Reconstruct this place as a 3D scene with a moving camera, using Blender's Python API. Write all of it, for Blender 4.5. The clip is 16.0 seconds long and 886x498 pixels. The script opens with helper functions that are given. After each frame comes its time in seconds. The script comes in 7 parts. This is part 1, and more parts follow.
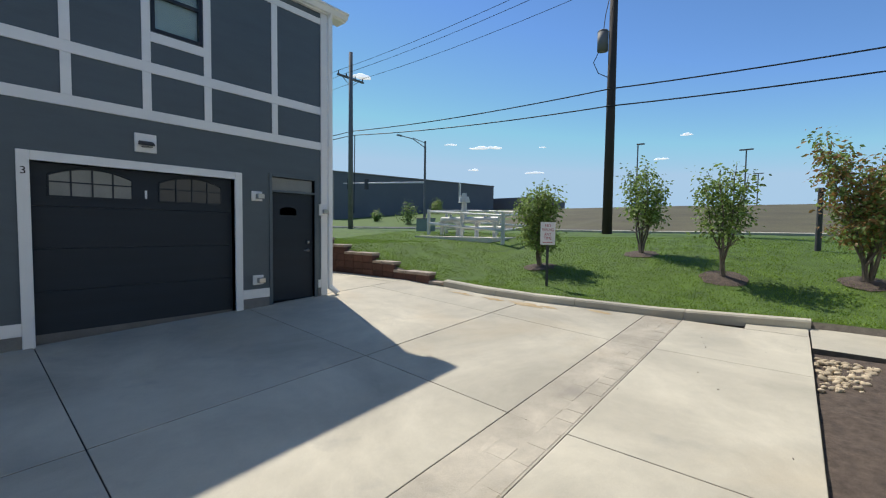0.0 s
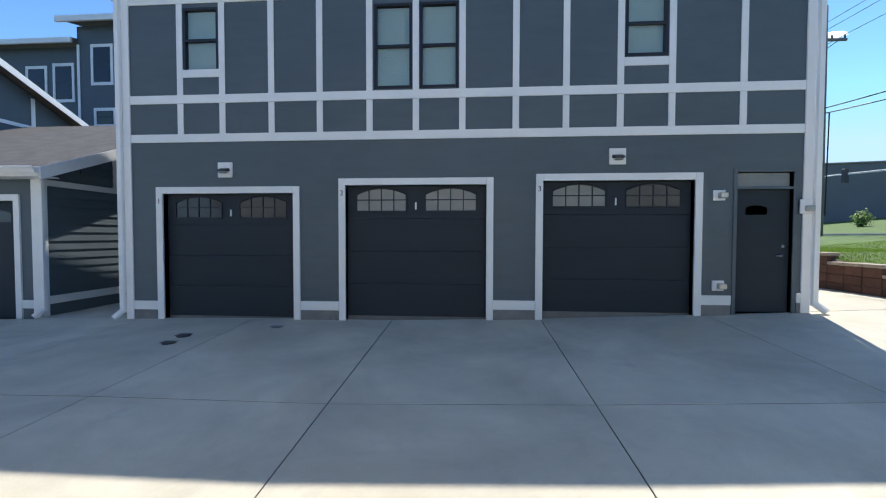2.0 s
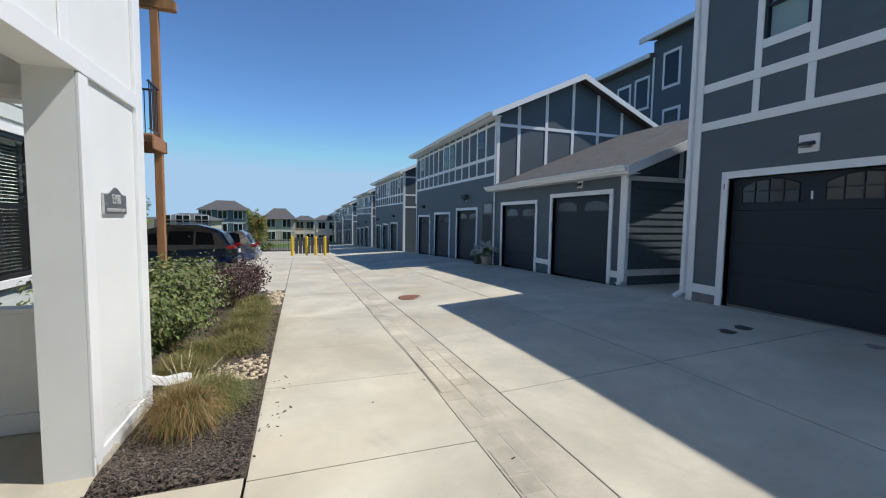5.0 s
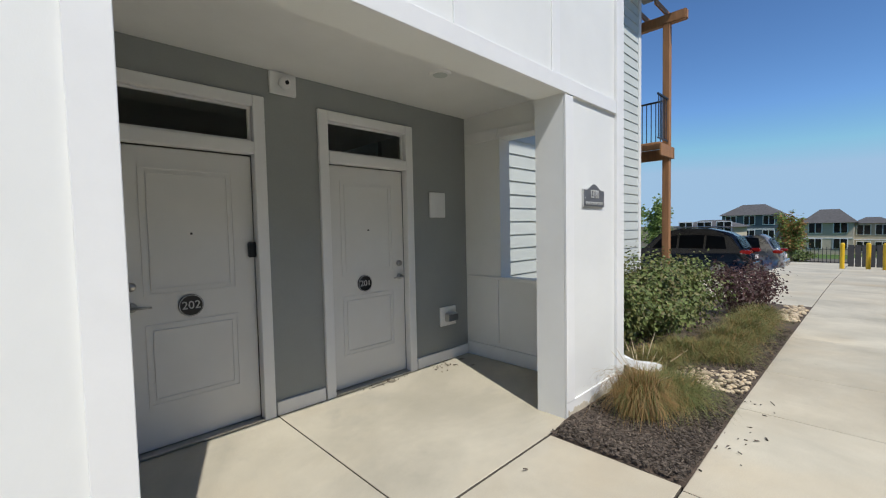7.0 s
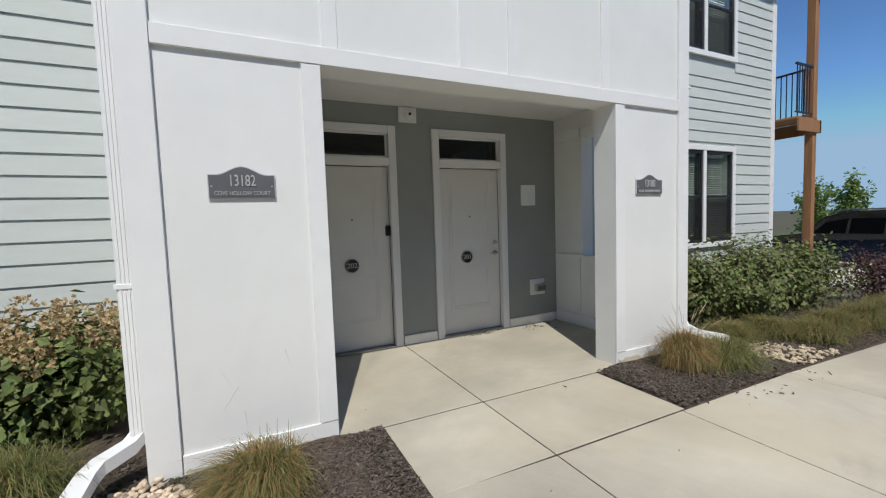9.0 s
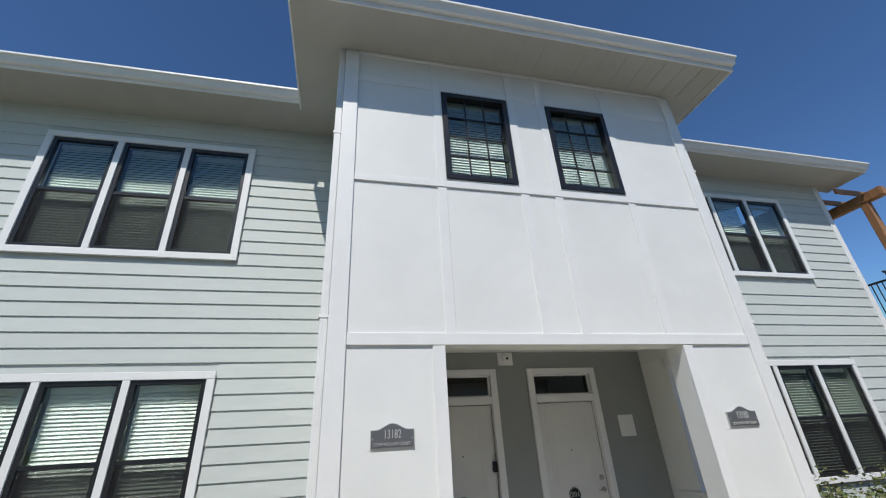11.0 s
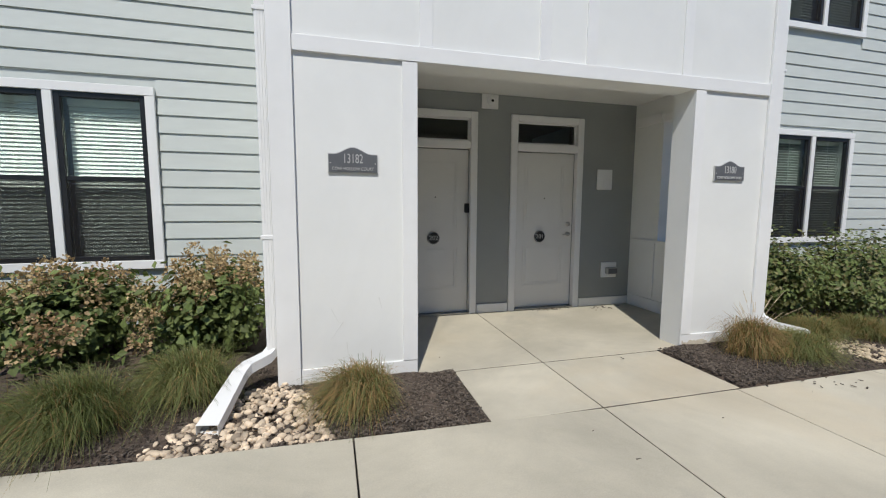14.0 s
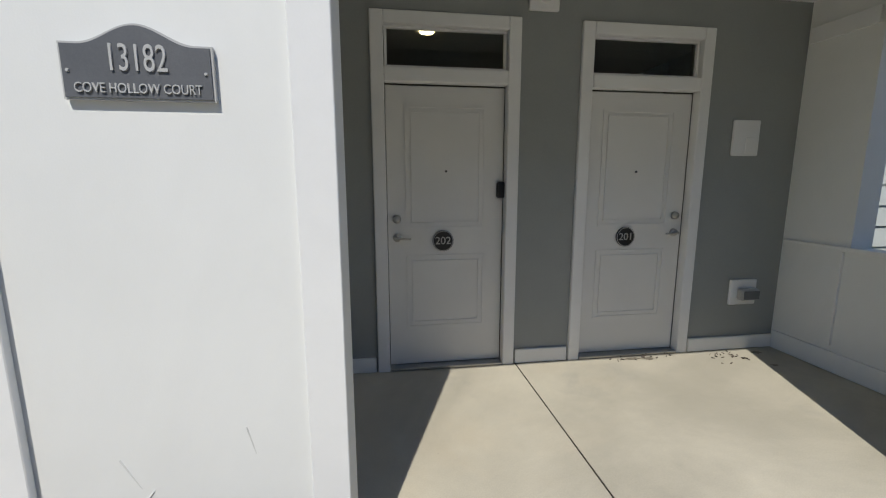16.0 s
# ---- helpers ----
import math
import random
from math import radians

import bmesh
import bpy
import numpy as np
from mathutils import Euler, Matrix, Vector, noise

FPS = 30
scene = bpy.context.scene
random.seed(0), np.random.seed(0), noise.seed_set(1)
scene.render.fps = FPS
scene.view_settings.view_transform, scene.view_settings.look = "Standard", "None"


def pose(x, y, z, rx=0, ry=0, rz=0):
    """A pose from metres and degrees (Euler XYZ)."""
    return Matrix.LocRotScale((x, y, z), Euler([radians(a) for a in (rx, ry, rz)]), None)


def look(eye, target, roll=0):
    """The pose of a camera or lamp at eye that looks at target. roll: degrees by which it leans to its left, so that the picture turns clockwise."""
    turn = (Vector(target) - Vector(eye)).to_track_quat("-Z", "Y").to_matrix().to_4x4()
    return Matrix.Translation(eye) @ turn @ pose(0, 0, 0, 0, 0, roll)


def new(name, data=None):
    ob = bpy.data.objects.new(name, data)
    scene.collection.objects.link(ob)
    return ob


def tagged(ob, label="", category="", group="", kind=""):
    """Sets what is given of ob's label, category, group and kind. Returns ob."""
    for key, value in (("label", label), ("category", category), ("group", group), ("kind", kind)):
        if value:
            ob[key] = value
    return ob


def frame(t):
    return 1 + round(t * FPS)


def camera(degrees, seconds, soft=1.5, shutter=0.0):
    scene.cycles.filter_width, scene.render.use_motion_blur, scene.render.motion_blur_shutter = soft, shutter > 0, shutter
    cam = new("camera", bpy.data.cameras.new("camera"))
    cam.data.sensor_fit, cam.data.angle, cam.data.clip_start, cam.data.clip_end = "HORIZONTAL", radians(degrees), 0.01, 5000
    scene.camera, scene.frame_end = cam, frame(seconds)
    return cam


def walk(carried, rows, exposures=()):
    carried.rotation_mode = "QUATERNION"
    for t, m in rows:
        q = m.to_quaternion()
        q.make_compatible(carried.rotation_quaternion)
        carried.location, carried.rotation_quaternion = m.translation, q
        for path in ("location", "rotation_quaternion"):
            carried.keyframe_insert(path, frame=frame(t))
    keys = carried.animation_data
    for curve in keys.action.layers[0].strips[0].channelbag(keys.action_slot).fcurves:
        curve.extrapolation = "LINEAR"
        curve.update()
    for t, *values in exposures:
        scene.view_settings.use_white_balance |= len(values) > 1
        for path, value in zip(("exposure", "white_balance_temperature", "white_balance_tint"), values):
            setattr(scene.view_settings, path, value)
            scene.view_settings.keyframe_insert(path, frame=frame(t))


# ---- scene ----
cam = camera(94.0, 16.0, soft=1.15)

PATH = [
    (0, (1.315, 1.21, 1.92), (2.84, 2.5, 1.822), 0.7),
    (0.5, (1.149, 1.321, 1.857), (2.315, 2.945, 1.797), -0.1),
    (1, (0.97, 1.34, 1.831), (1.72, 3.193, 1.787), -0.4),
    (1.5, (0.858, 1.358, 1.803), (1.168, 3.334, 1.755), -0.4),
    (2, (0.753, 1.352, 1.776), (0.608, 3.346, 1.714), 0.1),
    (2.5, (0.674, 1.347, 1.776), (0.08, 3.254, 1.69), 0.7),
    (3, (0.651, 1.392, 1.786), (-0.369, 3.109, 1.677), 0.9),
    (3.5, (0.59, 1.406, 1.772), (-0.775, 2.861, 1.645), 1.1),
    (3.7, (0.586, 1.401, 1.773), (-0.894, 2.739, 1.635), 1.0),
    (5.8, (0.213, 1.27, 1.713), (-1.781, 1.266, 1.561), -0.7),
    (6, (0.153, 1.304, 1.704), (-1.824, 1.05, 1.551), -1.5),
    (6.5, (0.088, 1.483, 1.621), (-1.639, 0.48, 1.512), -1.7),
    (7, (0.202, 1.688, 1.574), (-1.195, 0.26, 1.478), -1.2),
    (7.5, (0.384, 1.942, 1.577), (-0.833, 0.359, 1.463), -1.0),
    (8, (0.414, 2.285, 1.538), (-0.654, 0.6, 1.393), -0.9),
    (8.2, (0.43, 2.434, 1.535), (-0.593, 0.722, 1.37), -1.1),
    (10.3, (0.873, 3.755, 1.594), (0.266, 1.878, 1.919), -2.8),
    (10.5, (0.93, 3.873, 1.626), (0.369, 2.018, 2.121), -3.1),
    (11, (0.991, 4.027, 1.705), (0.543, 2.28, 2.57), -3.4),
    (11.5, (1.018, 4.081, 1.759), (0.633, 2.405, 2.78), -3.5),
    (12, (0.993, 4.038, 1.745), (0.617, 2.295, 2.65), -2.7),
    (12.5, (0.956, 3.896, 1.625), (0.508, 2.016, 2.138), -1.3),
    (13, (0.938, 3.818, 1.508), (0.408, 1.892, 1.614), -0.4),
    (13.5, (0.877, 3.753, 1.45), (0.329, 1.832, 1.332), 0.2),
    (14, (0.703, 3.442, 1.467), (0.184, 1.522, 1.259), 0.3),
    (14.5, (0.537, 2.994, 1.464), (0.047, 1.07, 1.223), -0.1),
    (15, (0.359, 2.457, 1.477), (-0.091, 0.526, 1.219), -0.3),
    (15.5, (0.114, 1.873, 1.498), (-0.27, -0.068, 1.209), 0.1),
    (16, (-0.134, 1.336, 1.499), (-0.418, -0.617, 1.179), -0.1),
]
walk(cam, [(t, look(eye, target, roll)) for t, eye, target, roll in PATH],
     [(0, 0.24, 6800, 10), (1.0, 0.6, 6700, 10), (1.7, 0.85, 6500, 10), (2.5, 0.88, 6500, 10), (3.0, 0.72, 6500, 10), (3.5, 0.52, 6500, 10), (6.0, 0.22, 6500, 10), (6.5, 0.26, 6500, 10), (7.0, 0.08, 6500, 10), (7.5, -0.05, 6480, 10), (8.0, -0.1, 6480, 10), (10.5, -0.05, 6450, 10), (11.2, -0.05, 6420, 10), (12.5, 0.0, 6440, 10), (13.5, -0.1, 6480, 10), (14.5, -0.03, 6500, 10), (16.0, -0.05, 6500, 10)])

# ---- light ----
SUN_AZ, SUN_EL = radians(20.0), radians(53.9)      # azimuth from +y towards +x
world = bpy.data.worlds.new("world")
scene.world = world
world.use_nodes = True
wn = world.node_tree.nodes
sky = wn.new("ShaderNodeTexSky")
sky.sky_type, sky.sun_disc = "NISHITA", False
sky.sun_elevation, sky.sun_rotation = SUN_EL, SUN_AZ
sky.altitude, sky.air_density, sky.dust_density, sky.ozone_density = 300, 0.85, 0.0, 3.0
wn["Background"].inputs["Strength"].default_value = 0.122
tint = wn.new("ShaderNodeMixRGB")
tint.blend_type = "MULTIPLY"
tint.inputs["Fac"].default_value = 1.0
tint.inputs["Color2"].default_value = (0.87, 1.0, 1.05, 1)
world.node_tree.links.new(sky.outputs[0], tint.inputs["Color1"])
sep, com = wn.new("ShaderNodeSeparateColor"), wn.new("ShaderNodeCombineColor")
keep_blue, keep_red, k_blue, k_red = (wn.new("ShaderNodeMath") for _ in range(4))
keep_blue.operation, keep_red.operation, k_blue.operation, k_red.operation = "MAXIMUM", "MINIMUM", "MULTIPLY", "MULTIPLY"
k_blue.inputs[1].default_value, k_red.inputs[1].default_value = 1.10, 0.88
wl = world.node_tree.links.new
wl(tint.outputs[0], sep.inputs[0])
wl(sep.outputs["Green"], k_blue.inputs[0])
wl(sep.outputs["Green"], k_red.inputs[0])
wl(sep.outputs["Blue"], keep_blue.inputs[0])
wl(k_blue.outputs[0], keep_blue.inputs[1])
wl(sep.outputs["Red"], keep_red.inputs[0])
wl(k_red.outputs[0], keep_red.inputs[1])
wl(keep_red.outputs[0], com.inputs["Red"])
wl(sep.outputs["Green"], com.inputs["Green"])
wl(keep_blue.outputs[0], com.inputs["Blue"])
deep, down, up = wn.new("ShaderNodeGamma"), wn.new("ShaderNodeVectorMath"), wn.new("ShaderNodeVectorMath")
down.operation = up.operation = "SCALE"
down.inputs["Scale"].default_value, up.inputs["Scale"].default_value = 1 / 3.2, 3.2
deep.inputs["Gamma"].default_value = 1.22
wl(com.outputs[0], down.inputs[0])
wl(down.outputs[0], deep.inputs["Color"])
wl(deep.outputs[0], up.inputs[0])
cap = wn.new("ShaderNodeVectorMath")
cap.operation = "MINIMUM"
cap.inputs[1].default_value = (2.7, 4.1, 5.7)
wl(up.outputs[0], cap.inputs[0])
wl(cap.outputs[0], wn["Background"].inputs["Color"])
sun_data = bpy.data.lights.new("sun", "SUN")
sun_data.energy, sun_data.angle, sun_data.color = 3.8, radians(0.53), (1.0, 0.965, 0.89)
sun = new("sun", sun_data)
sun_dir = Vector((math.sin(SUN_AZ) * math.cos(SUN_EL), math.cos(SUN_AZ) * math.cos(SUN_EL), math.sin(SUN_EL)))
sun.matrix_world = look(tuple(sun_dir * 60), (0, 0, 0))

# ---- materials ----


def nd(nt, kind, **kw):
    n = nt.nodes.new(kind)
    for k, v in kw.items():
        n.inputs[k].default_value = v
    return n


def mat(name, color, rough=0.6, var=0.12, scale=3.0, fine=60.0, bump=0.1, metal=0.0, second=None, island=0.0, obj=0.0, stretch=(1, 1, 1), spec=0.5, stain=0.0, rust=0.0):
    """A surface with variation at two scales: broad stains, fine grain, and relief."""
    m = bpy.data.materials.new(name)
    m.use_nodes = True
    nt = m.node_tree
    L = nt.links.new
    bs = nt.nodes["Principled BSDF"]
    bs.inputs["Roughness"].default_value = rough
    bs.inputs["Metallic"].default_value = metal
    bs.inputs["Specular IOR Level"].default_value = spec
    geo = nt.nodes.new("ShaderNodeNewGeometry")
    mp = nt.nodes.new("ShaderNodeMapping")
    mp.inputs["Scale"].default_value = stretch
    L(geo.outputs["Position"], mp.inputs["Vector"])
    big = nd(nt, "ShaderNodeTexNoise", Scale=scale, Detail=5.0, Roughness=0.6)
    small = nd(nt, "ShaderNodeTexNoise", Scale=fine, Detail=4.0, Roughness=0.6)
    L(mp.outputs[0], big.inputs["Vector"])
    L(mp.outputs[0], small.inputs["Vector"])
    dark = tuple(c * (1 - var) for c in color)
    light = tuple(min(1, c * (1 + var)) for c in color)
    ramp = nt.nodes.new("ShaderNodeValToRGB")
    ramp.color_ramp.elements[0].position, ramp.color_ramp.elements[1].position = 0.3, 0.72
    ramp.color_ramp.elements[0].color = (*dark, 1)
    ramp.color_ramp.elements[1].color = (*(second or light), 1)
    L(big.outputs["Fac"], ramp.inputs["Fac"])
    mx = nd(nt, "ShaderNodeMixRGB", Fac=min(0.9, var * 1.5))
    mx.blend_type = "OVERLAY"
    L(ramp.outputs["Color"], mx.inputs["Color1"])
    L(small.outputs["Fac"], mx.inputs["Color2"])
    out = mx.outputs["Color"]
    if stain:
        st = nd(nt, "ShaderNodeTexNoise", Scale=0.55, Detail=7.0, Roughness=0.65, Distortion=0.6)
        L(geo.outputs["Position"], st.inputs["Vector"])
        sr = nt.nodes.new("ShaderNodeMapRange")
        sr.inputs["From Min"].default_value, sr.inputs["From Max"].default_value = 0.38, 0.62
        sr.inputs["To Min"].default_value, sr.inputs["To Max"].default_value = 1 - stain, 1 + stain * 0.3
        L(st.outputs["Fac"], sr.inputs["Value"])
        ml = nd(nt, "ShaderNodeMixRGB", Fac=1.0)
        ml.blend_type = "MULTIPLY"
        L(out, ml.inputs["Color1"])
        L(sr.outputs[0], ml.inputs["Color2"])
        out = ml.outputs["Color"]
    if rust:
        for sc, lo, hi, tint, amount in ((0.33, 0.52, 0.72, (0.5, 0.39, 0.245, 1), rust), (1.7, 0.6, 0.74, (0.3, 0.285, 0.26, 1), rust * 0.75), (26.0, 0.7, 0.78, (0.25, 0.22, 0.18, 1), rust * 0.6)):
            ns = nd(nt, "ShaderNodeTexNoise", Scale=sc, Detail=6.0, Roughness=0.6, Distortion=0.4)
            L(geo.outputs["Position"], ns.inputs["Vector"])
            ms = nt.nodes.new("ShaderNodeMapRange")
            ms.inputs["From Min"].default_value, ms.inputs["From Max"].default_value = lo, hi
            ms.inputs["To Max"].default_value = amount
            L(ns.outputs["Fac"], ms.inputs["Value"])
            mc = nd(nt, "ShaderNodeMixRGB", Color2=tint)
            L(ms.outputs[0], mc.inputs["Fac"])
            L(out, mc.inputs["Color1"])
            out = mc.outputs["Color"]
    if island or obj:
        hs = nd(nt, "ShaderNodeHueSaturation")
        mr = nt.nodes.new("ShaderNodeMapRange")
        amount = island or obj
        mr.inputs["To Min"].default_value, mr.inputs["To Max"].default_value = 1 - amount, 1 + amount
        if island:
            L(geo.outputs["Random Per Island"], mr.inputs["Value"])
        else:
            oi = nt.nodes.new("ShaderNodeObjectInfo")
            L(oi.outputs["Random"], mr.inputs["Value"])
        L(mr.outputs[0], hs.inputs["Value"])
        L(out, hs.inputs["Color"])
        out = hs.outputs["Color"]
    L(out, bs.inputs["Base Color"])
    rr = nt.nodes.new("ShaderNodeMapRange")
    rr.inputs["To Min"].default_value, rr.inputs["To Max"].default_value = max(0, rough - 0.12), min(1, rough + 0.12)
    L(big.outputs["Fac"], rr.inputs["Value"])
    L(rr.outputs[0], bs.inputs["Roughness"])
    if bump:
        bp = nd(nt, "ShaderNodeBump", Strength=bump, Distance=0.01)
        L(small.outputs["Fac"], bp.inputs["Height"])
        L(bp.outputs["Normal"], bs.inputs["Normal"])
    return m


def leafy(name, color, second, var=0.35, trans=0.3, rough=0.55):
    m = mat(name, color, rough, 0.2, 2.0, 40, 0.0, second=second, island=var)
    bs = m.node_tree.nodes["Principled BSDF"]
    tr = m.node_tree.nodes.new("ShaderNodeBsdfTranslucent")
    ms = m.node_tree.nodes.new("ShaderNodeMixShader")
    ms.inputs["Fac"].default_value = trans
    L = m.node_tree.links.new
    L(bs.inputs["Base Color"].links[0].from_socket, tr.inputs["Color"])
    L(bs.outputs[0], ms.inputs[1])
    L(tr.outputs[0], ms.inputs[2])
    L(ms.outputs[0], m.node_tree.nodes["Material Output"].inputs["Surface"])
    return m


def glassy(name, color=(1, 1, 1), rough=0.0):
    m = bpy.data.materials.new(name)
    m.use_nodes = True
    nt = m.node_tree
    bs = nt.nodes["Principled BSDF"]
    bs.inputs["Base Color"].default_value = (*color, 1)
    bs.inputs["Roughness"].default_value = rough
    bs.inputs["Transmission Weight"].default_value = 1.0
    bs.inputs["IOR"].default_value = 1.45
    return m


def glow(name, color, strength):
    m = bpy.data.materials.new(name)
    m.use_nodes = True
    bs = m.node_tree.nodes["Principled BSDF"]
    bs.inputs["Emission Color"].default_value = (*color, 1)
    bs.inputs["Emission Strength"].default_value = strength
    return m


M_CONC = mat("concrete", (0.535, 0.492, 0.392), 0.85, 0.12, 1.1, 130, 0.15, obj=0.05, stain=0.18, rust=0.5)
M_CONC_STRIP = mat("stamped_concrete", (0.515, 0.462, 0.37), 0.85, 0.16, 3.0, 110, 0.5, obj=0.06, stain=0.24, rust=0.6)
M_CONC_DARK = mat("foundation_concrete", (0.2, 0.2, 0.195), 0.9, 0.2, 5.0, 90, 0.3)
M_SUB = mat("joint_dirt", (0.13, 0.112, 0.09), 0.95, 0.3, 9, 80, 0.3)
M_WHITE = mat("white_panel_paint", (0.80, 0.805, 0.785), 0.55, 0.025, 1.3, 160, 0.05, stain=0.04)
M_SCUFF = mat("scuff_grey", (0.67, 0.67, 0.65), 0.8, 0.1, 20, 90, 0.0)
M_GRIME = mat("splashed_dirt", (0.6, 0.535, 0.43), 0.9, 0.18, 12, 90, 0.1)
M_WET = mat("damp_concrete", (0.2, 0.175, 0.13), 0.7, 0.2, 9, 90, 0.1)
M_TRIM = mat("white_trim_paint", (0.82, 0.82, 0.81), 0.45, 0.03, 3, 120, 0.04)
M_SIDING = mat("pale_grey_siding", (0.56, 0.593, 0.568), 0.6, 0.04, 2.0, 70, 0.12, obj=0.025, stretch=(1, 1, 6))
M_PORCHGREY = mat("porch_grey_paint", (0.30, 0.315, 0.305), 0.65, 0.05, 2.0, 120, 0.06)
M_SOFFIT = mat("soffit", (0.45, 0.44, 0.405), 0.6, 0.06, 2.0, 80, 0.05)
M_SLATE = mat("slate_siding", (0.088, 0.115, 0.132), 0.55, 0.08, 1.4, 90, 0.12, stretch=(1, 1, 5), stain=0.08)
M_SLATE2 = mat("slate_panel", (0.083, 0.108, 0.126), 0.6, 0.08, 1.4, 90, 0.08)
M_GDOOR = mat("garage_door_paint", (0.018, 0.027, 0.038), 0.55, 0.12, 2.0, 150, 0.1, stretch=(0.3, 1, 4), spec=0.3)
M_BLACK = mat("black_frame", (0.014, 0.014, 0.016), 0.35, 0.15, 4, 120, 0.03)
M_DOOR = mat("door_paint", (0.74, 0.735, 0.71), 0.45, 0.03, 2, 120, 0.03)
M_BLIND = mat("blind_slats", (0.56, 0.6, 0.57), 0.5, 0.05, 4, 80, 0.0)
M_ROOM = mat("interior_plaster", (0.3, 0.3, 0.29), 0.8, 0.08, 2, 60, 0.05)
M_SHINGLE = mat("asphalt_shingle", (0.105, 0.1, 0.098), 0.95, 0.3, 3.0, 220, 0.5, island=0.22)
M_METAL = mat("brushed_nickel", (0.45, 0.44, 0.42), 0.32, 0.1, 8, 150, 0.03, metal=1.0)
M_SIGNGREY = mat("cast_sign_grey", (0.12, 0.125, 0.135), 0.45, 0.08, 6, 160, 0.08)
M_SILVER = mat("silver_lettering", (0.5, 0.5, 0.49), 0.4, 0.06, 8, 150, 0.03)
M_WOODPOST = mat("cedar_post", (0.34, 0.165, 0.07), 0.6, 0.2, 3, 60, 0.25, stretch=(6, 6, 0.6))
M_MULCH = mat("mulch_ground", (0.1, 0.073, 0.055), 0.95, 0.45, 12, 140, 0.9)
M_CHIP = mat("mulch_chips", (0.108, 0.086, 0.068), 0.95, 0.3, 20, 90, 0.3, island=0.65)
M_ROCK2 = mat("pale_limestone", (0.62, 0.57, 0.48), 0.85, 0.15, 14, 90, 0.25, island=0.25)
M_GRASS = mat("lawn_soil", (0.065, 0.125, 0.014), 0.9, 0.3, 2.0, 90, 0.8, second=(0.1, 0.175, 0.02))
M_BLADE = leafy("grass_blades", (0.185, 0.3, 0.022), (0.24, 0.37, 0.034), 0.3, 0.3)
M_LEAF = leafy("tree_leaves", (0.2, 0.3, 0.07), (0.31, 0.4, 0.12), 0.4, 0.42)
M_LEAFY = leafy("turning_leaves", (0.3, 0.23, 0.06), (0.42, 0.2, 0.08), 0.35)
M_HYD = leafy("shrub_leaves", (0.118, 0.172, 0.044), (0.2, 0.24, 0.078), 0.4, 0.22, 0.68)
M_HYD2 = leafy("shrub_leaves_tan", (0.25, 0.2, 0.09), (0.17, 0.2, 0.06), 0.35, 0.22)
M_FLOWER = leafy("dried_flower_heads", (0.48, 0.31, 0.16), (0.58, 0.46, 0.25), 0.35, 0.25, 0.7)
M_PURPLE = leafy("purple_leaves", (0.085, 0.035, 0.04), (0.13, 0.07, 0.06), 0.35)
M_TUFT = leafy("ornamental_grass", (0.15, 0.182, 0.05), (0.245, 0.26, 0.09), 0.3, 0.3, 0.6)
M_STRAW = leafy("straw_grass", (0.37, 0.22, 0.085), (0.44, 0.295, 0.125), 0.3, 0.3, 0.65)
M_PLUME = mat("dry_seed_heads", (0.5, 0.4, 0.26), 0.8, 0.2, 20, 90, 0.1)
M_BARK = mat("bark", (0.16, 0.125, 0.095), 0.9, 0.3, 8, 80, 0.6)
M_POLE = mat("creosote_pole", (0.055, 0.04, 0.032), 0.85, 0.25, 3, 60, 0.4, stretch=(8, 8, 0.5))
M_GREYPOLE = mat("grey_pole", (0.17, 0.165, 0.16), 0.7, 0.15, 3, 60, 0.2)
M_WIRE = mat("black_cable", (0.02, 0.02, 0.022), 0.6, 0.1, 3, 60, 0.0)
M_YELLOW = mat("yellow_paint", (0.75, 0.47, 0.02), 0.45, 0.08, 4, 80, 0.05)
M_PIPE = mat("cream_pipe_paint", (0.66, 0.64, 0.58), 0.5, 0.08, 4, 80, 0.05)
M_BRICK = mat("retaining_block", (0.13, 0.062, 0.045), 0.9, 0.25, 8, 90, 0.5, obj=0.2)
M_CAP = mat("retaining_cap", (0.42, 0.34, 0.27), 0.9, 0.15, 8, 90, 0.3)
M_WAREHOUSE = mat("warehouse_panel", (0.165, 0.16, 0.168), 0.8, 0.08, 0.3, 20, 0.0)
M_ROAD = mat("asphalt", (0.055, 0.055, 0.056), 0.9, 0.2, 1.0, 160, 0.4)
M_FIELD = mat("dry_field", (0.1, 0.085, 0.045), 0.95, 0.25, 0.25, 8, 0.4, second=(0.125, 0.115, 0.058))
M_RUST = mat("rusty_cover", (0.24, 0.105, 0.07), 0.8, 0.2, 12, 90, 0.5)
M_IRON = mat("cast_iron", (0.06, 0.06, 0.062), 0.7, 0.2, 12, 90, 0.5)
M_CAR = mat("dark_car_paint", (0.008, 0.012, 0.022), 0.12, 0.05, 2, 80, 0.0)
M_CAR2 = mat("silver_car_paint", (0.42, 0.42, 0.43), 0.25, 0.05, 2, 80, 0.0, metal=0.6)
M_CARGLASS = mat("dark_car_glass", (0.006, 0.007, 0.008), 0.08, 0.05, 2, 80, 0.0, spec=0.2)
M_TYRE = mat("rubber", (0.015, 0.015, 0.015), 0.8, 0.2, 8, 80, 0.2)
M_REDLENS = mat("red_lens", (0.3, 0.015, 0.012), 0.15, 0.05, 4, 40, 0.0)
M_SIGNWHITE = mat("sign_white", (0.78, 0.75, 0.75), 0.4, 0.04, 6, 80, 0.0)
M_SIGNRED = mat("sign_red", (0.42, 0.05, 0.07), 0.4, 0.06, 6, 80, 0.0)
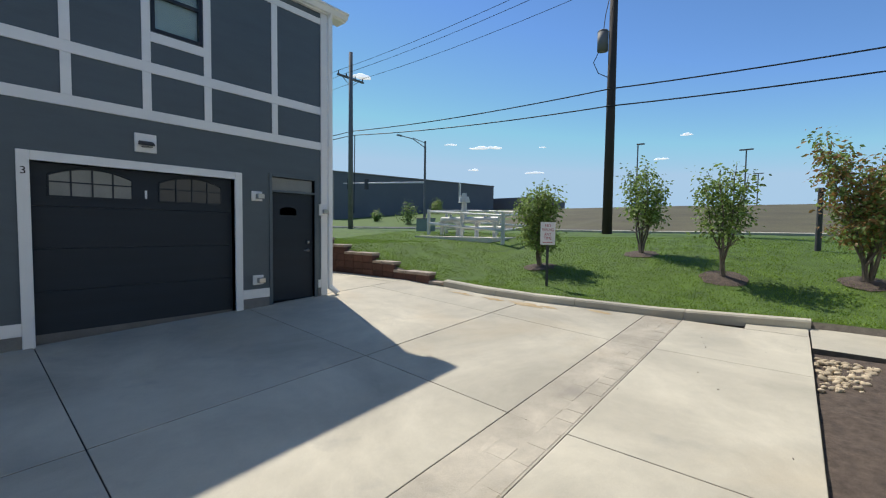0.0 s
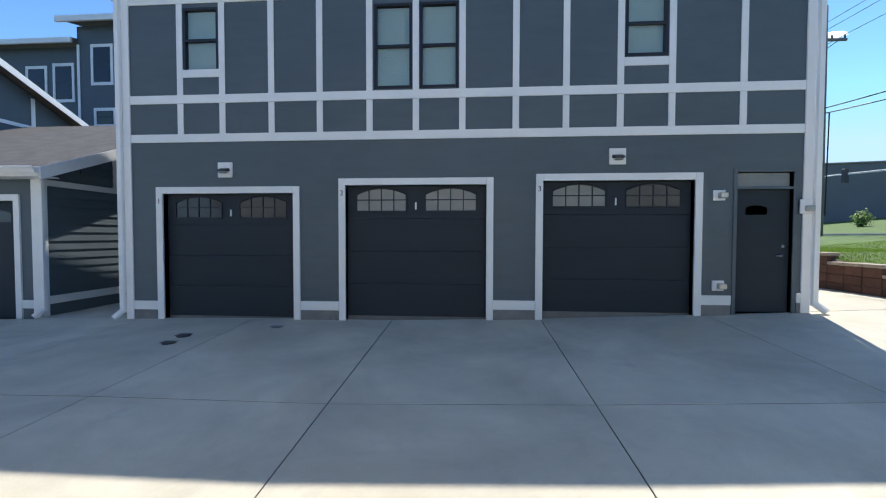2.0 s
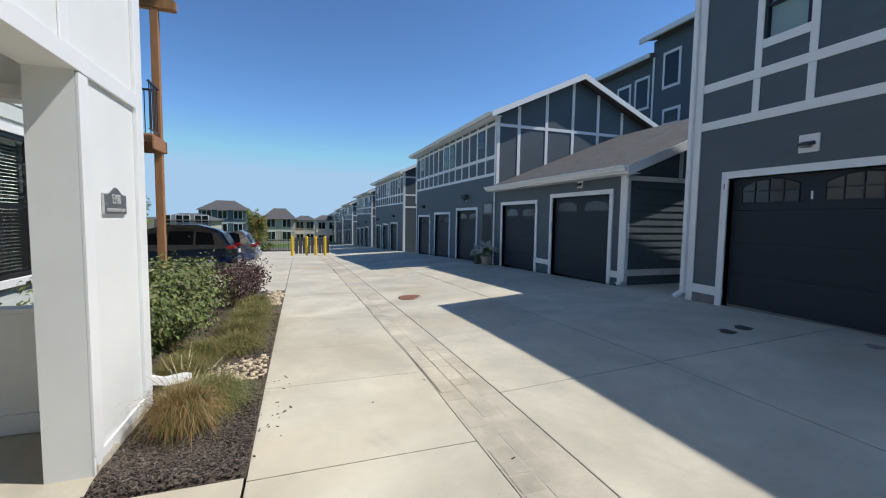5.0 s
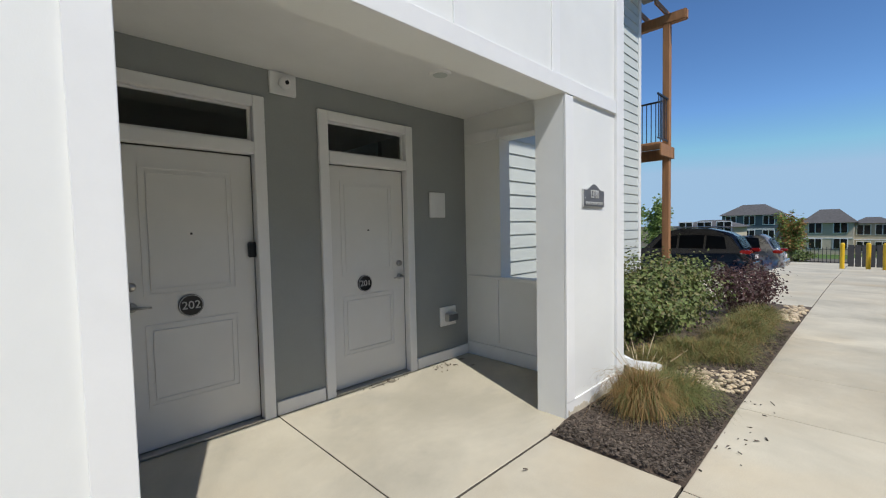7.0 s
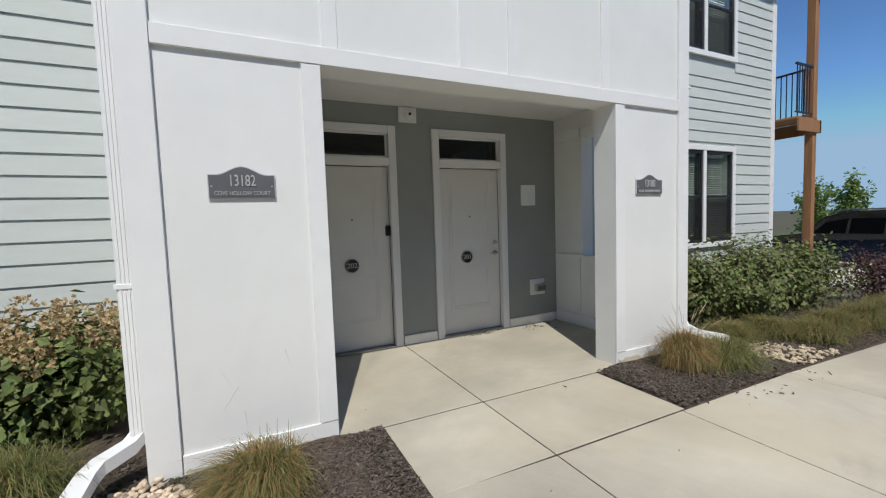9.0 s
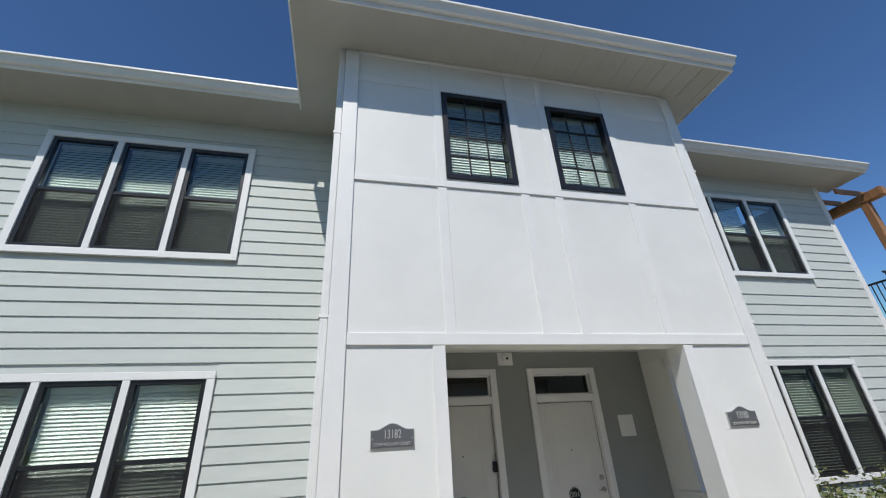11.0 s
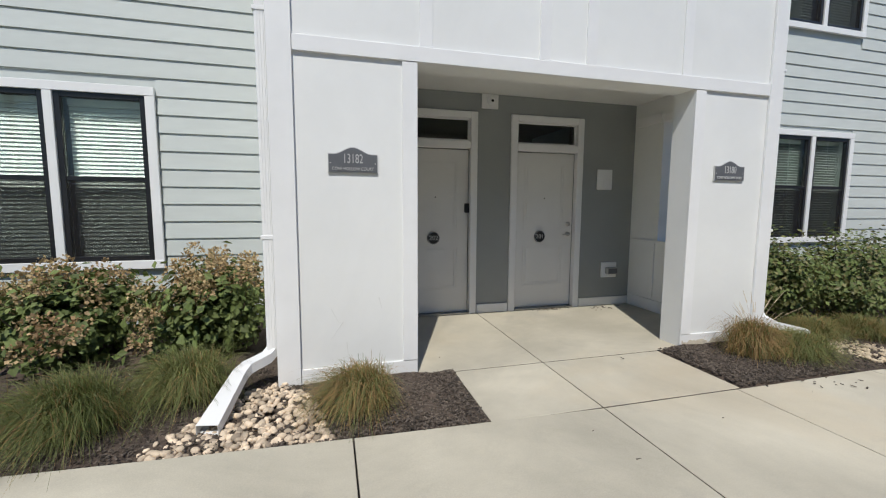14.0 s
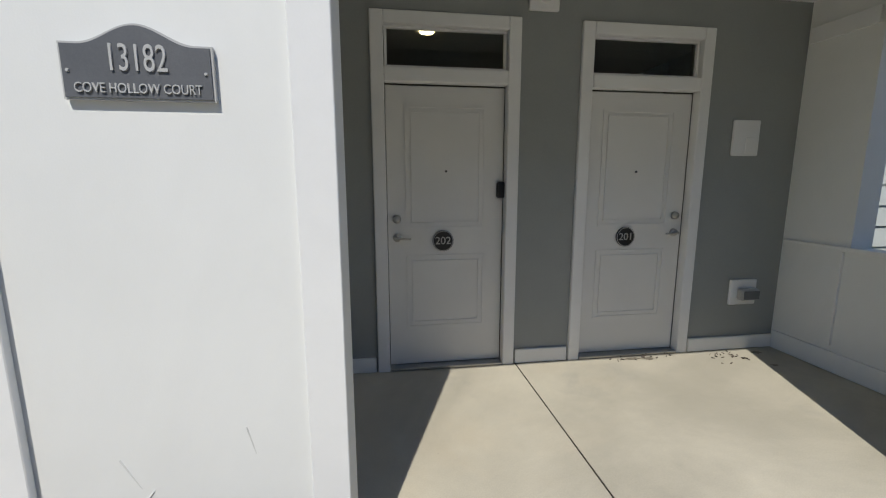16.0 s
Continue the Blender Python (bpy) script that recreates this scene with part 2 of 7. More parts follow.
M_TAN = mat("tan_stucco", (0.5, 0.44, 0.34), 0.85, 0.08, 2, 60, 0.1)
M_CONCSTAIN = mat("rust_stained_concrete", (0.5, 0.33, 0.13), 0.9, 0.25, 5, 90, 0.2, second=(0.55, 0.47, 0.34))
M_GLASS = glassy("window_glass", (0.86, 0.95, 0.91))
M_GLASS_DARK = mat("dark_glass", (0.012, 0.013, 0.015), 0.04, 0.05, 1, 30, 0.0)
# Garage panes: the opposite building's reflection is painted in as the paler colour.
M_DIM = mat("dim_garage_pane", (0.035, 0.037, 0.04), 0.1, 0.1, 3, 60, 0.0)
M_PALEGLASS = mat("pale_glass", (0.21, 0.22, 0.215), 0.18, 0.1, 3, 60, 0.0)

# ---- building helpers ----


def bx(bm, x0, x1, y0, y1, z0, z1):
    """A box into a bmesh."""
    v = [bm.verts.new((x, y, z)) for x in sorted((x0, x1)) for y in sorted((y0, y1)) for z in sorted((z0, z1))]
    for a in ((0, 1, 3, 2), (4, 6, 7, 5), (0, 4, 5, 1), (2, 3, 7, 6), (0, 2, 6, 4), (1, 5, 7, 3)):
        bm.faces.new([v[i] for i in a])
    return v


def bevelled(bm, w=0.006, seg=1):
    bmesh.ops.bevel(bm, geom=bm.edges[:], offset=w, segments=seg, affect="EDGES", clamp_overlap=True)
    return bm


def mesh_of(name, bm, material, smooth=False):
    bmesh.ops.recalc_face_normals(bm, faces=bm.faces[:])
    me = bpy.data.meshes.new(name)
    bm.to_mesh(me)
    bm.free()
    me.materials.append(material)
    if smooth:
        for p in me.polygons:
            p.use_smooth = True
    return me


def part(name, bm, material, parent=None, label="", smooth=False):
    ob = new(name, mesh_of(name, bm, material, smooth))
    if parent is not None:
        ob.parent = parent
        ob.matrix_parent_inverse = parent.matrix_world.inverted() if parent.type != "EMPTY" else Matrix.Translation(-parent.location)
    if label:
        ob["label"] = label
    return ob


def shared(name, me, parent, m=None):
    """One more object on a shared mesh, under parent."""
    ob = new(name, me)
    ob.parent = parent
    ob.matrix_parent_inverse = Matrix.Translation(-parent.location)
    if m is not None:
        ob.matrix_basis = m
    return ob


def thing(name, at=(0, 0, 0), label="", category="", group="", kind=""):
    ob = new(name)
    ob.location = at
    ob.empty_display_size = 0.1
    return tagged(ob, label, category, group, kind)


def cell_box(name, material, x0, x1, y0, y1, z0, z1, parent=None, label="", w=0.004):
    bm = bmesh.new()
    bx(bm, x0, x1, y0, y1, z0, z1)
    if w:
        bevelled(bm, w)
    return part(name, bm, material, parent, label)


def cyl(bm, a, b, r0, r1=None, n=12, caps=True):
    """A tapered tube from a to b."""
    a, b = Vector(a), Vector(b)
    r1 = r0 if r1 is None else r1
    d = (b - a).normalized()
    s = d.orthogonal().normalized()
    u = d.cross(s)
    ra, rb = [], []
    for i in range(n):
        c = math.cos(2 * math.pi * i / n) * s + math.sin(2 * math.pi * i / n) * u
        ra.append(bm.verts.new(a + c * r0))
        rb.append(bm.verts.new(b + c * r1))
    for i in range(n):
        bm.faces.new((ra[i], ra[(i + 1) % n], rb[(i + 1) % n], rb[i]))
    if caps:
        bm.faces.new(ra[::-1])
        bm.faces.new(rb)


def tube(bm, pts, r, n=8):
    pts = [Vector(p) for p in pts]
    rings = []
    side = None
    for i, p in enumerate(pts):
        d = (pts[min(i + 1, len(pts) - 1)] - pts[max(i - 1, 0)]).normalized()
        side = d.orthogonal().normalized() if side is None else (side - d * side.dot(d)).normalized()
        u = d.cross(side)
        rings.append([bm.verts.new(p + (math.cos(2 * math.pi * k / n) * side + math.sin(2 * math.pi * k / n) * u) * r) for k in range(n)])
    for a, b in zip(rings[:-1], rings[1:]):
        for k in range(n):
            bm.faces.new((a[k], a[(k + 1) % n], b[(k + 1) % n], b[k]))
    bm.faces.new(rings[0][::-1]), bm.faces.new(rings[-1])


def holed(name, axis, d0, d1, u0, u1, z0, z1, holes, material, parent=None, label=""):
    """A wall slab with real openings. axis 'x': it runs along x, d is its depth in y; axis 'y': runs along y, depth in x. holes: u0, u1, z0, z1."""
    us = sorted({u0, u1, *[min(max(h[i], u0), u1) for h in holes for i in (0, 1)]})
    zs = sorted({z0, z1, *[min(max(h[i], z0), z1) for h in holes for i in (2, 3)]})
    bm = bmesh.new()
    grid = {}

    def vert(u, d, z):
        k = (round(u, 4), round(d, 4), round(z, 4))
        if k not in grid:
            grid[k] = bm.verts.new((u, d, z) if axis == "x" else (d, u, z))
        return grid[k]

    def solid(i, j):
        if not (0 <= i < len(us) - 1 and 0 <= j < len(zs) - 1):
            return False
        cu, cz = (us[i] + us[i + 1]) / 2, (zs[j] + zs[j + 1]) / 2
        return not any(h[0] < cu < h[1] and h[2] < cz < h[3] for h in holes)

    for i in range(len(us) - 1):
        for j in range(len(zs) - 1):
            if not solid(i, j):
                continue
            a, b, c, d = us[i], us[i + 1], zs[j], zs[j + 1]
            for dd in (d0, d1):
                bm.faces.new([vert(a, dd, c), vert(b, dd, c), vert(b, dd, d), vert(a, dd, d)])
            for di, dj, p, q in ((-1, 0, (a, c), (a, d)), (1, 0, (b, c), (b, d)), (0, -1, (a, c), (b, c)), (0, 1, (a, d), (b, d))):
                if not solid(i + di, j + dj):
                    bm.faces.new([vert(p[0], d0, p[1]), vert(q[0], d0, q[1]), vert(q[0], d1, q[1]), vert(p[0], d1, p[1])])
    ob = part(name, bm, material, parent, label)
    if parent is None:
        tagged(ob, label, "wall", kind="structure")
    return ob


def lettering(name, text, size, material, m, parent, depth=0.004, width=None):
    """Raised characters in the built-in font, as a mesh under parent."""
    cu = bpy.data.curves.new(name, "FONT")
    cu.body, cu.size, cu.extrude, cu.align_x, cu.align_y = text, size, depth, "CENTER", "CENTER"
    tmp = bpy.data.objects.new(name, cu)
    scene.collection.objects.link(tmp)
    bpy.context.view_layer.update()
    me = bpy.data.meshes.new_from_object(tmp.evaluated_get(bpy.context.evaluated_depsgraph_get()))
    bpy.data.objects.remove(tmp)
    xs = [v.co.x for v in me.vertices]
    if width and xs:
        k = width / max(0.001, max(xs) - min(xs))
        me.transform(Matrix.Diagonal((k, 1, 1, 1)))
    me.materials.clear()
    me.materials.append(material)
    me.transform(m)
    ob = new(name, me)
    ob.parent = parent
    ob.matrix_parent_inverse = Matrix.Translation(-parent.location)
    return ob


def smooth_step(x, table):
    return float(np.interp(x, [p[0] for p in table], [p[1] for p in table]))


ALLEY_X = ((-220, -9.0), (-62, -2.45), (-40, -1.45), (-25, -0.75), (-17, -0.38), (-8, -0.1), (-4, 0.0), (-0.68, 0.0), (1.92, 0.07), (4.65, 0.18), (6, 0.24), (12, 0.5))


def alley(x, y):
    """Height of the paved alley."""
    z = smooth_step(x, ALLEY_X)
    if y > 3.0:
        z += 0.28 * min(1.0, (y - 3.0) / 5.5)
    return z

# ---- white entry building ----
WB_Y = -1.94           # face of the sided wings
TL, TR = 1.13, -3.90   # tower's outer edges
OL, OR = 0.0, -2.81    # entry opening
BEAM = 2.63
PB = -1.82             # porch back wall

TOWER_WINS = ((-1.08, -0.14, 4.66, 6.08), (-2.63, -1.68, 4.66, 6.08))
wall_entry = holed("wall_entry_front", "x", -0.26, 0.0, TR, TL, -0.15, 6.66, [(OR, OL, -0.2, BEAM), *TOWER_WINS], M_WHITE, label="white painted panel wall of the entry tower with battens")
holed("wall_entry_side_a", "y", TL - 0.16, TL, WB_Y, -0.262, -0.15, 6.66, [], M_WHITE, label="white painted side wall of the entry tower")
wall_side = holed("wall_entry_side_b", "y", TR + 0.07, TR + 0.26, WB_Y, -0.262, -0.15, 6.66, [(-1.28, -0.34, 0.99, 2.6)], M_WHITE, label="white porch side wall with an open unglazed window")


def batten(x0, x1, z0, z1, proud=0.02, parent=wall_entry):
    return cell_box("batten", M_TRIM, x0, x1, 0.001, proud, z0, z1, parent, w=0.003)


for a, b in ((0.965, TL + 0.012), (TR - 0.012, -3.755)):
    batten(a, b, -0.1, 6.6, 0.03)
batten(0.0, 0.125, 0.132, 2.62, 0.022)
batten(-2.935, OR, 0.132, 2.62, 0.022)
batten(-3.752, 0.962, 2.625, 2.745, 0.026)
batten(-3.752, 0.962, 4.525, 4.62, 0.022)
batten(0.0, 0.962, -0.1, 0.13, 0.016)
batten(-3.752, OR, -0.1, 0.13, 0.016)
for xa in (-0.075, -1.15, -1.62, -2.69):
    batten(xa - 0.055, xa + 0.055, 2.748, 4.522, 0.014)
    batten(xa - 0.055, xa + 0.055, 4.623, 6.598, 0.014)
for a, b in ((-0.018, 0.962), (-1.563, -1.207), (-3.752, -2.747), (-1.093, -0.132), (-2.633, -1.677)):
    batten(a, b, 6.1, 6.2, 0.012)
batten(-3.752, 0.962, 6.602, 6.655, 0.02)
for sx, sz, sl, lean in ((0.72, 0.62, 0.11, 0.5), (0.63, 0.5, 0.14, -0.7), (0.33, 0.7, 0.1, 0.25), (0.6, 0.33, 0.12, 0.1)):
    bm = bmesh.new()
    cyl(bm, (sx, 0.001, sz), (sx - sl * lean, 0.0005, sz - sl), 0.003, 0.001, 6)
    part("scuff", bm, M_SCUFF, wall_entry, "faint grey scuff mark")


def grime(x0, x1, y, seed, high=0.07):
    """Splashed dirt along the foot of a white panel, with a ragged upper edge."""
    rg = random.Random(seed)
    bm = bmesh.new()
    n = 40
    lo = [bm.verts.new((x0 + (x1 - x0) * i / n, y, 0.004)) for i in range(n + 1)]
    hi = [bm.verts.new((x0 + (x1 - x0) * i / n, y, 0.012 + high * (0.5 + 0.5 * noise.noise((i * 0.22, seed, 0))) * rg.uniform(0.5, 1.2))) for i in range(n + 1)]
    for i in range(n):
        bm.faces.new((hi[i], hi[i + 1], lo[i + 1], lo[i]))
    part("grime", bm, M_GRIME, wall_entry, "tan splashed dirt")


grime(-3.75, -2.83, 0.0205, 3, 0.1)
grime(0.02, 0.95, 0.0205, 8, 0.035)
# porch
holed("wall_porch_back", "x", -2.05, PB, TR + 0.262, TL - 0.162, -0.1, 2.93, [(-1.175, -0.075, -0.2, 2.69), (-2.765, -1.665, -0.2, 2.69)], M_PORCHGREY, label="grey painted back wall of the entry porch")
tagged(cell_box("ceiling_porch", M_TRIM, TR + 0.262, TL - 0.162, PB - 0.23, -0.262, 2.932, 3.0, w=0.0), "white painted porch ceiling board", "ceiling", kind="structure")
for nm, a, b in (("baseboard_a", -3.63, -2.785), ("baseboard_b", -1.645, -1.195), ("baseboard_c", -0.055, 0.965)):
    tagged(cell_box(nm, M_TRIM, a, b, PB + 0.002, PB + 0.024, 0.003, 0.122), "white baseboard at the foot of the porch wall", "baseboard", kind="structure")
bb = tagged(cell_box("baseboard_side", M_TRIM, -3.638, -3.616, PB + 0.026, -0.27, 0.003, 0.165), "white baseboard along the porch side wall", "baseboard", kind="structure")
for a, b, c, d in ((PB + 0.03, -1.30, 0.98, 1.0), (-1.30, -0.27, 0.965, 1.0), (PB + 0.03, -1.3, 2.6, 2.72), (-1.28, -0.34, 2.605, 2.7)):
    cell_box("batten", M_TRIM, -3.64, -3.612, a, b, c, d, wall_side, w=0.003)
for a in (-1.32,):
    cell_box("batten", M_TRIM, -3.64, -3.62, a - 0.008, a + 0.008, 0.21, 0.96, wall_side, w=0.002)


def entry_door(x1, number, hinge):
    """Door slab with two raised panels, transom and casing; x1 is its casing's edge at greater x."""
    d = thing("door_%s" % number, (x1 - 0.55, PB, 0), "white panelled entry door with a glass transom and white casing", "door", "entry doors", "structure")
    x0 = x1 - 1.11
    for a, b, z0, z1 in ((x1 - 0.095, x1, 0.0, 2.69), (x0, x0 + 0.095, 0.0, 2.69), (x0 + 0.096, x1 - 0.096, 2.60, 2.69), (x0 + 0.096, x1 - 0.096, 2.215, 2.315)):
        cell_box("casing", M_TRIM, a, b, PB - 0.06, PB + 0.028, z0, z1, d, w=0.006)
    bm = bmesh.new()
    bx(bm, x0 + 0.10, x1 - 0.10, PB - 0.10, PB - 0.055, 0.025, 2.205)
    slab = part("door_slab", bevelled(bm, 0.004), M_DOOR, d)
    for z0, z1 in ((1.13, 2.07), (0.33, 0.93)):
        for k, w in ((0, 0.02), (0.045, 0.012)):
            bm = bmesh.new()
            a, b, c, e = x0 + 0.24 + k, x1 - 0.24 - k, z0 + k, z1 - k
            for p in ((a, b, c, c + w), (a, b, e - w, e), (a, a + w, c + w, e - w), (b - w, b, c + w, e - w)):
                bx(bm, p[0], p[1], PB - 0.056, PB - 0.0495 + k * 0.025, p[2], p[3])
            part("moulding", bm, M_DOOR, slab)
    cell_box("threshold", M_METAL, x0 + 0.1, x1 - 0.1, PB - 0.1, PB + 0.03, 0.004, 0.022, d, "dark metal threshold", w=0.003)
    tr = cell_box("transom_pane", M_GLASS, x0 + 0.12, x1 - 0.12, PB - 0.05, PB - 0.044, 2.335, 2.585, d, "dark transom glass", w=0)
    tr.visible_shadow = False
    for a, b, z0, z1 in ((x0 + 0.1, x1 - 0.1, 2.316, 2.336), (x0 + 0.1, x1 - 0.1, 2.584, 2.60), (x0 + 0.1, x0 + 0.12, 2.337, 2.583), (x1 - 0.12, x1 - 0.1, 2.337, 2.583)):
        cell_box("transom_bead", M_TRIM, a, b, PB - 0.055, PB - 0.02, z0, z1, d, w=0.002)
    xc = x1 - 0.555
    xp = xc + (0.025 if number == "202" else 0.06)
    bm = bmesh.new()
    cyl(bm, (xp, PB - 0.055, 1.04), (xp, PB - 0.04, 1.04), 0.083, 0.083, 40)
    plaque = part("number_plaque", bm, M_BLACK, d, "round black number plaque")
    bm = bmesh.new()
    for i in range(40):
        a0, a1 = 2 * math.pi * i / 40, 2 * math.pi * (i + 1) / 40
        cyl(bm, (xp + 0.078 * math.cos(a0), PB - 0.039, 1.04 + 0.078 * math.sin(a0)), (xp + 0.078 * math.cos(a1), PB - 0.039, 1.04 + 0.078 * math.sin(a1)), 0.003, 0.003, 5)
    part("rim", bm, M_SILVER, plaque)
    lettering("numerals", number, 0.085, M_SILVER, pose(xp, PB - 0.037, 1.04, 90, 0, 180), plaque, 0.003)
    s = 1 if hinge > 0 else -1
    xh = xc + s * 0.385
    for z in (1.07, 1.215):
        bm = bmesh.new()
        cyl(bm, (xh, PB - 0.055, z), (xh, PB - 0.03, z), 0.033, 0.029, 24)
        if z < 1.1:
            cyl(bm, (xh, PB - 0.03, z), (xh, PB + 0.005, z), 0.013, 0.013, 12)
            cyl(bm, (xh + s * 0.01, PB + 0.002, z), (xh - s * 0.105, PB + 0.004, z - 0.006), 0.0105, 0.008, 10)
        part("door_handle" if z < 1.1 else "deadbolt", bm, M_METAL, d, "satin nickel hardware", True)
    bm = bmesh.new()
    cyl(bm, (xc, PB - 0.056, 1.58), (xc, PB - 0.047, 1.58), 0.009, 0.009, 12)
    part("peephole", bm, M_BLACK, d, "black peephole")
    if number == "202":
        bm = bmesh.new()
        bx(bm, x0 + 0.075, x0 + 0.155, PB - 0.054, PB - 0.02, 1.375, 1.5)
        part("smart_lock", bevelled(bm, 0.008, 2), M_BLACK, d, "small black doorbell camera box")
    return d


entry_door(-0.07, "202", 1)
entry_door(-1.66, "201", -1)
# room behind the doors, with its lit ceiling lamp
holed("wall_room_back", "x", -5.2, -5.1, TR + 0.26, TL - 0.16, -0.1, 6.6, [], M_ROOM, label="plain interior wall behind the entry doors")
tagged(cell_box("ceiling_room", M_ROOM, TR + 0.26, TL - 0.16, -5.1, -2.06, 2.95, 3.0, w=0), "plain interior ceiling", "ceiling", kind="structure")
rl = thing("ceiling_light", (-0.6, -2.95, 2.93), "small lit round ceiling lamp inside the hallway", "lamp")
bm = bmesh.new()
cyl(bm, (-0.6, -2.95, 2.951), (-0.6, -2.95, 2.935), 0.075, 0.07, 24)
part("diffuser", bm, glow("warm_lamp", (1.0, 0.75, 0.4), 8.0), rl)

# porch fittings
pl = thing("notice_plate", (-3.14, PB, 1.85), "plain white intercom plate on the grey porch wall", "plate")
bm = bmesh.new()
bx(bm, -3.265, -3.015, PB + 0.001, PB + 0.02, 1.71, 2.0)
part("plate", bevelled(bm, 0.006, 2), M_TRIM, pl)
cell_box("cover_flap", M_TRIM, -3.225, -3.135, PB + 0.02, PB + 0.027, 1.73, 1.86, pl, w=0.003)
vt = thing("dryer_vent", (-3.26, PB, 0.53), "white square dryer vent with a grey hood", "vent")
cell_box("mounting_block", M_TRIM, -3.40, -3.145, PB + 0.001, PB + 0.03, 0.42, 0.645, vt, w=0.006)
cell_box("hood", mat("vent_grey", (0.4, 0.4, 0.39), 0.5), -3.37, -3.2, PB + 0.03, PB + 0.1, 0.475, 0.575, vt, w=0.012)
cell_box("louvre", M_SIGNGREY, -3.36, -3.21, PB + 0.101, PB + 0.108, 0.485, 0.56, vt, w=0.002)
pc = thing("porch_camera", (-1.34, PB, 2.83), "white security camera on a square block by the ceiling", "camera")
cell_box("mounting_block", M_TRIM, -1.46, -1.23, PB + 0.001, PB + 0.03, 2.74, 2.925, pc, w=0.006)
bm = bmesh.new()
bmesh.ops.create_uvsphere(bm, u_segments=18, v_segments=10, radius=0.05, matrix=Matrix.Translation((-1.345, PB + 0.06, 2.83)))
part("lens_ball", bm, M_TRIM, pc, smooth=True)
bm = bmesh.new()
cyl(bm, (-1.345, PB + 0.1, 2.825), (-1.345, PB + 0.113, 2.823), 0.017, 0.017, 14)
part("lens", bm, M_BLACK, pc)
dl = thing("recessed_light", (-2.37, -0.93, 2.93), "white recessed downlight in the porch ceiling, unlit", "lamp")
bm = bmesh.new()
cyl(bm, (-2.37, -0.93, 2.931), (-2.37, -0.93, 2.915), 0.1, 0.09, 32)
part("ring", bm, M_TRIM, dl)
bm = bmesh.new()
cyl(bm, (-2.37, -0.93, 2.914), (-2.37, -0.93, 2.910), 0.065, 0.06, 24)
part("diffuser", bm, M_BLIND, dl)


def address_sign(xc, zc, number):
    s = thing("address_sign", (xc, 0.02, zc), "grey cast metal address plaque with arched top and silver lettering", "sign", "address plaques")
    w, h = 0.39, 0.15

    def outline(g, y, bm):
        vs = []
        for i in range(33):
            u = -1 + 2 * i / 32
            arch = 0.052 * (0.5 + 0.5 * math.cos(math.pi * min(1, abs(u) / 0.78)))
            vs.append(bm.verts.new((xc + u * (w / 2 - g), y, zc + h / 2 - g + arch)))
        vs += [bm.verts.new((xc + w / 2 - g, y, zc - h / 2 + g)), bm.verts.new((xc - w / 2 + g, y, zc - h / 2 + g))]
        return vs
    for nm, g, y0, y1, m in (("rim", 0.0, 0.003, 0.018, M_SILVER), ("plate", 0.006, 0.018, 0.022, M_SIGNGREY)):
        bm = bmesh.new()
        a, b = outline(g, y0, bm), outline(g, y1, bm)
        bm.faces.new(a), bm.faces.new(b)
        for i in range(len(a)):
            bm.faces.new((a[i], a[(i + 1) % len(a)], b[(i + 1) % len(a)], b[i]))
        part(nm, bm, m, s)
    lettering("numerals", number, 0.102, M_SILVER, pose(xc, 0.024, zc + 0.033, 90, 0, 180), s, 0.003, 0.145)
    lettering("street_name", "COVE HOLLOW COURT", 0.037, M_SILVER, pose(xc, 0.024, zc - 0.045, 90, 0, 180), s, 0.003, 0.325)
    for k in (-1, 1):
        bm = bmesh.new()
        cyl(bm, (xc + k * 0.175, 0.022, zc), (xc + k * 0.175, 0.026, zc), 0.005, 0.004, 10)
        part("screw", bm, M_SILVER, s)


address_sign(0.525, 1.80, "13182")
address_sign(-3.30, 1.815, "13180")

# ---- windows of the white building ----


def blinds(name, x0, x1, y, z0, z1, parent, pitch=0.043, dy=0.0085, dz=0.02):
    """Horizontal slats, slightly tilted, as one counted-out mesh."""
    bm = bmesh.new()
    n = int((z1 - z0) / pitch)
    for i in range(n):
        z = z1 - 0.03 - i * pitch
        v = [bm.verts.new(p) for p in ((x0, y - dy, z + dz), (x1, y - dy, z + dz), (x1, y + dy, z - dz), (x0, y + dy, z - dz))]
        w = [bm.verts.new((p.co.x, p.co.y, p.co.z + 0.004)) for p in v]
        bm.faces.new(v), bm.faces.new(w)
        for j in range(4):
            bm.faces.new((v[j], v[(j + 1) % 4], w[(j + 1) % 4], w[j]))
    bx(bm, x0, x1, y - 0.03, y + 0.025, z1 - 0.03, z1 + 0.03)
    return part(name, bm, M_BLIND, parent, "white horizontal blind slats")


M_SCREEN = bpy.data.materials.new("insect_screen")
M_SCREEN.use_nodes = True
_n = M_SCREEN.node_tree
_d = nd(_n, "ShaderNodeBsdfDiffuse", Color=(0.03, 0.03, 0.032, 1))
_t = _n.nodes.new("ShaderNodeBsdfTransparent")
_x = nd(_n, "ShaderNodeMixShader", Fac=0.54)
_n.links.new(_d.outputs[0], _x.inputs[1])
_n.links.new(_t.outputs[0], _x.inputs[2])
_n.links.new(_x.outputs[0], _n.nodes["Material Output"].inputs["Surface"])


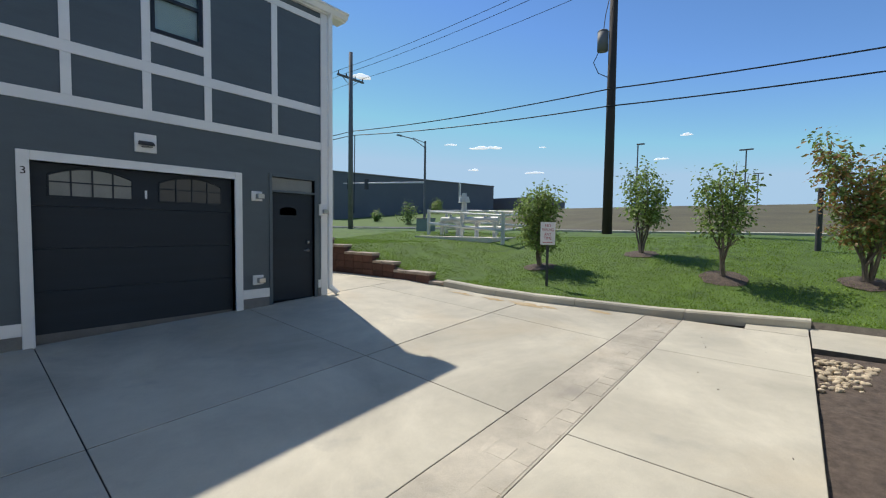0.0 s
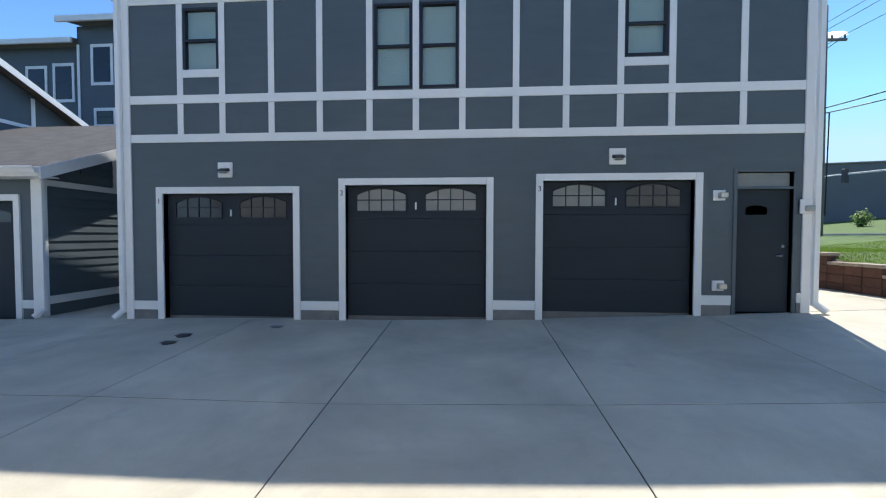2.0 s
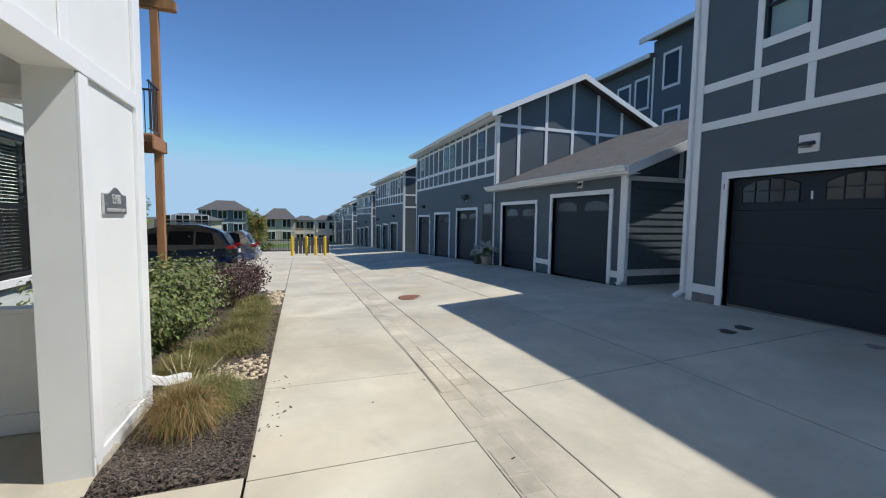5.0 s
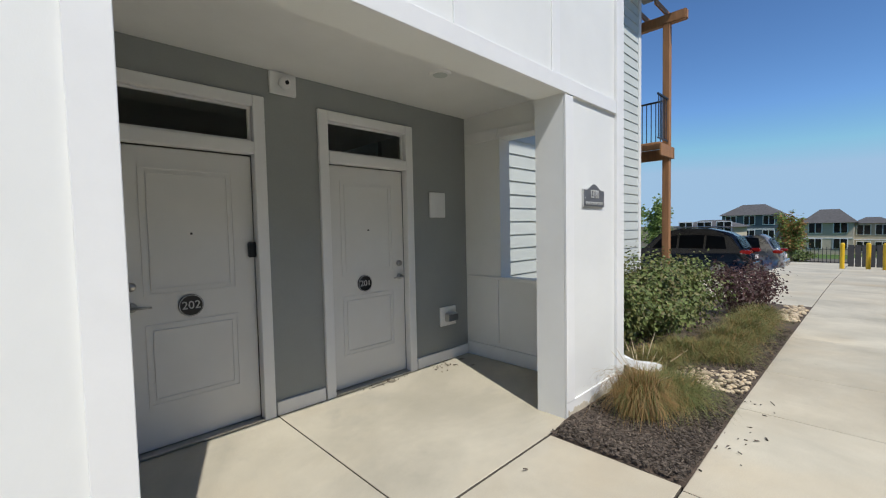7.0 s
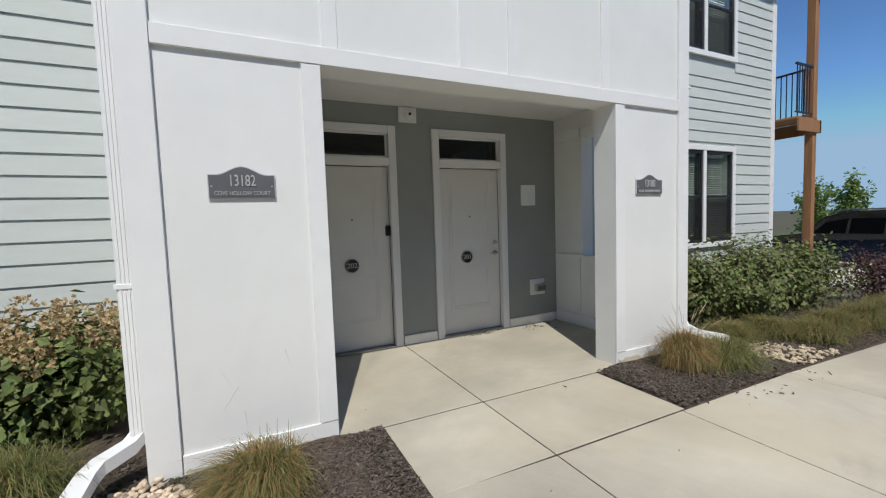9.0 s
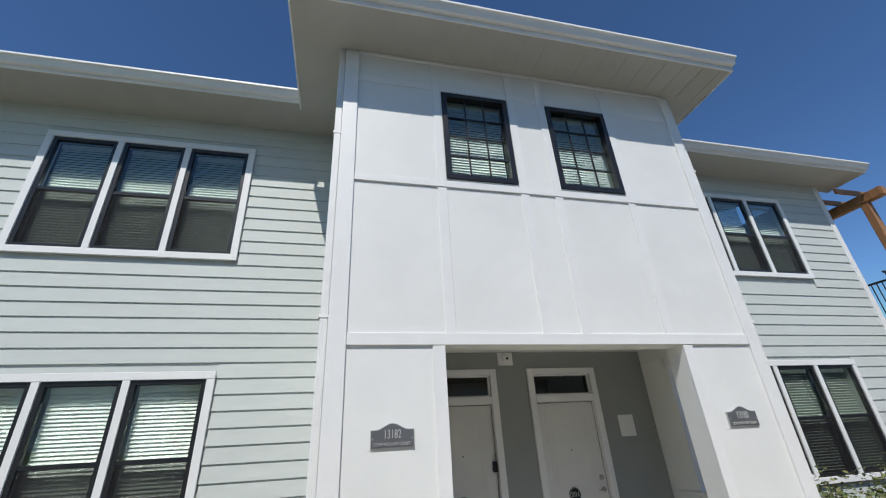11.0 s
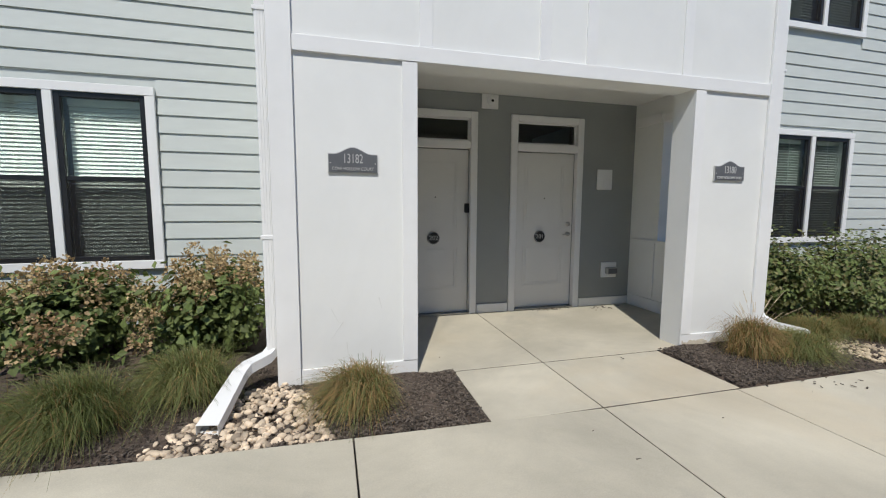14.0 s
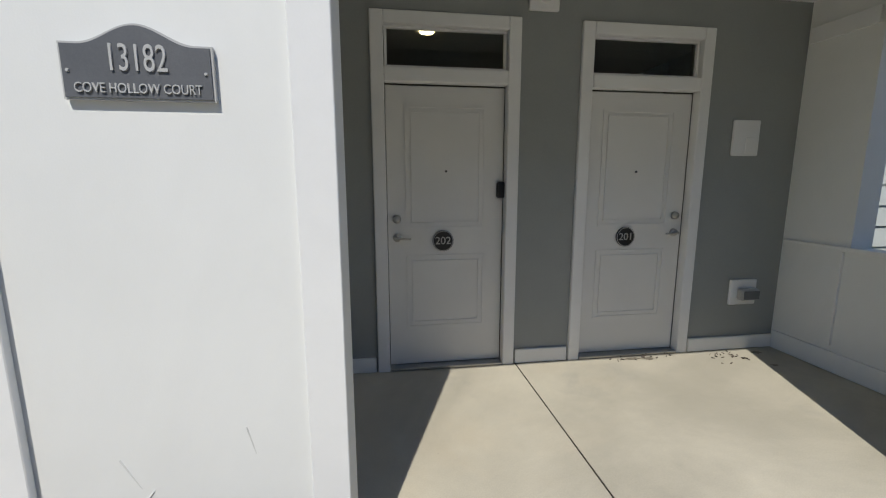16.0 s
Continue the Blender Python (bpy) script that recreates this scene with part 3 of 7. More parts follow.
def sash_window(x0, x1, y, z0, z1, parent, screen=True, drop=0.0, opened=False):
    """One double-hung light in black frame, face at y, looking to +y."""
    f, zm = 0.055, (z0 + z1) / 2
    fr = parent
    for a, b, c, d in ((x0, x0 + f, z0, z1), (x1 - f, x1, z0, z1), (x0 + f, x1 - f, z0, z0 + f), (x0 + f, x1 - f, z1 - f, z1)):
        cell_box("window_frame", M_BLACK, a, b, y - 0.08, y - 0.012, c, d, fr, w=0.004)
    cell_box("meeting_rail", M_BLACK, x0 + f, x1 - f, y - 0.07, y - 0.02, zm - 0.025, zm + 0.025, fr, w=0.003)
    for c, d, yy in ((z0 + f, zm - 0.026, y - 0.055), (zm + 0.026, z1 - f, y - 0.04)):
        g = cell_box("pane", M_GLASS, x0 + f + 0.002, x1 - f - 0.002, yy - 0.005, yy, c, d, fr, w=0)
        g.visible_shadow = False
    if screen:
        cell_box("insect_screen", M_SCREEN, x0 + f + 0.004, x1 - f - 0.004, y - 0.026, y - 0.0245, z0 + f + 0.004, zm - 0.03, fr, w=0)
    blinds("blind", x0 + f + 0.005, x1 - f - 0.005, y - 0.16, z0 + 0.04, z1 - 0.08 - drop, fr, 0.044, *((0.021, 0.006) if opened else (0.0095, 0.0195)))


def triple_window(idx, x0, x1, z0, z1, opened=False):
    w = thing("window_%d" % idx, ((x0 + x1) / 2, WB_Y, z0), "triple double-hung window with black sashes, white trim and %s blinds" % ("open-slatted" if opened else "lowered"), "window", "triple windows", "structure")
    t = 0.095
    cell_box("head_trim", M_TRIM, x0, x1, WB_Y + 0.002, WB_Y + 0.042, z1 - t, z1, w, w=0.004)
    cell_box("sill_trim", M_TRIM, x0, x1, WB_Y + 0.002, WB_Y + 0.046, z0, z0 + t, w, w=0.004)
    n, inner = 3, (x1 - x0 - 2 * t)
    lw = (inner - 2 * 0.085) / 3
    for i in range(n + 1):
        if i == 0:
            a, b = x0, x0 + t
        elif i == n:
            a, b = x1 - t, x1
        else:
            a = x0 + t + i * lw + (i - 1) * 0.085
            b = a + 0.085
        cell_box("mullion_trim", M_TRIM, a, b, WB_Y + 0.002, WB_Y + 0.040, z0 + t + 0.001, z1 - t - 0.001, w, w=0.004)
    for i in range(n):
        a = x0 + t + i * (lw + 0.085)
        sash_window(a + 0.001, a + lw - 0.001, WB_Y + 0.03, z0 + t, z1 - t, w, opened=opened)
    return (x0 + t, x1 - t, z0 + t, z1 - t), (x0, x1, z0, z1)


WINS_L = [(2.55, 5.43, 4.29, 6.30), (2.55, 5.43, 0.74, 2.74), (6.75, 9.63, 4.29, 6.30), (6.75, 9.63, 0.74, 2.74)]
WINS_R = [(-8.32, -5.44, 4.40, 6.30), (-8.32, -5.44, 0.86, 2.78)]
for i, wv in enumerate(WINS_L + WINS_R):
    triple_window(i + 1, *wv, opened=(i == 5))


def lattice_window(idx, x0, x1, z0, z1):
    w = thing("window_%d" % idx, ((x0 + x1) / 2, 0, z0), "tall black-framed window with a lattice of glazing bars and blinds", "window", "tower windows", "structure")
    f = 0.07
    for a, b, c, d in ((x0, x0 + f, z0, z1), (x1 - f, x1, z0, z1), (x0 + f, x1 - f, z0, z0 + f), (x0 + f, x1 - f, z1 - f, z1)):
        cell_box("window_frame", M_BLACK, a, b, -0.09, 0.026, c, d, w, w=0.004)
    g = cell_box("pane", M_GLASS, x0 + f, x1 - f, -0.055, -0.05, z0 + f, z1 - f, w, w=0)
    g.visible_shadow = False
    for k in (1, 2):
        xx = x0 + f + (x1 - x0 - 2 * f) * k / 3
        cell_box("glazing_bar", M_BLACK, xx - 0.009, xx + 0.009, -0.048, -0.03, z0 + f, z1 - f, w, w=0)
    for k in (1, 2, 3):
        zz = z0 + f + (z1 - z0 - 2 * f) * k / 4
        cell_box("glazing_bar", M_BLACK, x0 + f, x1 - f, -0.049, -0.031, zz - 0.009, zz + 0.009, w, w=0)
    blinds("blind", x0 + f, x1 - f, -0.16, z0 + 0.05, z1 - 0.08, w)


for i, wv in enumerate(TOWER_WINS):
    lattice_window(7 + i, *wv)

# ---- sided wings ----
WL_END, WR_END = 12.0, -9.72
wall_left = holed("wall_wing_a", "x", WB_Y - 0.16, WB_Y - 0.022, TL - 0.16, WL_END, -0.2, 6.8, [(a + 0.095, b - 0.095, c + 0.095, d - 0.095) for a, b, c, d in WINS_L], M_SIDING, label="pale grey lap-sided wing wall with white-trimmed windows")
wall_right = holed("wall_wing_b", "x", WB_Y - 0.16, WB_Y - 0.022, WR_END, TR + 0.26, -0.4, 6.8, [(a + 0.095, b - 0.095, c + 0.095, d - 0.095) for a, b, c, d in WINS_R], M_SIDING, label="pale grey lap-sided wing wall with white-trimmed windows")
holed("wall_wing_end", "y", WR_END, WR_END + 0.14, -12.0, WB_Y - 0.162, -0.4, 6.8, [], M_SIDING, label="pale grey sided end wall beside the balcony")
holed("wall_wing_end_far", "y", WL_END - 0.14, WL_END, -12.0, WB_Y - 0.162, -0.2, 6.8, [], M_SIDING, label="pale grey sided end wall")
holed("wall_wing_rear", "x", -12.14, -12.0, WR_END, WL_END, -0.4, 6.8, [], M_SIDING, label="pale grey sided rear wall")
holed("wall_inside", "x", -4.0, -3.9, TL, WL_END - 0.14, -0.2, 6.8, [], M_ROOM, label="plain interior wall behind the blinds")
holed("wall_inside_b", "x", -4.0, -3.9, WR_END + 0.14, TR, -0.4, 6.8, [], M_ROOM, label="plain interior wall behind the blinds")
for nm, a, b in (("floor_upper_a", TL, WL_END - 0.14), ("floor_upper_b", WR_END + 0.14, TR), ("floor_upper_c", TR + 0.26, TL - 0.16)):
    tagged(cell_box(nm, M_ROOM, a, b, -3.9 if nm[-1] != "c" else -2.0, WB_Y - 0.162 if nm[-1] != "c" else -0.27, 3.3, 3.5, w=0), "plain upper floor slab", "floor", kind="structure")
COURSE = 0.1975


def lap_boards(wall, x0, x1, z0, z1, holes):
    """Lapped boards, each a piece of its own, cut at the windows."""
    z = z0
    cache = {}
    while z < z1:
        top = min(z + COURSE + 0.012, z1 + 0.012)
        cuts = [(x0, x1)]
        for a, b, c, d in holes:
            if c < z + COURSE - 0.02 and d > z + 0.02:
                cuts = [q for p in cuts for q in ((p[0], min(p[1], a - 0.003)), (max(p[0], b + 0.003), p[1])) if q[1] - q[0] > 0.02]
        for a, b in cuts:
            key = (round(b - a, 3), round(top - z, 3))
            if key not in cache:
                bm = bmesh.new()
                h = top - z
                prof = ((-0.02, 0), (0.002, 0), (0.002, 0.004), (-0.016, h), (-0.02, h))
                va = [bm.verts.new((0, p[0], p[1])) for p in prof]
                vb = [bm.verts.new((b - a, p[0], p[1])) for p in prof]
                for i in range(5):
                    bm.faces.new((va[i], va[(i + 1) % 5], vb[(i + 1) % 5], vb[i]))
                bm.faces.new(va[::-1]), bm.faces.new(vb)
                cache[key] = mesh_of("plank", bm, M_SIDING)
            shared("plank", cache[key], wall, pose(a, WB_Y, z))
        z += COURSE


def corner_board(nm, x0, x1, y0, y1, z0, z1):
    tagged(cell_box(nm, M_TRIM, x0, x1, y0, y1, z0, z1), "white corner board", "trim", kind="structure")


corner_board("trim_corner_end", WR_END - 0.02, WR_END + 0.12, WB_Y - 0.1, WB_Y + 0.012, -0.3, 6.78)
corner_board("trim_corner_end_far", WL_END - 0.12, WL_END + 0.02, WB_Y - 0.1, WB_Y + 0.012, -0.15, 6.78)


def gutter(nm, axis, u0, u1, d, z, out, label="white painted eaves gutter with a rolled lip", parent=None):
    """K-profile gutter; its back at d, the face towards out (+1/-1)."""
    prof = [(0, 0), (0.06, 0), (0.075, 0.03), (0.095, 0.075), (0.125, 0.09), (0.125, 0.12), (0.11, 0.12), (0.11, 0.1), (0, 0.1)]
    bm = bmesh.new()
    ends = []
    for u in (u0, u1):
        ends.append([bm.verts.new((u, d + out * p[0], z + p[1]) if axis == "x" else (d + out * p[0], u, z + p[1])) for p in prof])
    a, b = ends
    for i in range(len(prof)):
        bm.faces.new((a[i], a[(i + 1) % len(prof)], b[(i + 1) % len(prof)], b[i]))
    bm.faces.new(a), bm.faces.new(b)
    if parent is not None:
        return part(nm, bm, M_TRIM, parent)
    return tagged(part(nm, bm, M_TRIM), label, "gutter", kind="structure")


def slab_poly(nm, pts, thick, material, label, category, kind="structure", parent=None):
    """A sloping slab from four corners and a thickness straight down."""
    bm = bmesh.new()
    top = [bm.verts.new(p) for p in pts]
    bot = [bm.verts.new((p[0], p[1], p[2] - thick)) for p in pts]
    bm.faces.new(top), bm.faces.new(bot[::-1])
    for i in range(len(pts)):
        j = (i + 1) % len(pts)
        bm.faces.new((top[i], bot[i], bot[j], top[j]))
    ob = part(nm, bm, material, parent)
    return tagged(ob, label, category, kind=kind) if parent is None else ob


SOF, TSOF = 6.80, 6.66
for nm, a, b in (("a", 1.82, WL_END + 0.6), ("b", -10.35, -4.6)):
    ob = tagged(cell_box("soffit_wing_" + nm, M_SOFFIT, a if nm == "b" else TL, b if nm == "a" else TR, -2.1, -1.27, SOF, SOF + 0.03, w=0), "vented beige soffit board", "soffit", kind="structure")
    tagged(cell_box("fascia_wing_" + nm, M_TRIM, a, b, -1.272, -1.25, SOF - 0.01, SOF + 0.17), "white fascia board", "trim", kind="structure")
    gutter("gutter_wing_" + nm, "x", a, b, -1.249, SOF + 0.05, 1)
slab_poly("roof_wing", [(-10.4, -1.22, SOF + 0.17), (WL_END + 0.6, -1.22, SOF + 0.17), (WL_END + 0.6, -7.0, 8.6), (-10.4, -7.0, 8.6)], 0.08, M_SHINGLE, "low-pitched dark shingle roof", "roof")
slab_poly("roof_wing_rear", [(-10.4, -12.6, SOF + 0.17), (WL_END + 0.6, -12.6, SOF + 0.17), (WL_END + 0.6, -7.0, 8.6), (-10.4, -7.0, 8.6)], 0.08, M_SHINGLE, "low-pitched dark shingle roof", "roof")
TX0, TX1 = TR - 0.69, TL + 0.69
sof = tagged(cell_box("soffit_tower", M_SOFFIT, TX0, TX1, -1.26, 0.66, TSOF, TSOF + 0.03, w=0), "vented beige soffit boards under the tower roof", "soffit", kind="structure")
for i in range(20):
    xx = TX0 + 0.16 + i * 0.32
    if xx < TX1:
        cell_box("soffit_groove_strip", M_SOFFIT, xx - 0.006, xx + 0.006, 0.05, 0.655, TSOF - 0.006, TSOF - 0.001, sof, w=0)
tagged(cell_box("fascia_tower_front", M_TRIM, TX0, TX1, 0.66, 0.682, TSOF - 0.02, TSOF + 0.2), "white fascia board", "trim", kind="structure")
for nm, a in (("a", TX1), ("b", TX0 - 0.022)):
    tagged(cell_box("fascia_tower_side_" + nm, M_TRIM, a, a + 0.022, -1.24, 0.682, TSOF - 0.02, TSOF + 0.2), "white fascia board", "trim", kind="structure")
gutter("gutter_tower", "x", TX0 - 0.02, TX1 + 0.02, 0.683, TSOF + 0.06, 1)
slab_poly("roof_tower", [(TX0, 0.75, TSOF + 0.2), (TX1, 0.75, TSOF + 0.2), (TX1, -5.5, 8.9), (TX0, -5.5, 8.9)], 0.08, M_SHINGLE, "low-pitched dark shingle roof over the tower", "roof")


def downspout(nm, x, y, z0, z1, foot, label):
    d = thing(nm, (x, y, z0), label, "downspout")
    pipe = cell_box("pipe", M_TRIM, x - 0.04, x + 0.04, y - 0.03, y + 0.03, z0, z1, d, w=0.006)
    for k in (-0.02, 0.0, 0.02):
        cell_box("rib", M_TRIM, x + k - 0.004, x + k + 0.004, y + 0.0295, y + 0.034, z0, z1, pipe, w=0)
    for zz in (1.2, 2.9, 5.2):
        if z0 + 0.3 < zz < z1:
            cell_box("strap", M_TRIM, x - 0.052, x + 0.052, y - 0.034, y + 0.038, zz, zz + 0.03, d, w=0.002)
    rings = []
    bm = bmesh.new()
    for p, wd, tilt in foot:
        c = Vector(p)
        s = Vector((math.cos(tilt), -math.sin(tilt), 0)) * wd
        up = Vector((0, 0, 0.038))
        rings.append([bm.verts.new(c - s + up), bm.verts.new(c + s + up), bm.verts.new(c + s - up), bm.verts.new(c - s - up)])
    for a, b in zip(rings[:-1], rings[1:]):
        for i in range(4):
            bm.faces.new((a[i], a[(i + 1) % 4], b[(i + 1) % 4], b[i]))
    ob = part("outlet_elbow", bm, M_TRIM, d)
    md = ob.modifiers.new("solid", "SOLIDIFY")
    md.thickness = 0.004
    return d


downspout("downspout", 1.185, -0.05, 0.3, 6.68,
          [((1.185, -0.05, 0.37), 0.04, 0.0), ((1.19, -0.035, 0.29), 0.042, 0.3), ((1.225, -0.005, 0.255), 0.045, 0.6), ((1.35, 0.10, 0.225), 0.05, 0.7), ((1.39, 0.16, 0.195), 0.054, 0.45), ((1.48, 0.7, 0.06), 0.068, 0.2)],
          "white corrugated downspout with an elbow draining onto river stones")
downspout("downspout", TR - 0.055, -0.05, 0.26, 6.68,
          [((TR - 0.055, -0.05, 0.30), 0.04, 0.0), ((TR - 0.07, 0.0, 0.22), 0.041, -0.3), ((TR - 0.16, 0.10, 0.16), 0.042, -1.0), ((TR - 0.42, 0.22, 0.10), 0.045, -1.1)],
          "white downspout with an elbow resting on pale stones")

# ---- side balcony ----
bal = thing("balcony", (-10.1, -3, 0), "cedar-framed side balcony with a black metal rail and pergola beams", "balcony")
for y in (-1.62, -5.6):
    bm = bmesh.new()
    bx(bm, -10.55, -10.40, y - 0.075, y + 0.075, -0.3, 6.2)
    part("post", bevelled(bm, 0.008), M_WOODPOST, bal)
cell_box("deck_fascia", M_WOODPOST, -10.62, -9.745, -1.62 + 0.078, -1.62 + 0.12, 3.12, 3.38, bal, w=0.005)
cell_box("deck_side_beam", M_WOODPOST, -10.64, -10.57, -5.7, -1.5, 3.12, 3.38, bal, w=0.005)
for i in range(8):
    x = -10.56 + i * 0.102
    cell_box("deck_board", M_WOODPOST, x, x + 0.097, -5.6, -1.545, 3.38, 3.42, bal, w=0.004)
for y in (-1.58,):
    cell_box("rail_top", M_BLACK, -10.4, -9.75, y - 0.02, y + 0.02, 4.46, 4.5, bal)
    cell_box("rail_bottom", M_BLACK, -10.4, -9.75, y - 0.015, y + 0.015, 3.5, 3.53, bal)
    for i in range(6):
        x = -10.3 + i * 0.1
        cell_box("baluster", M_BLACK, x - 0.008, x + 0.008, y - 0.008, y + 0.008, 3.53, 4.46, bal, w=0)
cell_box("rail_top", M_BLACK, -10.5, -10.46, -5.5, -1.7, 4.46, 4.5, bal)
cell_box("rail_bottom", M_BLACK, -10.495, -10.465, -5.5, -1.7, 3.5, 3.53, bal)
for i in range(36):
    y = -5.4 + i * 0.104
    cell_box("baluster", M_BLACK, -10.488, -10.472, y - 0.008, y + 0.008, 3.53, 4.46, bal, w=0)
bm = bmesh.new()
bx(bm, -10.56, -10.39, -5.9, -1.2, 6.2, 6.42)
part("pergola_beam", bevelled(bm, 0.02, 2), M_WOODPOST, bal)
for i in range(10):
    y = -5.6 + i * 0.44
    bm = bmesh.new()
    bx(bm, -10.75, -9.735, y - 0.02, y + 0.02, 6.42, 6.55)
    part("rafter", bevelled(bm, 0.006), M_WOODPOST, bal)

# ---- garage building ----
GY = 8.54
GX0, GX1 = -5.62, 6.25
GDOORS = ((-5.02, -2.33, 2.66, "1"), (-1.62, 1.10, 2.79, "2"), (1.82, 4.55, 2.84, "3"))
G_WINS = ((-0.98, -0.31, 4.34, 5.80), (-0.18, 0.49, 4.34, 5.80), (3.27, 3.96, 4.78, 5.86), (-4.47, -3.80, 4.70, 5.86))


def gz(x):
    return alley(x, GY)


g_holes = [(a + 0.12, b - 0.12, -0.5, t - 0.12) for a, b, t, n in GDOORS] + [w for w in G_WINS] + [(5.1, 5.98, -0.5, 2.84)]
wall_g = holed("wall_garage_front", "x", GY, GY + 0.2, GX0, GX1, -0.2, 6.15, g_holes, M_SLATE, label="dark slate-blue sided garage wall with white battens")
tagged(wall_g, category="wall")
holed("wall_garage_end_a", "y", GX1 - 0.2, GX1, GY + 0.202, 16.3, 0.0, 6.15, [], M_SLATE, label="dark slate-blue sided garage end wall")
holed("wall_garage_end_b", "y", GX0, GX0 + 0.2, GY + 0.202, 16.3, -0.2, 6.15, [], M_SLATE, label="dark slate-blue sided garage end wall")
holed("wall_garage_rear", "x", 16.3, 16.5, GX0, GX1, -0.2, 6.15, [], M_SLATE, label="dark slate-blue sided garage rear wall")
holed("wall_garage_inside", "x", GY + 1.2, GY + 1.3, GX0 + 0.2, GX1 - 0.2, 0, 6.1, [], M_ROOM, label="plain interior wall")


def gbat(x0, x1, z0, z1, proud=0.02):
    cell_box("batten", M_TRIM, x0, x1, GY - proud, GY - 0.001, z0, z1, wall_g, w=0.003)


gbat(GX0 + 0.13, GX1 - 0.13, 3.465, 3.612, 0.026)
gbat(GX0 + 0.13, GX1 - 0.13, 4.16, 4.31, 0.024)
gbat(GX0 + 0.13, GX1 - 0.13, 5.93, 6.04, 0.024)
for a, b in ((GX0 - 0.01, GX0 + 0.13), (GX1 - 0.13, GX1 + 0.01)):
    gbat(a, b, gz(a), 6.15, 0.03)
V = [-4.53, -3.74, -2.83, -1.95, -1.06, -0.245, 0.56, 1.47, 2.31, 3.2, 4.03, 5.16]
for x in V:
    gbat(x - 0.055, x + 0.055, 3.614, 4.158)
    gbat(x - 0.055, x + 0.055, 4.312, 5.928)
    gbat(x - 0.055, x + 0.055, 6.042, 6.15)
for a, b in ((3.255, 3.975), (-4.475, -3.795)):
    gbat(a, b, 4.62, 4.76, 0.018)
ends = sorted([(a, b) for a, b, t, n in GDOORS] + [(5.03, 6.05)])
gaps = []
last = GX0 + 0.13
for a, b in ends:
    if a - last > 0.05:
        gaps.append((last, a))
    last = b
gaps.append((last, GX1 - 0.13))
for a, b in gaps:
    z = gz((a + b) / 2)
    gbat(a + 0.002, b - 0.002, z + 0.17, z + 0.33, 0.03)
    bm = bmesh.new()
    bx(bm, a + 0.004, b - 0.004, GY - 0.02, GY - 0.002, z - 0.1, z + 0.168)
    part("foundation_strip", bevelled(bm, 0.003), M_CONC_DARK, wall_g, "bare grey foundation block")


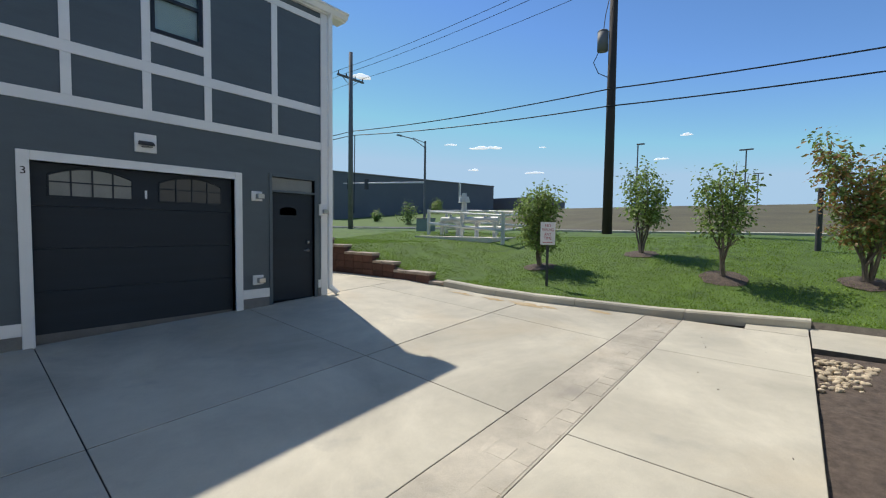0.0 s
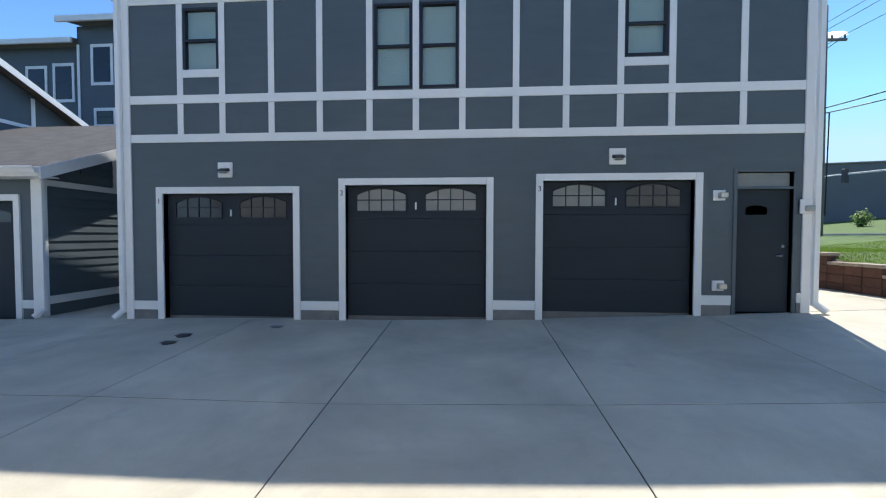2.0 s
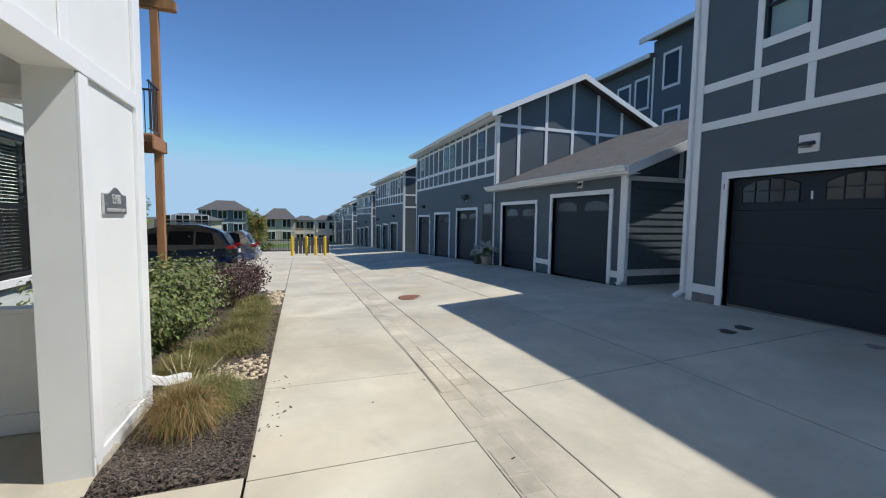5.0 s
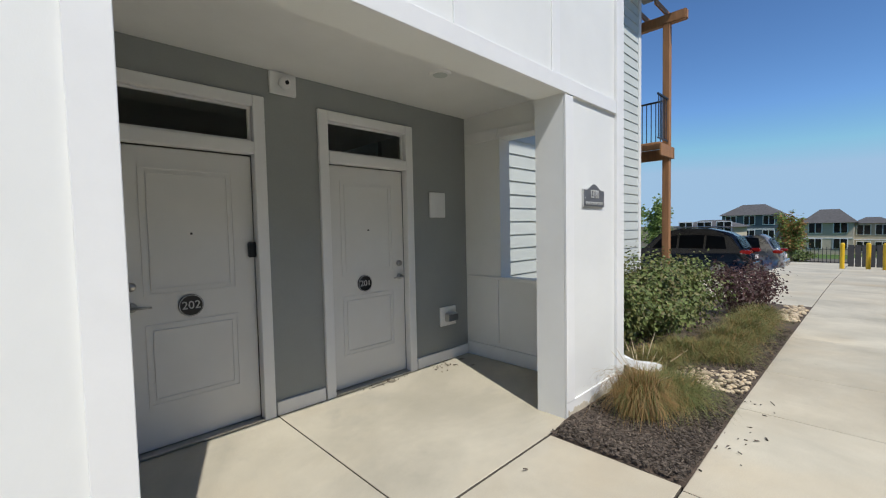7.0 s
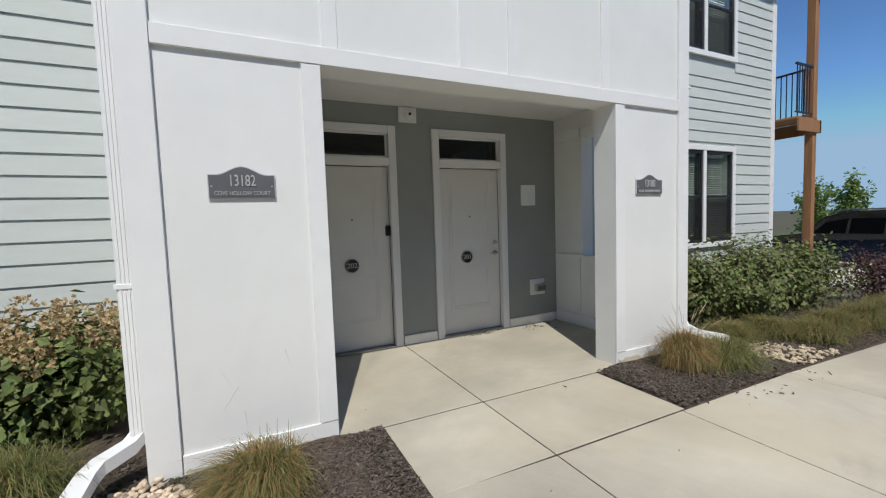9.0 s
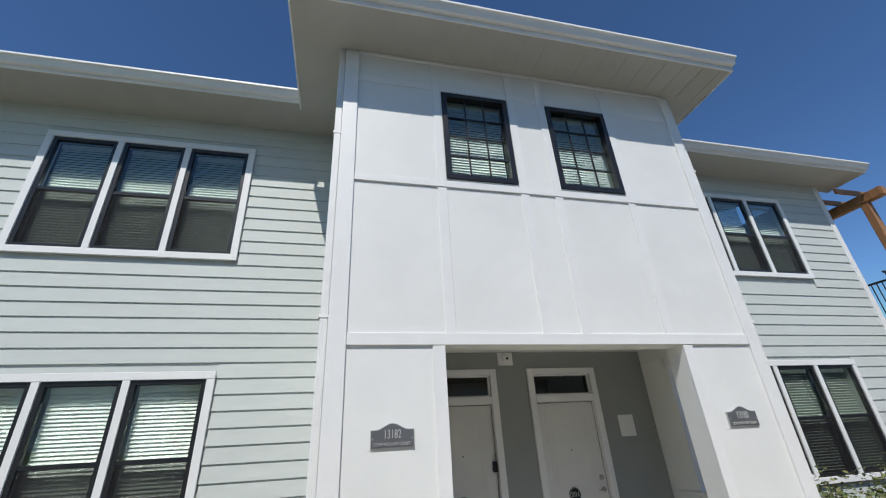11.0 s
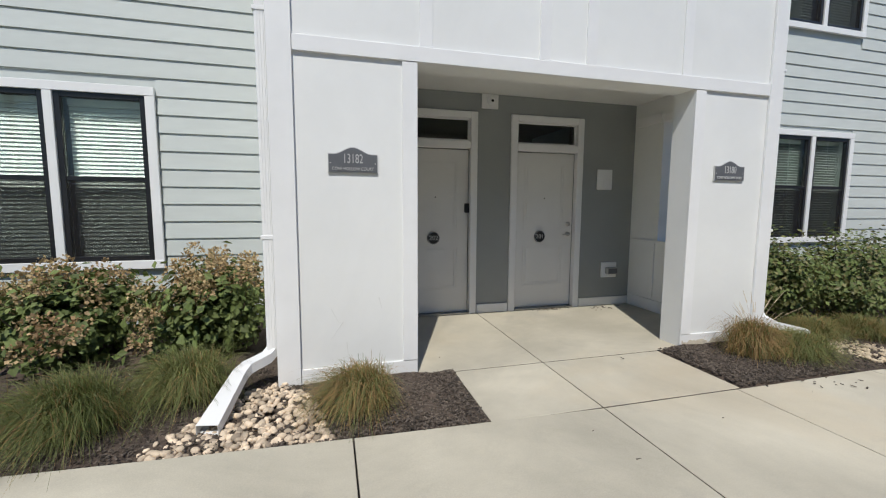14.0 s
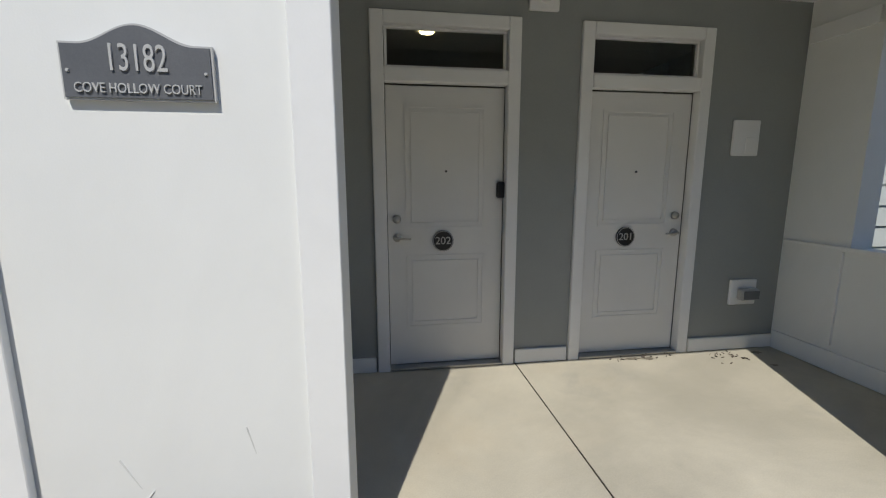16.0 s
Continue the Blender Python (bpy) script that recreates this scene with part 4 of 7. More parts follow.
def garage_door(x0, x1, top, number, wins=True, y=GY, base=None, parent_label="black sectional garage door with arched top windows and white trim", idx=0, lit=(0, 1)):
    """Sectional door in its white casing."""
    zb0, zb1 = (alley(x0, y), alley(x1, y)) if base is None else (base, base)
    zb = min(zb0, zb1)
    d = thing("door_g%d" % idx, ((x0 + x1) / 2, y, zb), parent_label, "garage door", "garage doors", "structure")
    t = 0.12
    for a, b, c, e in ((x0, x0 + t, zb0 - 0.05, top), (x1 - t, x1, zb1 - 0.05, top), (x0 + t + 0.001, x1 - t - 0.001, top - t, top)):
        cell_box("casing", M_TRIM, a, b, y - 0.035, y + 0.14, c, e, d, w=0.005)
    a, b, zt = x0 + t + 0.006, x1 - t - 0.006, top - t - 0.004
    zs = max(zb0, zb1) + 0.015
    h = (zt - zs) / 4
    yf = y + 0.1
    for i in range(4):
        z0, z1 = zs + i * h + 0.0012, zs + (i + 1) * h - 0.0012
        bm = bmesh.new()
        bx(bm, a, b, yf, yf + 0.045, z0, z1)
        bevelled(bm, 0.003)
        sec = part("door_section", bm, M_GDOOR, d)
        if i == 3 and wins:
            for k in range(2):
                pa, pb = a + 0.17 + k * (b - a) / 2, a + (k + 1) * (b - a) / 2 - 0.17
                zl, zh = z0 + 0.13, z1 - 0.15
                rise = 0.11
                n = 20

                def arch(u):
                    return zh + rise * (1 - (2 * u - 1) ** 2)
                bm = bmesh.new()
                lo, hi, lo2, hi2 = [], [], [], []
                for j in range(n + 1):
                    u = j / n
                    xx = pa + u * (pb - pa)
                    for lst, yy, zz in ((lo, yf - 0.003, zl), (hi, yf - 0.003, arch(u)), (lo2, yf + 0.002, zl), (hi2, yf + 0.002, arch(u))):
                        lst.append(bm.verts.new((xx, yy, zz)))
                for j in range(n):
                    bm.faces.new((lo[j], lo[j + 1], hi[j + 1], hi[j]))
                    bm.faces.new((lo2[j], lo2[j + 1], hi2[j + 1], hi2[j]))
                    bm.faces.new((hi[j], hi[j + 1], hi2[j + 1], hi2[j]))
                # panes in lit carry the painted reflection, the others stay dark
                part("pane", bm, M_PALEGLASS if k in lit else M_DIM, sec, "arched garage pane")
                bm = bmesh.new()
                for j in range(n):
                    u0, u1 = j / n, (j + 1) / n
                    cyl(bm, (pa + u0 * (pb - pa), yf - 0.006, arch(u0)), (pa + u1 * (pb - pa), yf - 0.006, arch(u1)), 0.014, 0.014, 6)
                for j in range(5):
                    u = j / 4
                    bx(bm, pa + u * (pb - pa) - 0.009, pa + u * (pb - pa) + 0.009, yf - 0.018, yf - 0.002, zl - 0.012, arch(u))
                bx(bm, pa - 0.01, pb + 0.01, yf - 0.017, yf - 0.0025, zl - 0.014, zl + 0.012)
                bx(bm, pa, pb, yf - 0.0165, yf - 0.003, (zl + zh + rise) / 2 - 0.012, (zl + zh + rise) / 2 + 0.006)
                part("glazing_bars", bm, M_GDOOR, sec)
    cell_box("bottom_seal", M_GREYPOLE, a, b, yf + 0.002, yf + 0.04, min(zb0, zb1) - 0.02, zs, d, "pale weather strip", w=0)
    xc = (a + b) / 2
    cell_box("keypad_tag", M_TRIM, xc - 0.015, xc + 0.015, yf - 0.008, yf - 0.001, zt - h * 0.72, zt - h * 0.5, d, "tiny white plate", w=0.003)
    if number:
        lettering("numeral", number, 0.13, M_BLACK, pose(x0 + 0.06, y - 0.037, top - 0.26, 90), d, 0.002)
        if number == "2":
            cell_box("keypad", M_TRIM, x0 + 0.06, x0 + 0.13, y - 0.06, y - 0.036, zb + 1.1, zb + 1.25, d, w=0.008)
    return d


# lit picks, door by door, the panes coloured as if reflecting
for i, (a, b, t, n) in enumerate(GDOORS):
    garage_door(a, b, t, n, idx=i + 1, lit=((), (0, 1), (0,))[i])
# side door
md = thing("door_side", (5.54, GY, gz(5.5)), "dark slate side door with a transom and a small arched light", "door", kind="structure")
zb = gz(5.5)
for a, b, c, e in ((5.04, 5.1, zb - 0.03, 2.9), (5.98, 6.04, zb - 0.03, 2.9), (5.101, 5.979, 2.84, 2.9), (5.101, 5.979, 2.56, 2.6)):
    cell_box("casing", M_SLATE, a, b, GY - 0.02, GY + 0.13, c, e, md, w=0.004)
cell_box("door_slab", M_GDOOR, 5.105, 5.975, GY + 0.06, GY + 0.105, zb + 0.02, 2.555, md, w=0.004)
cell_box("transom_pane", M_PALEGLASS, 5.12, 5.96, GY + 0.06, GY + 0.066, 2.61, 2.83, md, "pale transom glass", w=0)
bm = bmesh.new()
vs = [bm.verts.new((5.28, GY + 0.055, 2.14)), bm.verts.new((5.62, GY + 0.055, 2.14))] + [bm.verts.new((5.62 - 0.34 * i / 10, GY + 0.055, 2.26 + 0.04 * math.sin(math.pi * i / 10))) for i in range(11)]
bm.faces.new(vs)
bmesh.ops.solidify(bm, geom=bm.faces[:], thickness=0.004)
part("pane", bm, M_PALEGLASS, md, "small arched pane")
for z in (1.46, 1.62):
    bm = bmesh.new()
    cyl(bm, (5.86, GY + 0.06, z), (5.86, GY + 0.02, z), 0.03, 0.026, 16)
    if z < 1.5:
        cyl(bm, (5.87, GY + 0.02, z), (5.76, GY + 0.02, z), 0.011, 0.009, 8)
    part("door_handle" if z < 1.5 else "deadbolt", bm, M_METAL, md, "bright metal hardware", True)

for i, (a, b, c, e) in enumerate(G_WINS):
    w = thing("window_g%d" % (i + 1), ((a + b) / 2, GY, c), "double-hung window with black sashes and pale lowered shade", "window", "garage upstairs windows", "structure")
    f = 0.05
    zm = (c + e) / 2
    for p in ((a, a + f, c, e), (b - f, b, c, e), (a + f, b - f, c, c + f), (a + f, b - f, e - f, e)):
        cell_box("window_frame", M_BLACK, p[0] + 0.001, p[1] - 0.001, GY - 0.012, GY + 0.07, p[2], p[3], w, w=0.004)
    cell_box("meeting_rail", M_BLACK, a + f, b - f, GY - 0.006, GY + 0.05, zm - 0.025, zm + 0.025, w, w=0.003)
    for z0, z1 in ((c + f, zm - 0.026), (zm + 0.026, e - f)):
        g = cell_box("pane", M_GLASS, a + f, b - f, GY + 0.03, GY + 0.035, z0, z1, w, w=0)
        g.visible_shadow = False
    cell_box("roller_shade", M_BLIND, a + f, b - f, GY + 0.075, GY + 0.079, c + 0.05, e - 0.05, w, "pale roller shade", w=0)


def wall_lamp(x, z, y=GY, size=0.27):
    l = thing("wall_lamp", (x, y, z), "dark wall-pack lamp on a white square block", "lamp", "garage wall lamps")
    h = size / 2
    cell_box("mounting_block", M_TRIM, x - h, x + h, y - 0.03, y - 0.001, z - h, z + h, l, w=0.005)
    bm = bmesh.new()
    pts = [(-0.1, 0), (0.1, 0), (0.09, 0.06), (-0.09, 0.06)]
    a = [bm.verts.new((x + p[0], y - 0.03, z - 0.03 + p[1])) for p in pts]
    b = [bm.verts.new((x + p[0] * 0.85, y - 0.16, z - 0.05 + p[1] * 0.6)) for p in pts]
    bm.faces.new(a), bm.faces.new(b)
    for i in range(4):
        bm.faces.new((a[i], a[(i + 1) % 4], b[(i + 1) % 4], b[i]))
    part("head", bevelled(bm, 0.008, 2), M_IRON, l)
    cell_box("lens", M_PALEGLASS, x - 0.06, x + 0.06, y - 0.14, y - 0.05, z - 0.068, z - 0.055, l, w=0.002)


wall_lamp(3.165, 3.12)
wall_lamp(-3.70, 2.96)
for nm, x, z, lab in (("outdoor_outlet", 4.81, 2.46, "white block with a small grey sensor"), ("dryer_vent", 4.82, 0.96, "white dryer vent with a grey hood low on the wall"), ("meter_box", 6.15, 2.24, "white utility block with a small grey box at the wall corner")):
    o = thing(nm, (x, GY, z), lab, "wall box")
    cell_box("mounting_block", M_TRIM, x - 0.095, x + 0.095, GY - 0.06 if nm == "meter_box" else GY - 0.03, GY - 0.001 if nm != "meter_box" else GY - 0.032, z - 0.085, z + 0.085 + (0.06 if nm == "meter_box" else 0), o, w=0.005)
    cell_box("cover", M_METAL, x - 0.03, x + 0.09, GY - 0.13, GY - 0.061 if nm == "meter_box" else GY - 0.031, z - 0.05, z + 0.04, o, "grey metal cover", w=0.01)

# eaves and roof
for nm, a, b in (("garage", GX0 - 0.38, GX1 + 0.42),):
    tagged(cell_box("soffit_" + nm, M_TRIM, a, b, GY - 0.06, GY + 0.2, 6.152, 6.18, w=0), "white soffit", "soffit", kind="structure")
    tagged(cell_box("fascia_" + nm, M_TRIM, a, b, GY - 0.082, GY - 0.061, 6.14, 6.36), "white fascia board", "trim", kind="structure")
    gutter("gutter_" + nm, "x", a, b, GY - 0.083, 6.17, -1)
slab_poly("roof_garage", [(GX0 - 0.38, GY - 0.1, 6.33), (GX1 + 0.42, GY - 0.1, 6.33), (GX1 + 0.42, 12.5, 8.1), (GX0 - 0.38, 12.5, 8.1)], 0.1, M_SHINGLE, "dark shingle roof", "roof")
slab_poly("roof_garage_rear", [(GX0 - 0.38, 16.9, 6.38), (GX1 + 0.42, 16.9, 6.38), (GX1 + 0.42, 12.5, 8.1), (GX0 - 0.38, 12.5, 8.1)], 0.1, M_SHINGLE, "dark shingle roof", "roof")
for x in (GX0, GX1 - 0.2):
    bm = bmesh.new()
    a = [bm.verts.new(p) for p in ((x, GY, 6.152), (x, 16.5, 6.152), (x, 12.5, 7.98))]
    b = [bm.verts.new(p) for p in ((x + 0.2, GY, 6.152), (x + 0.2, 16.5, 6.152), (x + 0.2, 12.5, 7.98))]
    bm.faces.new(a), bm.faces.new(b)
    for i in range(3):
        bm.faces.new((a[i], a[(i + 1) % 3], b[(i + 1) % 3], b[i]))
    tagged(part("wall_garage_gable", bm, M_SLATE), "dark slate gable wall", "wall", kind="structure")


def plain_spout(x, y, z0, z1, lean=0.12, out=-1):
    d = thing("downspout", (x, y, z0), "white downspout on the slate corner with a short shoe", "downspout", "garage downspouts")
    bm = bmesh.new()
    bx(bm, x - 0.045, x + 0.045, y - 0.035, y + 0.035, z0 + 0.12, z1)
    part("pipe", bevelled(bm, 0.008), M_TRIM, d)
    bm = bmesh.new()
    cyl(bm, (x, y, z0 + 0.16), (x + lean, y + out * 0.1, z0 + 0.03), 0.055, 0.055, 8)
    part("shoe", bm, M_TRIM, d)
    bm = bmesh.new()
    cyl(bm, (x, y, z1 - 0.02), (x, y - 0.07, z1 + 0.1), 0.045, 0.045, 8)
    part("neck", bm, M_TRIM, d)


plain_spout(GX1 + 0.06, GY - 0.05, gz(GX1), 6.1, 0.12)
plain_spout(GX0 - 0.06, GY - 0.05, gz(GX0), 6.1, -0.1)

# ---- next garage building: low shed wing and two-storey block ----
BY = 8.75


def tri_wall(name, x, y0, y1, yp, z0, zp, material, parent=None, thick=0.2):
    bm = bmesh.new()
    a = [bm.verts.new(p) for p in ((x, y0, z0), (x, y1, z0), (x, yp, zp))]
    b = [bm.verts.new((p.co.x - thick, p.co.y, p.co.z)) for p in a]
    bm.faces.new(a), bm.faces.new(b)
    for i in range(3):
        bm.faces.new((a[i], a[(i + 1) % 3], b[(i + 1) % 3], b[i]))
    return part(name, bm, material, parent)


def simple_gdoor(x0, x1, zb, top, y, parent, pane=True):
    """A recessed garage door in white casing, as parts of a block."""
    t = 0.12
    for a, b, c, e in ((x0, x0 + t, zb - 0.1, top), (x1 - t, x1, zb - 0.1, top), (x0 + t, x1 - t, top - t, top)):
        cell_box("casing", M_TRIM, a, b, y - 0.035, y + 0.12, c, e, parent, w=0)
    h = (top - t - zb) / 4
    d = cell_box("garage_door", M_GDOOR, x0 + t + 0.004, x1 - t - 0.004, y + 0.105, y + 0.13, zb, top - t, parent, w=0)
    for i in range(4):
        cell_box("door_section", M_GDOOR, x0 + t + 0.006, x1 - t - 0.006, y + 0.09, y + 0.104, zb + i * h + 0.004, zb + (i + 1) * h - 0.004, d, w=0)
    if pane:
        for k in range(2):
            w = (x1 - x0 - 2 * t) / 2
            pa = x0 + t + k * w + 0.18
            pb = pa + w - 0.36
            bm = bmesh.new()
            n = 10
            for yy in (y + 0.082, y + 0.0885):
                lo = [bm.verts.new((pa + (pb - pa) * j / n, yy, top - t - h * 0.72)) for j in range(n + 1)]
                hi = [bm.verts.new((pa + (pb - pa) * j / n, yy, top - t - h * 0.42 + 0.09 * (1 - (2 * j / n - 1) ** 2))) for j in range(n + 1)]
                for j in range(n):
                    bm.faces.new((lo[j], lo[j + 1], hi[j + 1], hi[j]))
            part("pane", bm, M_DIM, d)


def block(x1, length, base, top, doors, gable=True, detail=True, group="garage blocks"):
    """Two-storey slate block whose gable looks to +x; x1 is its +x face; base a function of x."""
    x0 = x1 - length
    bl = thing("townhouse", (x1 - length / 2, BY + 3.8, base(x1)), "dark slate-blue two-storey garage block with white battens and shingle roof", "house", group)
    yb = BY + 7.6
    holes = [(a + 0.12, b - 0.12, -9, t - 0.12) for a, b, t in doors]
    zlow = min(base(x1), base(x0)) - 0.3
    holed("wall", "x", BY, BY + 0.15, x0, x1, zlow, top, holes, M_SLATE2, bl)
    holed("wall", "y", x1 - 0.15, x1, BY + 0.151, yb, zlow, top, [], M_SLATE2, bl)
    holed("wall", "y", x0, x0 + 0.15, BY + 0.151, yb, zlow, top, [], M_SLATE2, bl)
    holed("wall", "x", yb, yb + 0.15, x0, x1, zlow, top, [], M_SLATE2, bl)
    holed("wall", "x", BY + 0.7, BY + 0.8, x0 + 0.15, x1 - 0.15, zlow, top - 0.2, [], M_ROOM, bl)
    yp, zp = BY + 3.8, top + 1.85
    for xx in (x1, x0 + 0.15):
        tri_wall("gable", xx, BY, yb + 0.15, yp, top + 0.001, zp - 0.06, M_SLATE2, bl, 0.15)
    for ya in (BY - 0.4, yb + 0.55):
        slab_poly("roof", [(x0 - 0.4, ya, top + 0.02), (x1 + 0.4, ya, top + 0.02), (x1 + 0.4, yp, zp + 0.1), (x0 - 0.4, yp, zp + 0.1)], 0.12, M_SHINGLE, "", "", parent=bl)
        # rake boards on the gable's edge
        bm = bmesh.new()
        for xx in (x1 + 0.401, ):
            a = [bm.verts.new(p) for p in ((xx, ya, top + 0.03), (xx, yp, zp + 0.11), (xx, yp, zp - 0.12), (xx, ya, top - 0.18))]
            b = [bm.verts.new((p.co.x + 0.03, p.co.y, p.co.z)) for p in a]
            bm.faces.new(a), bm.faces.new(b)
            for i in range(4):
                bm.faces.new((a[i], a[(i + 1) % 4], b[(i + 1) % 4], b[i]))
        part("rake_board", bm, M_TRIM, bl)
    gutter("eave_gutter", "x", x0 - 0.4, x1 + 0.4, BY - 0.4, top - 0.1, -1, parent=bl)
    cell_box("soffit", M_TRIM, x0 - 0.4, x1 + 0.4, BY - 0.4, BY - 0.001, top - 0.14, top - 0.12, bl, w=0)
    f2 = top - 2.35
    for z0, z1 in ((f2, f2 + 0.12), (f2 + 0.68, f2 + 0.82), (top - 0.36, top - 0.25)):
        cell_box("band", M_TRIM, x0, x1, BY - 0.022, BY - 0.001, z0, z1, bl, w=0)
    n = int(length / 0.88)
    for i in range(n + 1):
        x = x0 + 0.06 + (length - 0.12) * i / n
        cell_box("batten", M_TRIM, x - 0.055, x + 0.055, BY - 0.024, BY - 0.001, f2 + 0.12 if 0 < i < n else zlow, top - 0.14, bl, w=0)
    for k, i in ((0, 1), (1, n // 2), (2, n // 2 + 1), (3, n - 2)):
        xa = x0 + 0.06 + (length - 0.12) * i / n
        z0, z1 = (f2 + 0.84, top - 0.4) if k in (1, 2) else (f2 + 1.2, top - 0.4)
        w = cell_box("window", M_BLACK, xa + 0.07, xa + 0.79, BY - 0.02, BY - 0.001, z0, z1, bl, w=0)
        for q in (0, 1):
            h = (z1 - z0) / 2
            cell_box("pane", M_GLASS_DARK, xa + 0.12, xa + 0.74, BY - 0.025, BY - 0.021, z0 + q * h + 0.05, z0 + (q + 1) * h - 0.03, w, w=0)
    # gable battens
    cell_box("band", M_TRIM, x1 + 0.001, x1 + 0.022, BY, yb, top - 0.42, top - 0.3, bl, w=0)
    for y in (BY + 0.07, *[BY + 0.99 + 1.28 * i for i in range(6)]):
        zt = top + 1.85 * (1 - abs(y - yp) / 3.8) - 0.06
        cell_box("batten", M_TRIM, x1 + 0.001, x1 + 0.024, y - 0.065, y + 0.065, f2 if y > BY + 0.2 else zlow, zt, bl, w=0)
    if x1 < -20:
        for z0, z1 in ((f2 - 0.3, f2 - 0.18), (f2 + 0.6, f2 + 0.72)):
            cell_box("band", M_TRIM, x1 + 0.001, x1 + 0.022, BY + 0.14, yb, z0, z1, bl, w=0)
        z = zlow + 0.4
        while z < f2 - 0.4:
            cell_box("plank", M_SLATE2, x1 + 0.001, x1 + 0.02, BY + 0.14, yb, z, z + 0.17, bl, w=0)
            z += 0.19
    for a, b, t in doors:
        simple_gdoor(a, b, base((a + b) / 2), t, BY, bl)
    for a, b, t in doors[::2]:
        cell_box("wall_lamp", M_IRON, a + 1.0, a + 1.5, BY - 0.2, BY - 0.001, t + 0.42, t + 0.6, bl, w=0.03)
    return bl


def base_b(x):
    return alley(x, BY)


block(-14.62, 11.7, base_b, 5.88, [(-18.9, -16.3, 2.3), (-22.4, -19.8, 2.13), (-25.8, -23.25, 2.0)])
x = -30.0
for k in range(5):
    top = base_b(x - 6) + 6.2
    ds = []
    for j in range(3):
        a = x - 1.0 - (j + 1) * 3.5
        ds.append((a, a + 2.6, base_b(a + 1.3) + 2.3))
    block(x, 12.0, base_b, top, ds, group="far garage blocks")
    x -= 14.5 if k % 2 == 0 else 17.0

# low wing with two doors
lw = thing("garage_wing", (-11, BY + 2, 0.1), "low slate garage wing with a shallow shingle roof and white trim", "garage")
LD = ((-10.72, -7.98, 2.57), (-14.05, -11.45, 2.43))
holed("wall", "x", BY, BY + 0.15, -14.62, -7.6, -0.3, 2.96, [(a + 0.12, b - 0.12, -9, t - 0.12) for a, b, t in LD], M_SLATE2, lw)
holed("wall", "x", BY + 0.7, BY + 0.8, -14.6, -7.76, -0.3, 2.9, [], M_ROOM, lw)
bm = bmesh.new()
for xx in (-7.6, -7.75):
    a = [bm.verts.new(p) for p in ((xx, BY + 0.151, -0.3), (xx, 14.5, -0.3), (xx, 14.5, 5.2), (xx, BY + 0.151, 3.0))]
    bm.faces.new(a)
vs = bm.verts[:]
for i in range(4):
    bm.faces.new((vs[i], vs[(i + 1) % 4], vs[4 + (i + 1) % 4], vs[4 + i]))
part("wall", bm, M_SLATE, lw)
slab_poly("roof", [(-14.61, 8.37, 3.02), (-7.15, 8.37, 3.02), (-7.15, 14.6, 5.5), (-14.61, 14.6, 5.5)], 0.1, M_SHINGLE, "", "", parent=lw)
cell_box("fascia", M_TRIM, -14.61, -7.13, 8.345, 8.368, 2.86, 3.03, lw, w=0.004)
gutter("eave_gutter", "x", -14.61, -7.13, 8.344, 2.91, -1, parent=lw)
z = 0.6
while z < 5.0:
    ya = max(BY + 0.145, BY + 0.16 + (z + 0.18 - 3.0) / 0.384)
    if ya < 14.2 and not 2.56 < z < 2.87:
        bm = bmesh.new()
        a = [bm.verts.new(p) for p in ((-7.6, ya, z), (-7.577, ya, z), (-7.596, ya, z + 0.172), (-7.6, ya, z + 0.172))]
        b = [bm.verts.new((p.co.x, 14.35, p.co.z)) for p in a]
        bm.faces.new(a), bm.faces.new(b)
        for i in range(4):
            bm.faces.new((a[i], a[(i + 1) % 4], b[(i + 1) % 4], b[i]))
        part("plank", bm, M_SLATE, lw)
    z += 0.178
cell_box("soffit", M_TRIM, -14.61, -7.15, 8.37, BY - 0.002, 2.86, 2.88, lw, w=0)
bm = bmesh.new()
a = [bm.verts.new(p) for p in ((-7.148, 8.37, 3.03), (-7.148, 14.6, 5.51), (-7.148, 14.6, 5.28), (-7.148, 8.37, 2.8))]
b = [bm.verts.new((p.co.x + 0.03, p.co.y, p.co.z)) for p in a]
bm.faces.new(a), bm.faces.new(b)
for i in range(4):
    bm.faces.new((a[i], a[(i + 1) % 4], b[(i + 1) % 4], b[i]))
part("rake_board", bm, M_TRIM, lw)
cell_box("corner_board", M_TRIM, -7.73, -7.585, BY - 0.03, BY - 0.001, 0.1, 2.86, lw, w=0.003)
cell_box("corner_board", M_TRIM, -7.599, -7.57, BY, BY + 0.14, 0.1, 3.0, lw, w=0.003)
cell_box("skirt", M_TRIM, -7.598, -7.572, BY + 0.14, 14.4, 0.42, 0.58, lw, w=0.003)
cell_box("band", M_TRIM, -7.598, -7.572, BY + 0.14, 14.4, 2.75, 2.87, lw, w=0.003)
cell_box("batten", M_TRIM, -7.598, -7.572, 10.4, 10.52, 2.87, 3.7, lw, w=0.003)
for a, b in ((-7.98, -7.73), (-11.45, -10.72)):
    cell_box("skirt", M_TRIM, a + 0.002, b - 0.002, BY - 0.03, BY - 0.001, 0.36, 0.52, lw, w=0.003)
for a, b, t in LD:
    simple_gdoor(a, b, base_b((a + b) / 2), t, BY, lw)
plain_spout(-7.48, BY - 0.06, base_b(-7.5), 2.8, -0.1)
wall_lamp(-9.3, 2.78, BY, 0.22)
wall_lamp(-17.6, 2.68, BY, 0.2)

